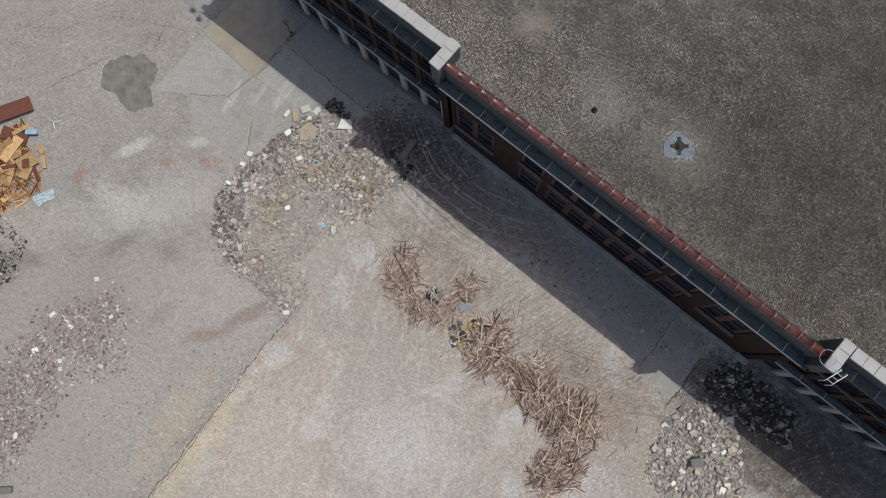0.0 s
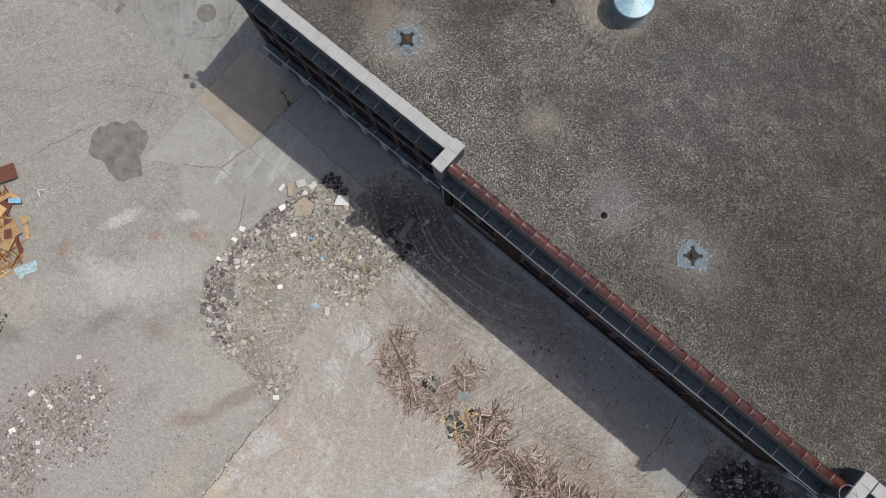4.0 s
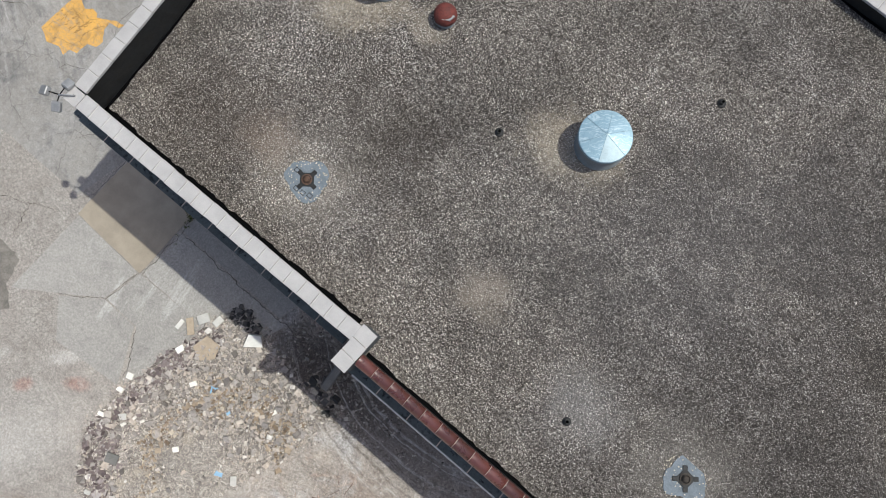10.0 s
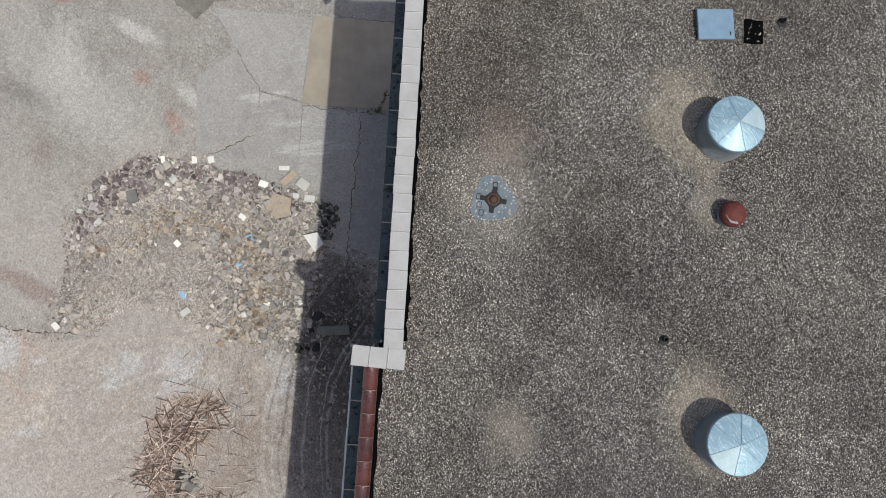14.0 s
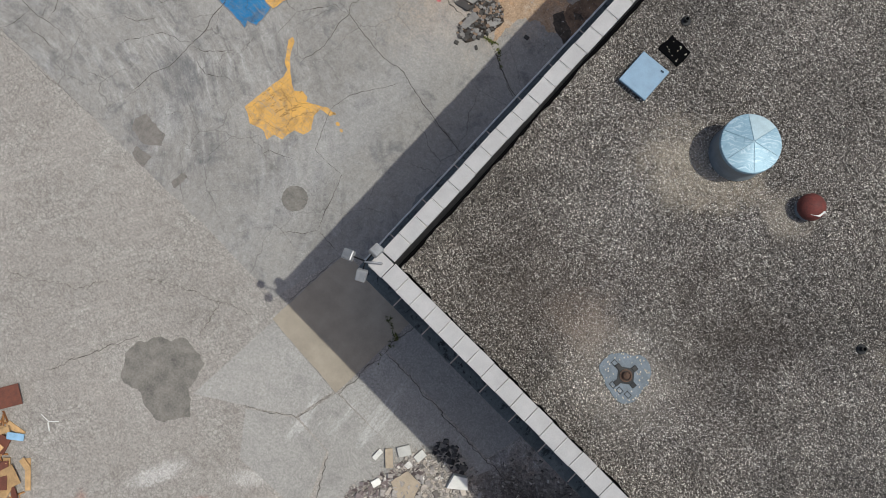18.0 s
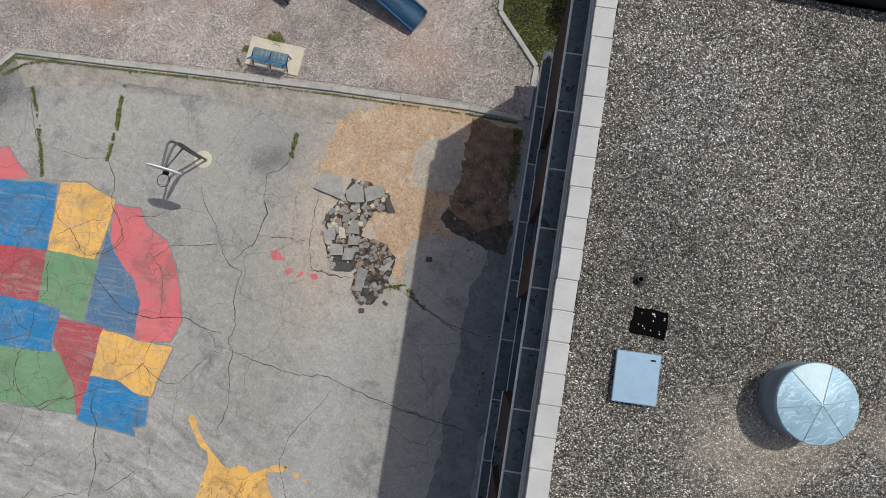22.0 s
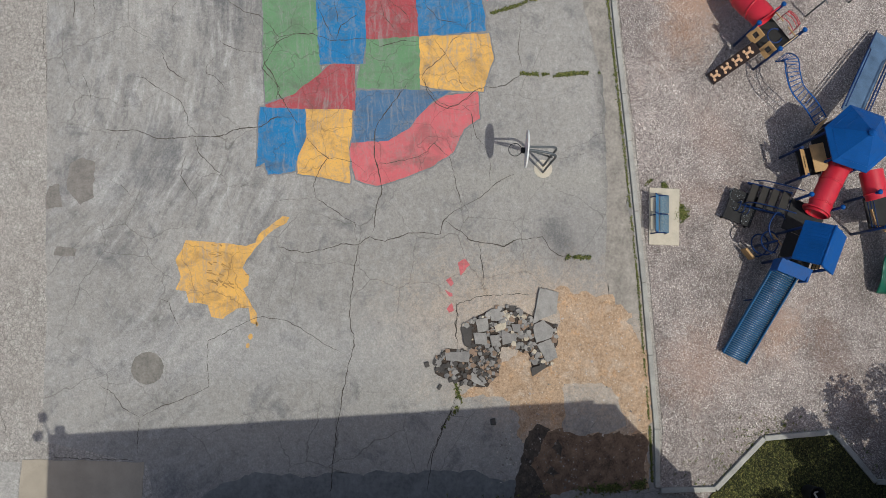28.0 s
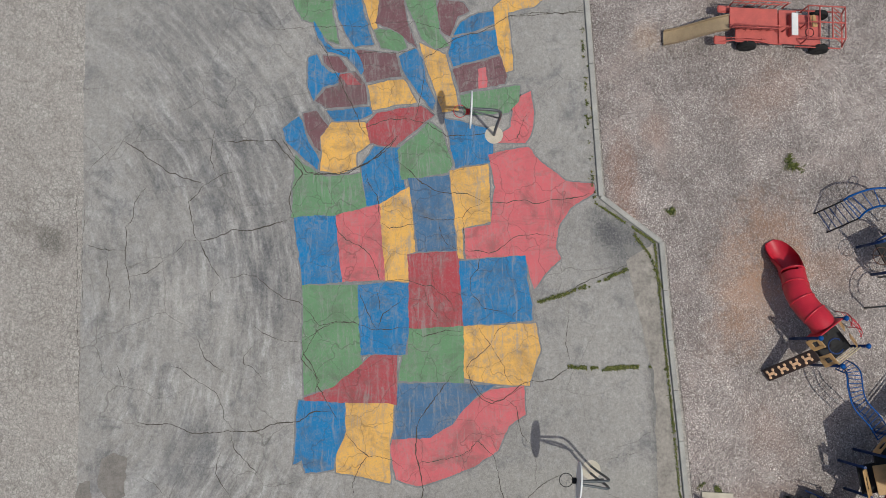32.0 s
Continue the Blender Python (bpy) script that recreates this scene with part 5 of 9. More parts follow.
painted_islands = tagged(new("painted_islands"), "yellow and red painted outlying areas of the map", "painted map")
painted_islands.location = (-34, 14, 0)
part("painted_region", prism(ragged([(-0.15, -3.56), (-0.11, -2.58), (0.00, -1.27), (-0.12, -0.90), (-0.45, -0.79), (-1.21, 0.10), (-1.15, 0.36), (-0.92, 0.28), (-0.58, -0.31), (-0.01, -0.83), (0.55, -1.20), (0.88, -1.34), (1.20, -1.06), (1.53, -1.09), (1.65, -1.30), (2.08, -1.06), (2.61, -0.71), (3.05, -0.69), (2.94, -0.91), (2.40, -1.04), (2.41, -1.48), (2.86, -1.99), (2.77, -2.43), (2.34, -2.61), (2.24, -3.00), (2.25, -3.32), (1.82, -3.46), (1.76, -3.85), (1.28, -3.70), (0.63, -3.91)], 0.15, 0.04, 2.5), 0, 0.015), PAINT["yellow"], painted_islands, "worn yellow paint")
part("painted_region", prism(ragged([(0.44, 6.97), (0.27, 7.23), (0.49, 7.45), (0.76, 7.24), (0.94, 7.09)], 0.15, 0.04, 2.5), 0, 0.015), PAINT["pink"], painted_islands, "worn red paint")
part("painted_region", prism(ragged([(1.11, 6.54), (0.99, 6.72), (1.21, 6.83), (1.35, 6.70)], 0.15, 0.04, 2.5), 0, 0.015), PAINT["pink"], painted_islands, "worn red paint")
part("painted_region", prism(ragged([(1.48, 6.49), (1.65, 6.78), (1.74, 6.82), (1.76, 6.67)], 0.15, 0.04, 2.5), 0, 0.015), PAINT["pink"], painted_islands, "worn red paint")
part("painted_region", prism(ragged([(2.20, 6.57), (1.98, 6.79), (2.30, 6.86), (2.35, 6.68)], 0.15, 0.04, 2.5), 0, 0.015), PAINT["pink"], painted_islands, "worn red paint")
for x, y, r in ((3.50, -0.91, 0.13), (3.85, -1.00, 0.1), (3.02, -0.68, 0.09)):
    part("painted_region", prism(ragged([(x + r * math.cos(k * 0.785), y + 0.7 * r * math.sin(k * 0.785)) for k in range(8)], 0.08, 0.03, 5), 0, 0.015), PAINT["yellow"], painted_islands, "drip of worn yellow paint")
M_SCUFF = plain("dark_scuffed_paint", rgb(160, 124, 72), 0.85, vary=0.3)
rnd = random.Random(8)
for i in range(26):
    x, y, a, n = rnd.gauss(0.95, 0.42), rnd.gauss(-2.3, 0.42), rnd.gauss(1.3, 0.35), rnd.uniform(0.1, 0.4)
    dx, dy = n * math.cos(a), n * math.sin(a)
    part("scuff_mark", prism(ragged([(x, y), (x + 0.04, y - 0.02), (x + dx + 0.04, y + dy), (x + dx, y + dy + 0.03)], 0.1, 0.03, 5), 0, 0.0165 + 0.0001 * i), M_SCUFF, painted_islands, "dark tread scuff")

# ---- school building ----
TOP, ROOF, TILE = 13.24, 11.55, 12.8
SW, JOG_IN, JOG_W, JOG_E = (-22.56, 9.9), (-9.95, 10.42), (-9.66, 9.50), (-9.05, 9.52)
RED_0, RED_1, JOG2_W, JOG2_E, EAST_0, EAST_1 = (-9.05, 9.78), (12.45, 10.5), (12.45, 10.2), (13.1, 10.25), (13.1, 11.25), (42.0, 12.2)
NW, NE = (-24.33, 30.5), (42.0, 32.2)


def roof_z(x, y):
    """The roof falls to its drains near the south parapet."""
    u = min(1.0, max(0.0, (y - 14.2) / 6.0))
    return ROOF + 0.85 * u * u * (3 - 2 * u)


school = tagged(new("school_building"), "flat-roofed brick school with gravel roof and pale stone coping", "building")


def on(m, bm):
    bm.transform(m)
    return bm


def coping_run(p, q, w, step, name="coping_stone", z=TOP, jut=0.0):
    """Pale coping stones laid end to end; their outer edge runs from p to q."""
    m, n = frame_of(p, q)
    k = max(1, round(n / step))
    for i in range(k):
        j = random.uniform(-0.012, 0.012)
        b = boxes(((n * (i + 0.5) / k, w / 2 - jut + j, z - 0.07 + random.uniform(-0.004, 0.004)), (n / k - 0.026, w, 0.14)), bevel=0.012)
        part(name, on(m, b), M_COPING, school)
        if i:
            jb = boxes(((n * i / k + 0.02, w / 2 - jut, z - 0.055), (0.03 + 0.012 * noise.noise((i * 3.1, n, 0)), w - 0.01, 0.13), turn_z(random.uniform(-2.0, 2.0))), bevel=0.01)
            part("joint_seal", on(m, jb), M_SEALANT, school)
    b = boxes(((n / 2, w / 2, z - 0.085), (n - 0.03, w - 0.04, 0.10)))
    part("coping_bed", on(m, b), M_KERB, school)


def parapet(p, q, inset=0.1, thick=0.36, z0=10.9, tar=0.15, top=TOP):
    m, n = frame_of(p, q)
    part("parapet_wall", on(m, boxes(((n / 2, inset + thick / 2, (z0 + top - 0.13) / 2), (n, thick, top - 0.13 - z0)))), M_PARAPET, school)
    b = boxes(((n / 2, inset + thick + 0.02, (ROOF + top - 0.2) / 2), (n, 0.03, top - 0.2 - ROOF)), bevel=0.005)
    part("parapet_flashing", on(m, b), M_TAR, school)
    bm = bmesh.new()
    last = None
    for i in range(121):
        x, w = n * i / 120, inset + thick + tar + tar * 0.37 * noise.noise((i * 0.31, n, 1)) + 0.26 * tar * noise.noise((i * 2.3, n, 5))
        cur = []
        for yy in (inset + thick + 0.01, w):
            v = m @ Vector((x, yy, 0))
            cur.append(bm.verts.new((x, yy, roof_z(v.x, v.y) + 0.03)))
        if last:
            bm.faces.new((last[0], cur[0], cur[1], last[1]))
        last = cur
    part("tar_strip", on(m, bm), M_PITCH, school)


def ledge(p, q, out, z, thick, step, light_edge=False, lap=0.0, inset=0.1):
    """A projecting concrete ledge in lengths with open joints."""
    m, n = frame_of(p, q)
    k = max(1, round((n + 2 * lap) / step))
    for i in range(k):
        x = -lap + (n + 2 * lap) * (i + 0.5) / k
        b = boxes(((x, (inset - out) / 2 + 0.05, z - thick / 2), ((n + 2 * lap) / k - 0.03, out + inset + 0.1, thick)), bevel=0.012)
        part("ledge_slab", on(m, b), M_LEDGE, school)
    b = boxes(((n / 2, (inset - out) / 2 + 0.06, z - thick / 2), (n + 2 * lap - 0.05, out + inset + 0.06, thick - 0.012)))
    part("ledge_core", on(m, b), M_JOINT, school)
    if light_edge:
        part("ledge_flashing", on(m, boxes(((n / 2, -out - 0.005, z - 0.02), (n, 0.06, 0.07)), bevel=0.01)), M_EDGE, school)


def facade(p, q, bay, rows, inset, base=0.0, top=10.95, columns=False, hollow=0.75):
    """Wall with brick piers and recessed window bands between its floors."""
    m, n = frame_of(p, q)
    k = max(1, round(n / bay))
    bay = n / k
    lows = [base] + [r[1] for r in rows]
    highs = [r[0] for r in rows] + [top]
    for a, b in zip(lows, highs):
        part("wall_band", on(m, boxes(((n / 2, inset + 0.2, (a + b) / 2), (n, 0.4, b - a)))), M_WALL if a == base and columns else M_BRICK, school)
    for z0, z1 in rows:
        for i in range(k + 1):
            w = bay * (1 - hollow)
            x = min(max(i * bay, w / 4), n - w / 4)
            part("pier", on(m, boxes(((x, inset + 0.2, (z0 + z1) / 2), (w if 0 < i < k else w / 2, 0.4, z1 - z0)))), M_COLUMN if columns and z0 < 2 else M_BRICK, school)
        for i in range(k):
            x, w, h = (i + 0.5) * bay, bay * hollow, z1 - z0
            win = part("window", on(m, boxes(((x - w / 2 + 0.03, inset + 0.2, (z0 + z1) / 2), (0.06, 0.08, h)), ((x + w / 2 - 0.03, inset + 0.2, (z0 + z1) / 2), (0.06, 0.08, h)),
                                             ((x, inset + 0.2, z0 + 0.03), (w, 0.08, 0.06)), ((x, inset + 0.2, z1 - 0.03), (w, 0.08, 0.06)), ((x, inset + 0.2, z0 + h * 0.4), (w, 0.07, 0.05)))), M_RUST, school)
            part("pane", on(m, boxes(((x, inset + 0.22, (z0 + z1) / 2), (w - 0.1, 0.02, h - 0.1)))), M_GLASS, win)


def west_wall(p, q):
    """Slate wall with brick piers standing on a sill, blue-grey windows over added slate infill set back between them.
    """
    m, n = frame_of(p, q)
    part("wall_band", on(m, boxes(((n / 2, 0.3, 5.5), (n, 0.4, 10.9)))), M_PARAPET, school)
    part("plinth", on(m, boxes(((n / 2, -0.18, 1.2), (n, 0.6, 2.4)))), M_WALL, school)
    piers = ((-0.3, 3.4), (4.4, 6.1), (7.3, 8.8), (12.1, 13.5), (14.7, 16.2), (19.2, n + 0.1))
    for a, b in piers:
        part("pier", on(m, boxes((((a + b) / 2, -0.12, 7.15), (b - a, 0.46, 8.05)))), M_BRICK, school)
        part("pier_base", on(m, boxes((((a + b) / 2, -0.34, 3.09), (b - a, 0.1, 0.08)), bevel=0.01)), M_EDGE, school)
    for (_a, x0), (x1, _b) in zip(piers, piers[1:]):
        c, w = (x0 + x1) / 2, x1 - x0
        back = -0.14 if w < 1.5 else 0.02
        # Slate infill added below the panes; its tone stands in for reflecting glass.
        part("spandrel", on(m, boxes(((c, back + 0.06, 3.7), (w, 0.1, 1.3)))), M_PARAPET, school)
        win = part("window", on(m, boxes(((c, back + 0.04, 4.4), (w, 0.1, 0.08)), ((c, back + 0.04, 10.95), (w, 0.1, 0.1)), ((x0 + 0.04, back + 0.04, 7.7), (0.08, 0.1, 6.5)), ((x1 - 0.04, back + 0.04, 7.7), (0.08, 0.1, 6.5)), ((c, back + 0.04, 7.4), (w, 0.09, 0.08)))), M_PARAPET, school)
        part("pane", on(m, boxes(((c, back + 0.07, 7.7), (w - 0.14, 0.02, 6.4)))), M_WINBLUE, win)
        part("sill", on(m, boxes(((c, back - 0.08, 3.2), (w - 0.02, 0.34, 0.1)), bevel=0.012)), M_LEDGE, win)
        part("sill_edge", on(m, boxes(((c, back - 0.26, 3.22), (w - 0.02, 0.03, 0.09)), bevel=0.008)), M_EDGE, win)
    part("cornice", on(m, boxes(((n / 2, 0.03, 12.5), (n + 0.1, 0.2, 0.14)), ((n / 2, 0.06, 12.64), (n + 0.06, 0.16, 0.16)), bevel=0.02)), M_KERB, school)


ROWS3 = ((1.0, 4.7), (5.5, 7.9), (8.35, 10.7))
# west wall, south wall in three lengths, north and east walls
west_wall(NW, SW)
facade(SW, JOG_IN, 1.56, ROWS3, -0.12, columns=True)
facade(EAST_0, EAST_1, 1.6, ROWS3, -0.12, columns=True)
facade(NE, NW, 3.0, ROWS3, 0.1)
facade(EAST_1, NE, 3.0, ROWS3, 0.1)
for p, q in ((JOG_IN, (-9.86, 10.14)), ((13.1, 10.9), EAST_0)):
    m, n = frame_of(p, q)
    part("return_wall", on(m, boxes(((n / 2, 0.2, 5.4), (n, 0.4, 10.8)))), M_BRICK, school)
for p, q in ((SW, JOG_IN), (EAST_0, EAST_1), (EAST_1, NE), (NE, NW), (NW, SW)):
    # On the west and north the black strip stands for the parapet's shaded face.
    parapet(p, q, tar=0.14 if p in (NW, NE) else 0.19)
parapet(RED_0, RED_1, 0.16, 0.3, top=TILE)
coping_run((SW[0] + 0.56, SW[1] + 0.02), (JOG_IN[0] + 0.32, JOG_IN[1] + 0.01), 0.58, 0.6)
coping_run(NW, (SW[0], SW[1] + 0.56), 0.5, 0.72)
coping_run(EAST_0, EAST_1, 0.58, 0.62)
coping_run(NE, (NW[0] + 0.545, NW[1] + 0.02), 0.56, 0.62)
coping_run(EAST_1, NE, 0.58, 0.62)
for a, b, c, d in (((-9.68, 9.5), (-9.07, 9.5), (-9.05, 11.12), (-9.66, 11.1)), ((12.47, 10.2), (13.08, 10.25), (13.05, 11.85), (12.44, 11.83))):
    m, n = frame_of(b, c)
    part("return_parapet", on(m, boxes(((n / 2, 0.3, 11.95), (n - 0.06, 0.5, 2.3)))), M_PARAPET, school)
    coping_run(b, c, 0.61, 0.55)
# corner stones
for x, y, a in ((SW[0] + 0.27, SW[1] + 0.27, 3), (NW[0] + 0.27, NW[1] - 0.27, 4)):
    part("corner_stone", boxes(((x, y, TOP - 0.068), (0.55, 0.56, 0.14), turn_z(a)), bevel=0.015), M_COPING, school)
ledge(NW, SW, 0.44, 11.4, 0.22, 1.5, light_edge=True, lap=0.35)
ledge(NW, SW, 0.7, 2.6, 0.25, 2.2, light_edge=True, lap=0.4)
ledge(SW, JOG_IN, 0.4, 11.6, 0.22, 1.25)
ledge(SW, JOG_IN, 0.45, 5.25, 0.3, 1.5, light_edge=True)
ledge(RED_0, RED_1, 0.38, 10.95, 0.22, 1.42, light_edge=True, lap=0.3, inset=0.4)
ledge(EAST_0, EAST_1, 0.4, 11.6, 0.22, 1.25)
ledge(EAST_0, EAST_1, 0.45, 5.25, 0.3, 1.5, light_edge=True)
for p, q, ins, z in ((SW, JOG_IN, -0.12, 8.12), (EAST_0, EAST_1, -0.12, 8.12)):
    m, n = frame_of(p, q)
    part("floor_beam", on(m, boxes(((n / 2, ins - 0.01, z), (n, 0.14, 0.26)), bevel=0.02)), M_PARAPET, school)

# brick wall of the middle length, with its own window groups
m, n = frame_of(RED_0, RED_1)
FACE = 0.34


def wall_block(x0, x1, z0, z1, mat=None):
    part("wall_block", on(m, boxes(((0.5 * (x0 + x1), FACE + 0.25, 0.5 * (z0 + z1)), (x1 - x0, 0.5, z1 - z0)))), mat or M_BRICK, school)


def window_group(x0, x1, count, z0, z1, sill=True):
    """Panes in brown frames set back between brick; one long pale sill below."""
    w = (x1 - x0) / count
    for i in range(count):
        a, b, c = x0 + i * w, x0 + (i + 1) * w, 0.5 * (z0 + z1)
        win = part("window", on(m, boxes(((a + 0.09, FACE + 0.14, c), (0.18, 0.12, z1 - z0)), ((b - 0.09, FACE + 0.14, c), (0.18, 0.12, z1 - z0)), (((a + b) / 2, FACE + 0.15, z0 + 0.06), (w - 0.36, 0.1, 0.12)),
                                         (((a + b) / 2, FACE + 0.15, z1 - 0.06), (w - 0.36, 0.1, 0.12)), (((a + b) / 2, FACE + 0.155, z0 + 0.45 * (z1 - z0)), (w - 0.36, 0.09, 0.1)))), M_RUST, school)
        part("pane", on(m, boxes((((a + b) / 2, FACE + 0.19, c), (w - 0.36, 0.02, z1 - z0 - 0.24)))), M_GLASS, win)
    if sill:
        part("sill", on(m, boxes(((0.5 * (x0 + x1), FACE - 0.03, z0 - 0.06), (x1 - x0 + 0.16, 0.26, 0.1)), bevel=0.015)), M_SILL, school, "long pale grey sill")


M_SILL = plain("worn_brown_sill", rgb(126, 112, 102), 0.8, vary=0.25)
edge, last = [], 0.0
for x0, x1, count, levels in ((0.25, 3.0, 2, ((2.9, 6.6),)), (4.85, 6.4, 1, ((1.2, 4.4), (5.5, 9.2))), (6.9, 14.5, 5, ((1.2, 4.4), (5.5, 9.2))), (14.9, 16.5, 1, ((1.2, 4.4), (5.5, 9.2))), (17.5, 19.9, 2, ((3.8, 7.6),))):
    wall_block(last, x0, 0.0, 10.8)
    low = 0.0
    for k, (z0, z1) in enumerate(levels):
        wall_block(x0, x1, low, z0)
        window_group(x0, x1, count, z0, z1, k == len(levels) - 1)
        low = z1
    wall_block(x0, x1, low, 10.8)
    last = x1
wall_block(last, n, 0.0, 10.8)
rnd = random.Random(61)
x = 0.0
while x < n:
    w = rnd.uniform(0.5, 1.3)
    part("plinth_stone", on(m, boxes(((x + w / 2, FACE - 0.06 + rnd.uniform(-0.05, 0.03), 0.22 + rnd.uniform(-0.06, 0.04)), (w - 0.03, 0.34, 0.5), turn_z(rnd.uniform(-2, 2))), bevel=0.03)), M_KERB, school)
    x += w

# glazed round coping of the middle length
k = 31
for i in range(k):
    x0, x1 = n * i / k + 0.011, n * (i + 1) / k - 0.011
    b = bmesh.new()
    tube([(x0, 0.32, TILE - 0.22), (x0 + 0.02, 0.32, TILE - 0.22), (x1, 0.32, TILE - 0.22)], 0.23, 14, b, radii=[0.238, 0.226, 0.226])
    part("ridge_tile", on(m, b), M_TERRA, school)
part("ridge_mortar", on(m, tube([(0, 0.32, TILE - 0.22), (n, 0.32, TILE - 0.22)], 0.22, 14)), M_JOINT, school)

# roof deck and loose gravel
for deck_part in ([(SW[0] + 0.4, SW[1] + 0.3), (-9.5, 10.62), (-9.5, 30.9), (NW[0] + 0.4, NW[1] - 0.3)], [(-9.5, 10.0), (12.8, 10.75), (12.8, 31.4), (-9.5, 30.9)], [(12.8, 11.6), (41.7, 12.5), (41.7, 31.9), (12.8, 31.4)]):
    bm = prism(deck_part, ROOF - 0.35, ROOF)
    for yy in [14.2 + 0.4 * i for i in range(16)]:
        bmesh.ops.bisect_plane(bm, geom=bm.verts[:] + bm.edges[:] + bm.faces[:], plane_co=(0, yy, 0), plane_no=(0, 1, 0))
    for v in bm.verts:
        v.co.z += roof_z(v.co.x, v.co.y) - ROOF
    part("roof", bm, M_ROOF, school, "grey brown pebble roof with stains")


def roof_drain(x, y, tar, turn, grate):
    d = thing("roof_drain", (x, y, roof_z(x, y)), "rusty roof drain on a square plate amid %s tar" % tar, "roof drain", "roof drains")
    r = 0.76 if tar == "blue-grey" else 0.72
    pts = [(r * (1 + 0.12 * math.sin(k * 0.673 + x) + 0.16 * noise.noise((k * 3.7, x, 2))) * math.cos(k * 0.2244), r * (1 + 0.12 * math.sin(k * 0.673 + x) + 0.16 * noise.noise((k * 3.7, x, 2))) * math.sin(k * 0.2244)) for k in range(28)]
    part("tar_patch", prism(pts, -0.03, 0.035), M_BLUETAR, d, "blue-grey membrane patch")
    part("plate", boxes(((0, 0, 0.045), (0.5, 0.5, 0.03), turn_z(turn)), bevel=0.01), M_TAR, d)
    for a in (turn + 45, turn + 135, turn + 225, turn + 315):
        part("clamp", boxes(((0.36 * math.cos(radians(a)), 0.36 * math.sin(radians(a)), 0.05), (0.16, 0.16, 0.05), turn_z(a)), bevel=0.01), M_TAR, d)
    part("ring", lathe(((0.19, 0.0), (0.2, 0.09), (0.15, 0.1), (0.14, 0.03)), 18), grate, d)
    part("strainer", lathe(((0.13, 0.02), (0.13, 0.10), (0.09, 0.17), (0.03, 0.2)), 14), grate, d, "domed strainer")
    for k in range(110):
        a, q = random.uniform(0, 6.28), random.choice((random.uniform(0.3, 0.7), random.uniform(0.6, 0.85), random.uniform(0.66, 0.82)))
        s = random.uniform(0.02, 0.045)
        part("pebble", boxes(((q * math.cos(a), q * math.sin(a), 0.012 + s / 2), (s, s * 1.3, s), turn_z(random.uniform(0, 90))), bevel=s * 0.25), M_PEB, d)
    if tar == "blue-grey":
        for px, py in ((-0.5, 0.02), (-0.07, -0.48), (0.2, -0.45), (0.46, -0.36)):
            part("footing_mark", prism([(px - 0.1, py - 0.08), (px + 0.1, py - 0.08), (px + 0.1, py + 0.08), (px - 0.1, py + 0.08)], 0.0, 0.039), M_TAR, d)
            part("footing_fill", prism([(px - 0.075, py - 0.055), (px + 0.075, py - 0.055), (px + 0.075, py + 0.055), (px - 0.075, py + 0.055)], 0.0, 0.043), M_BLUETAR, d)


M_BLUETAR = plain("blue_grey_membrane", rgb(112, 121, 128), 0.75, vary=0.3, scale=2.5, fine=22)
M_WHITEP = plain("white_painted_steel", rgb(206, 208, 206), 0.5, vary=0.12)
M_STRAIN = plain("rusty_iron", rgb(88, 68, 56), 0.85, vary=0.4, scale=9)
M_IRON = plain("dark_cast_iron", rgb(62, 56, 50), 0.8, vary=0.4, scale=9)
M_PEB = plain("loose_pebble", rgb(196, 186, 168), 0.9, vary=0.3, objects=True)
roof_drain(-14.82, 13.42, "blue-grey", 40, M_STRAIN)
roof_drain(1.65, 14.42, "pale", 85, M_IRON)


def make_brushed():
    """Galvanised sheet with wiped whitish swirls."""
    s = Shade("wiped_galvanised_sheet", 0.45, 0.25, 0.5)
    w = s.warped(2.0, 0.6)
    sweep = s.noise(1.0, 5, 0.7, s.stretch(0.5, 0.06, 1, 35, (0, 0, 0), w))
    tone = s.mix(s.noise(2.5, 4, 0.6), rgb(120, 152, 168), rgb(152, 180, 192))
    tone = s.mix(s.span(sweep, 0.48, 0.64, 0, 0.7), tone, rgb(192, 210, 216))
    tone = s.mix(s.span(s.noise(1.0, 4, 0.7, s.stretch(0.4, 0.05, 1, 110, (0, 0, 0), w)), 0.55, 0.66, 0, 0.5), tone, rgb(104, 136, 152))
    return s.done(tone, s.span(sweep, 0.3, 0.7, 0.32, 0.6))


M_BRUSH = make_brushed()


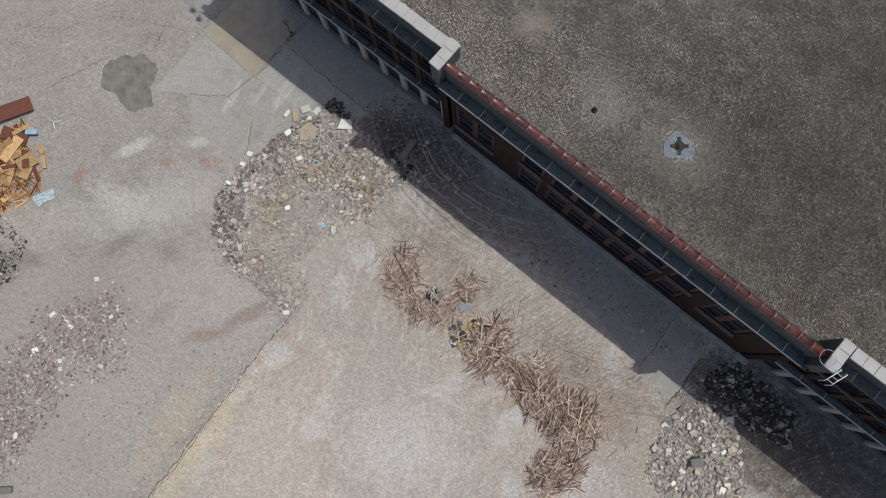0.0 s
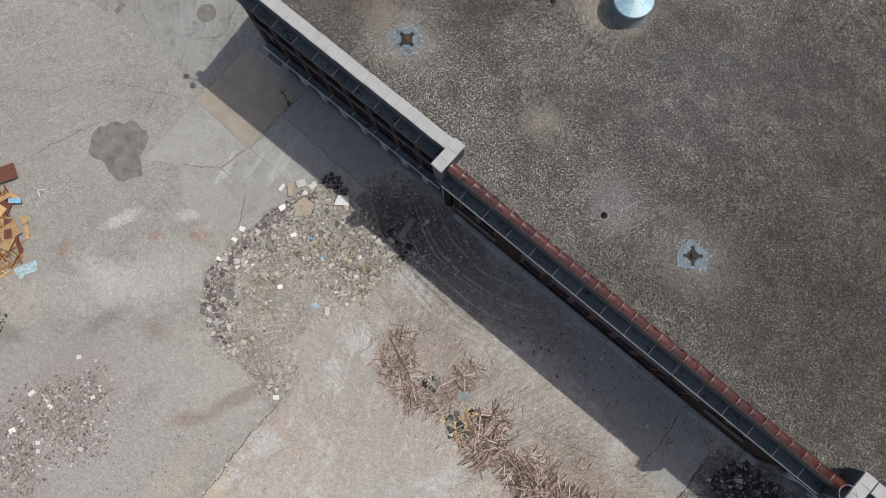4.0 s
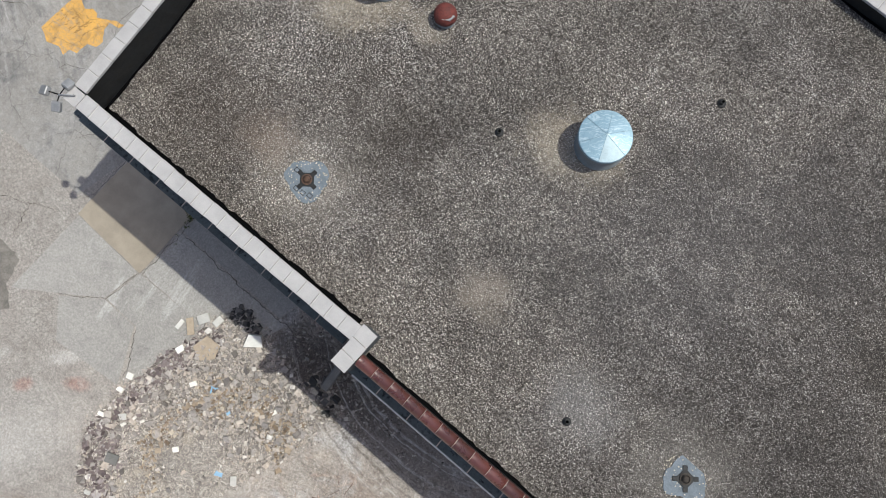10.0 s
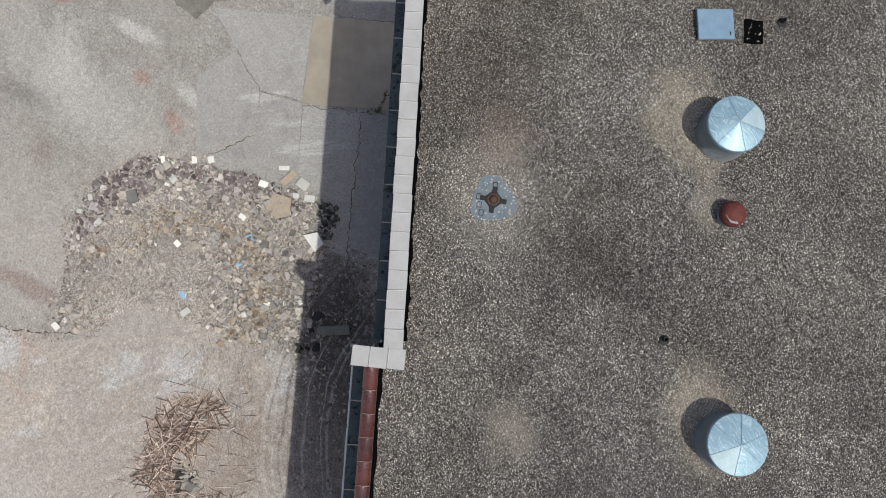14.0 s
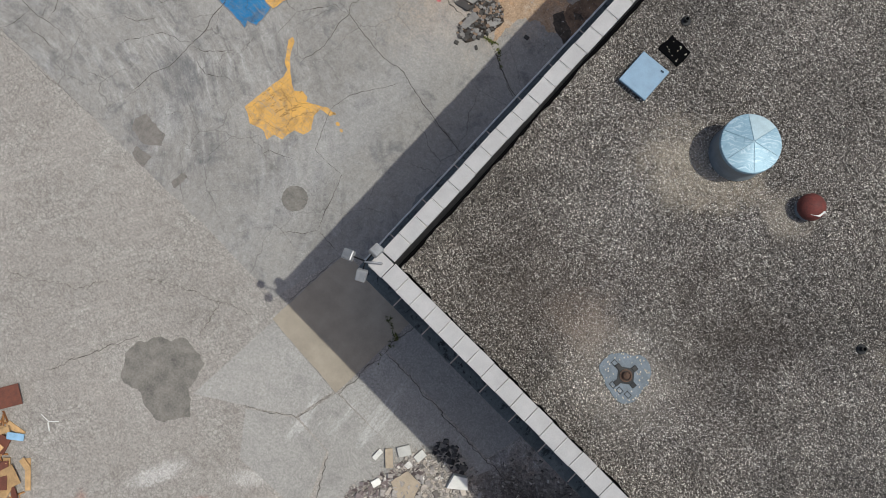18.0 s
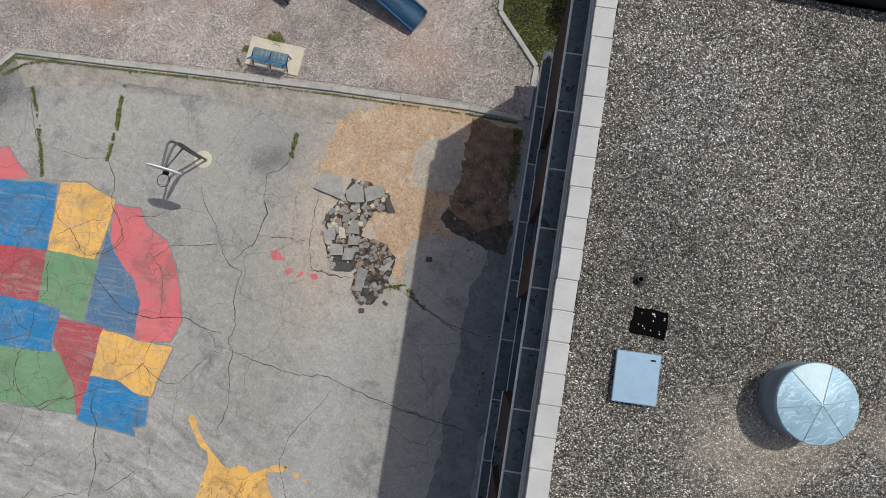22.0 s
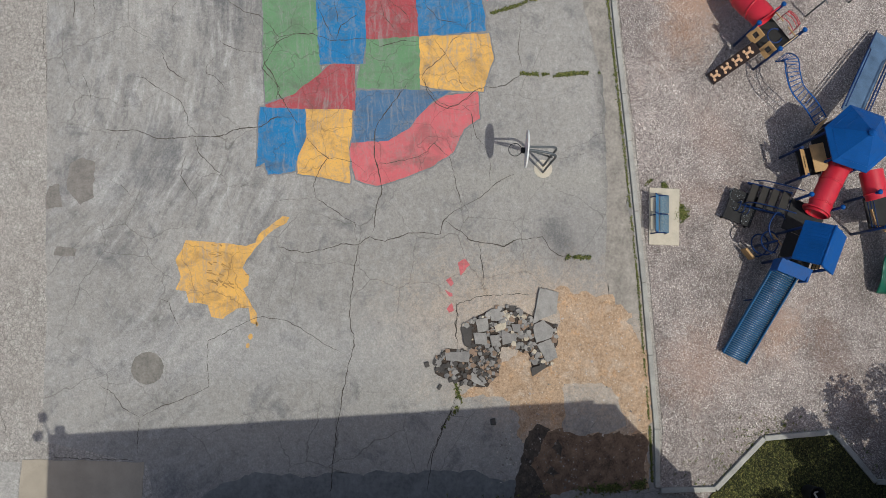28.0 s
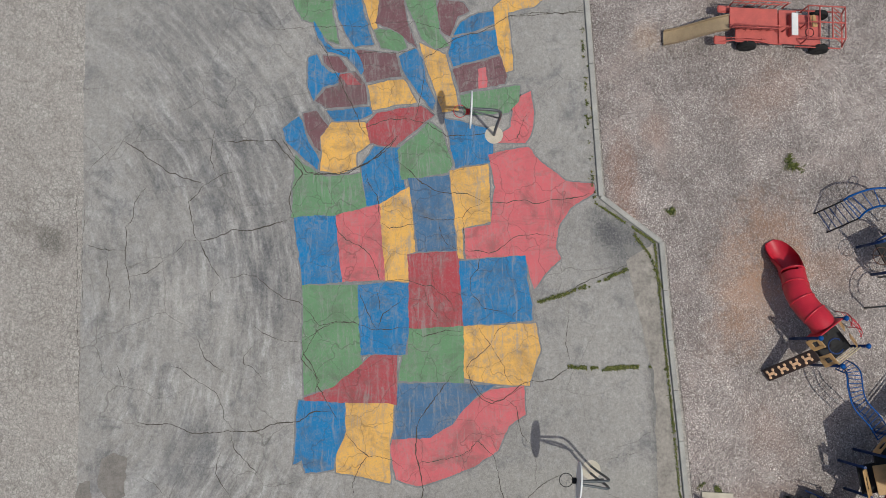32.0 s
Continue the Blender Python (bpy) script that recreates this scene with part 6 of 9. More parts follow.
def big_vent(x, y, label, wedge, pale):
    v = thing("roof_vent", (x, y, roof_z(x, y)), label, "roof vent", "large roof vents")
    part("duct", lathe(((0.86, -0.05), (0.88, 0.06), (0.84, 0.1), (0.85, 0.95), (0.86, 1.1)), 40, smooth=True), M_GALVD, v, "grey sheet metal duct")
    part("cap_rim", lathe(((0.86, 1.06), (0.90, 1.1), (0.90, 1.22), (0.86, 1.26)), 40), M_GALV, v)
    for i in range(6):
        a0, a1 = radians(60 * i + wedge), radians(60 * i + 60 + wedge)
        bm = bmesh.new()
        tip = bm.verts.new((0, 0, 1.50))
        rim = [bm.verts.new((0.88 * math.cos(a0 + (a1 - a0) * k / 8), 0.88 * math.sin(a0 + (a1 - a0) * k / 8), 1.26)) for k in range(9)]
        low = [bm.verts.new((r.co.x, r.co.y, 1.23)) for r in rim]
        for k in range(8):
            bm.faces.new((tip, rim[k], rim[k + 1]))
            bm.faces.new((rim[k], low[k], low[k + 1], rim[k + 1]))
        part("cap_panel", bm, M_GALVW if i == pale else M_BRUSH, v)
        part("seam", tube([(0.02 * math.cos(a0), 0.02 * math.sin(a0), 1.505), (0.88 * math.cos(a0), 0.88 * math.sin(a0), 1.268)], 0.006, 6), M_GALV, v)


big_vent(-17.5, 20.55, "large round pale blue galvanised roof vent with conical cap", 20, 1)
big_vent(-7.85, 20.95, "large round pale blue galvanised roof vent with one pale wedge", 55, 4)

sv = thing("roof_vent", (-14.85, 20.85, roof_z(-14.85, 20.85)), "small roof vent with rusted red cap and pale collar", "roof vent")
part("collar", lathe(((0.34, -0.1), (0.36, 0.04), (0.33, 0.08), (0.33, 0.32)), 26, smooth=True), M_GALVD, sv, "pale grey sheet collar")
part("cap", lathe(((0.38, 0.30), (0.42, 0.34), (0.40, 0.52), (0.28, 0.68), (0.06, 0.76)), 26, smooth=True), M_RED_RUST, sv, "rusted red domed cap")
part("cap_patch", prism([(0.1, -0.3), (0.34, -0.14), (0.36, 0.1), (0.2, 0.05)], 0.50, 0.66), M_FLASH, sv)

hatch = thing("roof_hatch", Matrix.Translation((-21.2, 20.13, roof_z(-21.2, 20.13))) @ Matrix.Rotation(radians(6.0), 4, "Z"), "closed roof hatch with pale blue sheet metal lid", "roof hatch")
part("curb", boxes(((0, 0, 0.05), (0.92, 1.06, 0.2))), M_GALVD, hatch)
part("lid", boxes(((0, 0, 0.16), (1.04, 1.2, 0.12)), bevel=0.02), M_LID, hatch, "pale blue metal lid")
part("handle", tube([(0.30, 0.45, 0.22), (0.30, 0.45, 0.27), (0.38, 0.45, 0.27), (0.38, 0.45, 0.22)], 0.015, 6), M_DARK, hatch)
pit = thing("tar_patch", (-21.15, 21.45, roof_z(0, 21.45)), "square black bare tar patch beside the hatch", "tar patch")
part("bare_tar", prism(ragged([(-0.42, -0.32), (0.42, -0.3), (0.4, 0.34), (-0.4, 0.3)], 0.12, 0.04, 4), -0.01, 0.03), M_PITCH, pit)
for kx in range(14):
    sz = random.uniform(0.018, 0.036)
    part("pebble", boxes(((random.uniform(-0.38, 0.38), random.uniform(-0.28, 0.28), 0.028 + sz / 2), (sz, sz * 1.2, sz), turn_z(random.uniform(0, 90))), bevel=sz * 0.25), M_PEB, pit)
for x, y in ((-21.6, 22.4), (-10.75, 19.05), (-5.7, 24.85), (-2.5, 13.2)):
    v = thing("vent_pipe", (x, y, roof_z(x, y)), "short black plumbing vent pipe through the gravel", "vent pipe", "plumbing vent pipes")
    part("pipe", lathe(((0.07, 0.0), (0.075, 0.22), (0.055, 0.22), (0.05, 0.05)), 14), M_TAR, v)
    part("collar", lathe(((0.16, 0.0), (0.15, 0.03), (0.08, 0.05)), 14), M_TAR, v)

ladder = thing("roof_ladder", (12.75, 10.45, TOP), "white roof ladder with hooped handrail over the coping", "ladder")
for s_ in (0.0, 0.32):
    part("rail", tube([(s_ + 0.1, -0.72, -0.5), (s_ + 0.1, -0.7, 0.12), (s_ + 0.35, 0.1, 0.16), (s_ + 0.35, 0.15, 0.0)], 0.022, 8), M_WHITEP, ladder)
for i in range(3):
    part("rung", tube([(0.12 + 0.06 * i, -0.6 + 0.24 * i, 0.13), (0.44 + 0.06 * i, -0.6 + 0.24 * i, 0.13)], 0.014, 6), M_WHITEP, ladder)
part("hoop", tube(arc((-0.45, 0.1), 0.36, 0, 360, 20, 0.3), 0.016, 6), M_FLASH, ladder, "grey cable hoop")

lamp = thing("floodlight_cluster", (SW[0] + 0.02, SW[1] + 0.05, TOP), "three grey floodlights clamped to the roof corner", "floodlight")
part("bracket", tube([(0.25, 0.25, 0), (0.25, 0.25, 0.1), (-0.12, -0.08, 0.12)], 0.035, 8), M_FLASH, lamp)
for a, r in ((95, 0.45), (205, 0.55), (300, 0.42)):
    cx, cy = r * math.cos(radians(a)) - 0.1, r * math.sin(radians(a)) - 0.05
    part("arm", tube([(-0.1, -0.05, 0.12), (cx, cy, 0.16)], 0.022, 6), M_DARK, lamp)
    part("lamp_head", boxes(((cx, cy, 0.10), (0.36, 0.32, 0.2), turn_z(a) @ Matrix.Rotation(radians(25), 3, "Y")), bevel=0.03), M_FLASH, lamp)

# ---- playground ----
M_BLUE = plain("blue_painted_steel", rgb(8, 44, 92), 0.5, vary=0.2, spec=0.3)
M_BLUEROOF = plain("blue_moulded_plastic_roof", rgb(0, 74, 140), 0.55, vary=0.16, scale=2.0, spec=0.22)
M_BLUESLIDE = plain("blue_slide_plastic", rgb(14, 82, 124), 0.5, vary=0.2, spec=0.3)
M_REDTUBE = plain("faded_red_plastic", rgb(190, 36, 52), 0.4, vary=0.14, scale=1.5, spec=0.5)
M_TAN = plain("tan_plastic_panel", rgb(182, 144, 96), 0.6, vary=0.2)
M_BLACKDECK = plain("black_coated_deck", rgb(30, 29, 29), 0.75, vary=0.35, scale=5, bump=0.01)
M_STEP = plain("worn_black_step", rgb(48, 44, 40), 0.8, vary=0.3)
M_GREENP = plain("green_slide_plastic", rgb(12, 84, 66), 0.35, vary=0.2, spec=0.5)
M_STEEL = plain("bare_steel", rgb(150, 156, 162), 0.35, 0.7)
M_SLATEBLUE = plain("scuffed_blue_grey_sheet", rgb(88, 112, 138), 0.5, 0.1, vary=0.3, scale=2.0)
M_WHITE = plain("white_paint", rgb(216, 216, 212), 0.6, vary=0.08)
M_GREYPIPE = plain("dark_galvanised_pipe", rgb(92, 96, 98), 0.5, 0.4)
M_TRUCK = plain("faded_red_orange_steel", rgb(182, 88, 80), 0.65, vary=0.16)
M_RUBBER = plain("black_rubber", rgb(26, 26, 26), 0.85)
M_BLACKBOARD = plain("dark_brown_climbing_board", rgb(48, 34, 30), 0.7, vary=0.3)
M_HOLD = plain("pale_tan_hold", rgb(220, 178, 140), 0.6, vary=0.1)
M_CLAMP = plain("pale_clamp", rgb(196, 178, 140), 0.5)
M_PADC = plain("pale_concrete_pad", rgb(186, 176, 158), 0.9, vary=0.12)


def flat_frame(x, y, deg, z=0.0):
    return Matrix.Translation((x, y, z)) @ Matrix.Rotation(radians(deg), 4, "Z")


def post(parent, x, y, h, r=0.055, ball=True):
    p = part("post", tube([(x, y, 0), (x, y, h)], r, 10), M_BLUE, parent)
    if ball:
        part("post_cap", lathe(((0.03, h - 0.02), (0.09, h + 0.02), (0.1, h + 0.07), (0.06, h + 0.13), (0.01, h + 0.15)), 12, at=(x, y, 0), smooth=True), M_BLUEROOF, p)
    return p


def deck(parent, x0, x1, y0, y1, z):
    part("deck", boxes((((x0 + x1) / 2, (y0 + y1) / 2, z - 0.04), (x1 - x0, y1 - y0, 0.08)), bevel=0.015), M_BLACKDECK, parent, "black coated platform")


def panel(parent, c, w, h, deg, z, tilt=0.0):
    """A tan safety panel with cut-outs."""
    b = boxes(((-w * 0.36, 0, 0), (w * 0.28, 0.04, h)), ((w * 0.36, 0, 0), (w * 0.28, 0.04, h)), ((0, 0, h * 0.36), (w * 0.45, 0.04, h * 0.28)), ((0, 0, -h * 0.33), (w * 0.45, 0.04, h * 0.34)), bevel=0.012)
    b.transform(Matrix.Translation((c[0], c[1], z)) @ Matrix.Rotation(radians(deg), 4, "Z") @ Matrix.Rotation(radians(tilt), 4, "X"))
    part("panel", b, M_TAN, parent, "tan plastic panel with cut-outs")


def ladder_of(parent, left, right, r=0.025, rung=0.02, every=1, name="rung", mat=None):
    mat = mat or M_BLUE
    part("rail", tube(left, r, 8), mat, parent)
    part("rail", tube(right, r, 8), mat, parent)
    for a, b in list(zip(left, right))[::every]:
        part(name, tube([a, b], rung, 6), mat, parent)


def smooth_line(pts, n=6):
    """Points along a soft curve through the given ones."""
    pts = [Vector(p) for p in pts]
    out = []
    for i in range(len(pts) - 1):
        p0, p1, p2, p3 = pts[max(i - 1, 0)], pts[i], pts[i + 1], pts[min(i + 2, len(pts) - 1)]
        for k in range(n):
            t = k / n
            out.append(0.5 * ((2 * p1) + (p2 - p0) * t + (2 * p0 - 5 * p1 + 4 * p2 - p3) * t * t + (3 * p1 - p0 - 3 * p2 + p3) * t ** 3))
    out.append(pts[-1])
    return out


def hollow_tube(parent, pts, r, mat, name="tube", ribs=0.9, label="", mouth=0.0):
    """A thick-walled tunnel with collars at its joints."""
    line = smooth_line(pts, 8)
    bm = bmesh.new()
    tube(line, r, 20, bm, caps=False)
    tube(line[::-1], r - 0.03, 20, bm, caps=False)
    if mouth:
        way = (line[-1] - line[-3]).normalized()
        near = [f for f in bm.faces if (f.calc_center_median() - line[-1]).length < 1.35]
        rim = list({e for f in near for e in f.edges}) + list({v for f in near for v in f.verts})
        bmesh.ops.bisect_plane(bm, geom=near + rim, plane_co=line[-1] - way * mouth, plane_no=(way * 0.62 + Vector((0, 0, 0.78))).normalized(), clear_outer=True)
    t = part(name, bm, mat, parent, label)
    run = 0.0
    for a, b in zip(line, line[1:]):
        run += (b - a).length
        if run > ribs and (not mouth or (line[-1] - a).length > 1.25):
            run = 0.0
            d = (b - a).normalized() * 0.03
            part("collar", tube([a - d, a + d], r + 0.022, 20), mat, t)
    return t


# roofed tower with the ribbed slide
tw = thing("play_tower", flat_frame(-34.25, 33.72, -21), "play tower with blue gabled roof and black platform", "play tower", "play structures")
for x, y in ((-0.6, -0.6), (0.6, -0.6), (0.6, 0.6), (-0.6, 0.6)):
    post(tw, x, y, 3.0, ball=False)
deck(tw, -0.6, 0.6, -0.6, 0.6, 1.35)
for s in (1, -1):
    half = part("roof_panel", boxes(((0, s * 0.39, 3.36), (1.5, 1.08, 0.06), Matrix.Rotation(radians(-s * 42.5), 3, "X")), bevel=0.02), M_BLUEROOF, tw, "blue moulded roof half")
    for i in range(11):
        for k in range(8 if s < 0 else 0):
            x, v = -0.66 + 0.132 * i, 0.09 + 0.128 * k + 0.064 * (i % 2)
            if v < 1.0:
                tilt = Matrix.Rotation(radians(-s * 42.5), 3, "X")
                off = tilt @ Vector((x, s * (v - 0.54), 0.036))
                part("roof_shingle", boxes(((off.x, s * 0.39 + off.y, 3.36 + off.z), (0.115, 0.115, 0.016), tilt @ turn_z(45))), M_BLUEROOF, half)
part("roof_ridge", tube([(-0.76, 0, 3.74), (0.76, 0, 3.74)], 0.05, 8), M_BLUEROOF, tw)
part("gable_bar", tube([(-0.72, -0.7, 3.0), (-0.72, 0, 3.66), (-0.72, 0.7, 3.0)], 0.035, 6), M_TAN, tw)
part("gable_bar", tube([(0.72, -0.7, 3.0), (0.72, 0, 3.66), (0.72, 0.7, 3.0)], 0.035, 6), M_BLUEROOF, tw)
bm = bmesh.new()
box(bm, (0.86, -0.15, 2.05), (0.5, 1.2, 0.05), Matrix.Rotation(radians(22), 3, "Y"))
box(bm, (0.86, -0.72, 1.72), (0.5, 0.06, 0.7))
box(bm, (0.86, 0.42, 1.72), (0.5, 0.06, 0.7))
part("slide_hood", bm, M_BLUEROOF, tw, "blue slide hood")
part("slide_bar", tube([(0.6, -0.6, 1.9), (0.6, 0.6, 1.9)], 0.025, 6), M_CLAMP, tw)
for zz in (1.6, 1.9, 2.2):
    part("guard_bar", tube([(-0.6, 0.6, zz), (0.6, 0.6, zz)], 0.02, 6), M_BLACKDECK, tw)
panel(tw, (0.0, 0.62), 1.0, 0.7, 0, 1.85)
panel(tw, (-0.1, -0.95), 0.5, 0.6, 60, 1.5, 20)

sl = thing("roller_slide", flat_frame(-33.5, 33.2, -24.8), "long blue slide with close steel rollers on gravel", "slide", "playground slides")
for s in (-1, 1):
    part("side_rail", boxes(((1.82, s * 0.49, 0.92), (3.85, 0.06, 0.2), Matrix.Rotation(radians(17.2), 3, "Y")), bevel=0.02), M_BLUESLIDE, sl)
part("bed", boxes(((1.82, 0, 0.78), (3.8, 0.92, 0.03), Matrix.Rotation(radians(17.2), 3, "Y"))), M_BLUESLIDE, sl)
for i in range(46):
    x = 0.02 + i * 0.08
    part("roller", tube([(x, -0.45, 1.42 - x * 0.31), (x, 0.45, 1.42 - x * 0.31)], 0.024, 6), M_BLUESLIDE, sl)
for x in (1.4, 3.5):
    for s in (-1, 1):
        part("leg", tube([(x, s * 0.45, 0), (x, s * 0.45, 1.32 - x * 0.31)], 0.03, 8), M_BLUE, sl)
# Thin steel bars added between the rollers as their gleam.
for i in range(46):
    x = 0.06 + i * 0.08
    part("roller_gleam", tube([(x, -0.44, 1.425 - x * 0.31), (x, 0.44, 1.425 - x * 0.31)], 0.01, 5), M_STEEL, sl)

# open platform with steps and landing
pl = thing("play_platform", flat_frame(-35.45, 34.05, -21), "open black platform with steps and blue posts", "play platform", "play structures")
deck(pl, -0.62, 0.62, -0.75, 0.62, 1.35)
for x, y in ((-0.62, -0.6), (-0.62, 0.62), (0.3, 0.85)):
    post(pl, x, y, 2.5)
for i in range(4):
    part("step", boxes(((-0.35, -0.95 - i * 0.34, 1.2 - i * 0.2), (0.86, 0.32, 0.06)), bevel=0.015), M_STEP, pl, "worn black step")
for s in (-0.8, 0.12):
    part("stringer", boxes(((s, -1.5, 0.8), (0.05, 1.7, 0.16), Matrix.Rotation(radians(30), 3, "X"))), M_BLUE, pl)
    part("handrail", tube(smooth_line([(s, -0.7, 2.1), (s, -1.4, 1.8), (s, -2.0, 1.4), (s, -2.2, 0.9)]), 0.022, 8), M_BLUE, pl)
part("guard_arch", tube(smooth_line([(0.25, -0.75, 1.35), (0.3, -1.3, 1.9), (0.9, -1.45, 2.0), (1.25, -1.2, 1.9), (1.2, -0.8, 1.4)]), 0.03, 8), M_BLUE, pl)

ld = thing("landing_platform", flat_frame(-36.0, 31.95, -21), "low black mesh landing beside the steps", "platform")
bm = bmesh.new()
box(bm, (0, 0, 0.46), (1.24, 1.12, 0.06))
part("deck", bm, M_BLACKDECK, ld)
for x, y in ((-0.55, -0.5), (0.55, -0.5), (-0.55, 0.5), (0.55, 0.5)):
    part("leg", tube([(x, y, 0), (x, y, 0.45)], 0.04, 8), M_BLACKDECK, ld)
bm = bmesh.new()
for i in range(110):
    ax, ay = random.uniform(-0.58, 0.58), random.uniform(-0.52, 0.52)
    if ax < 0.2 or ay > 0.1:
        box(bm, (ax, ay, 0.493), (0.016, 0.016, 0.012))
tagged(part("deck_studs", bm, M_STEEL, ld), kind="stuff")
for y in (-0.2, 0.0, 0.18):
    part("grab_bar", tube(smooth_line([(-0.12, y, 0.5), (-0.12, y, 0.8), (0.2, y, 0.85), (0.22, y, 0.5)]), 0.02, 6), M_BLUE, ld)
part("handle", tube(smooth_line([(-0.5, -0.5, 0.46), (-0.5, -0.66, 0.72), (-0.2, -0.66, 0.72), (-0.2, -0.5, 0.46)]), 0.016, 6), M_GREYPIPE, ld)

sc = thing("spiral_climber", (-34.55, 32.62, 0), "dark blue spiral climber with tan foot", "climber")
part("mast", tube([(0, 0, 0), (0, 0, 2.1)], 0.045, 8), M_BLUE, sc)
part("spiral", tube([(0.42 * math.cos(a), 0.42 * math.sin(a), 0.1 + a * 0.145) for a in (i * 0.3 for i in range(43))], 0.03, 8), M_BLUE, sc)
part("foot_plate", boxes(((0.35, -0.45, 0.5), (0.5, 0.1, 0.5), turn_z(40)), bevel=0.02), M_TAN, sc)

# hexagonal tower
hx = thing("play_tower", flat_frame(-38.25, 35.25, 12), "large play tower with blue hexagonal roof", "play tower", "play structures")
ring = [(math.cos(radians(60 * k)), math.sin(radians(60 * k))) for k in range(6)]
part("deck", prism([(1.05 * x, 1.05 * y) for x, y in ring], 1.4, 1.5), M_BLACKDECK, hx, "black hexagonal platform")
for k in range(6):
    post(hx, 1.02 * ring[k][0], 1.02 * ring[k][1], 3.0, ball=False)
    a, b = ring[k], ring[(k + 1) % 6]
    bm = bmesh.new()
    top = [bm.verts.new((0.06 * a[0], 0.06 * a[1], 3.95)), bm.verts.new((1.28 * a[0], 1.28 * a[1], 2.98)), bm.verts.new((1.28 * b[0], 1.28 * b[1], 2.98)), bm.verts.new((0.06 * b[0], 0.06 * b[1], 3.95))]
    low = [bm.verts.new((v.co.x, v.co.y, v.co.z - 0.06)) for v in top]
    bm.faces.new(top)
    bm.faces.new(low[::-1])
    for i in range(4):
        bm.faces.new((top[i], low[i], low[(i + 1) % 4], top[(i + 1) % 4]))
    part("roof_panel", bm, M_BLUEROOF, hx, "blue moulded roof segment")
    for u in (0.35, 0.6, 0.85):
        p, q = Vector((1.28 * a[0], 1.28 * a[1], 2.985)), Vector((1.28 * b[0], 1.28 * b[1], 2.985))
        tip = Vector((0, 0, 3.98))
        part("roof_rib", tube([tip.lerp(p, u), tip.lerp(q, u)], 0.007, 5), M_BLUEROOF, hx)
part("roof_cap", lathe(((0.14, 3.9), (0.15, 3.96), (0.06, 4.06), (0.01, 4.08)), 12), M_BLUEROOF, hx)
panel(hx, (0.36, -1.55), 1.0, 0.55, 0, 1.85, 40)
part("counter", boxes(((0.30, -1.05, 2.0), (1.05, 0.5, 0.04), Matrix.Rotation(radians(12), 3, "X")), bevel=0.015), M_TAN, hx, "tan plastic counter panel")
for x in (-0.2, 0.85):
    post(hx, x, -1.55, 1.95, 0.055, False)
deck(hx, -0.2, 0.85, -1.6, -0.8, 1.45)
panel(hx, (-0.85, -0.75), 0.7, 0.5, 130, 1.9)

tn = thing("crawl_tunnel", (-36.6, 34.6, 0), "bright red plastic crawl tunnel between towers", "play tunnel", "red tunnels")
hollow_tube(tn, [(-1.0, 0.55, 1.95), (-0.3, 0.17, 1.95), (0.3, -0.12, 1.95), (1.0, -0.45, 1.95)], 0.42, M_REDTUBE, label="red plastic tube")
tn = thing("crawl_tunnel", (-36.8, 36.35, 0), "short bright red plastic crawl tunnel", "play tunnel", "red tunnels")
hollow_tube(tn, [(-0.5, -0.1, 1.95), (0.0, 0.0, 1.95), (0.55, 0.15, 1.95)], 0.42, M_REDTUBE, label="red plastic tube")
for x, y, a in ((-35.72, 34.16, 62), (-37.45, 35.05, 62)):
    fl = thing("tunnel_flange", flat_frame(x, y, a - 90, 1.95), "dark flange ring at a tunnel mouth", "flange")
    part("ring", on(Matrix.Rotation(radians(90), 4, "Y"), lathe(((0.44, -0.03), (0.52, -0.03), (0.52, 0.03), (0.44, 0.03)), 20)), M_REDTUBE, fl)

pt = thing("play_platform", flat_frame(-35.9, 37.1, 10), "black platform with tan panels and green slide", "play platform", "play structures")
deck(pt, -0.65, 0.65, -0.75, 0.75, 1.4)
for x, y in ((-0.65, -0.75), (0.65, -0.75), (0.65, 0.75), (-0.65, 0.75)):
    post(pt, x, y, 2.5)
panel(pt, (0.2, -0.78), 0.6, 0.6, 5, 1.85, 25)
panel(pt, (0.72, -0.3), 0.6, 0.6, 80, 1.85, 25)
for zz in (1.6, 1.8, 2.0):
    part("guard_bar", tube([(-0.65, -0.75, zz), (0.65, -0.75, zz)], 0.02, 6), M_BLUE, pt)
gs = thing("wave_slide", flat_frame(-35.2, 37.85, -3), "dark green twin plastic slide with waves", "slide", "playground slides")
bm = bmesh.new()
prof = [(-0.55, 0.24), (-0.5, 0.26), (-0.44, 0.04), (-0.06, 0.02), (0.0, 0.2), (0.06, 0.02), (0.44, 0.04), (0.5, 0.26), (0.55, 0.24)]
rows_ = []
for i in range(21):
    u = i / 20
    zc = 1.35 - 1.1 * u + 0.09 * math.sin(u * 9.5)
    rows_.append([bm.verts.new((2.4 * u, y, zc + h)) for y, h in prof] + [bm.verts.new((2.4 * u, y, zc + h - 0.05)) for y, h in prof[::-1]])
for a, b in zip(rows_, rows_[1:]):
    for k in range(len(a)):
        bm.faces.new((a[k], b[k], b[(k + 1) % len(a)], a[(k + 1) % len(a)])).smooth = True
bm.faces.new(rows_[0])
bm.faces.new(rows_[-1][::-1])
part("chute", bm, M_GREENP, gs)
part("leg", tube([(1.5, 0, 0), (1.5, 0, 0.7)], 0.04, 8), M_BLUE, gs)

# tower with the red tube slide
t4 = thing("play_platform", flat_frame(-42.55, 32.73, 129), "raised black platform with blue posts and tan panels", "play platform", "play structures")
deck(t4, -0.6, 0.6, -0.62, 0.62, 1.35)
for x, y in ((-0.6, -0.62), (0.6, -0.62), (0.6, 0.62), (-0.6, 0.62)):
    post(t4, x, y, 2.45)
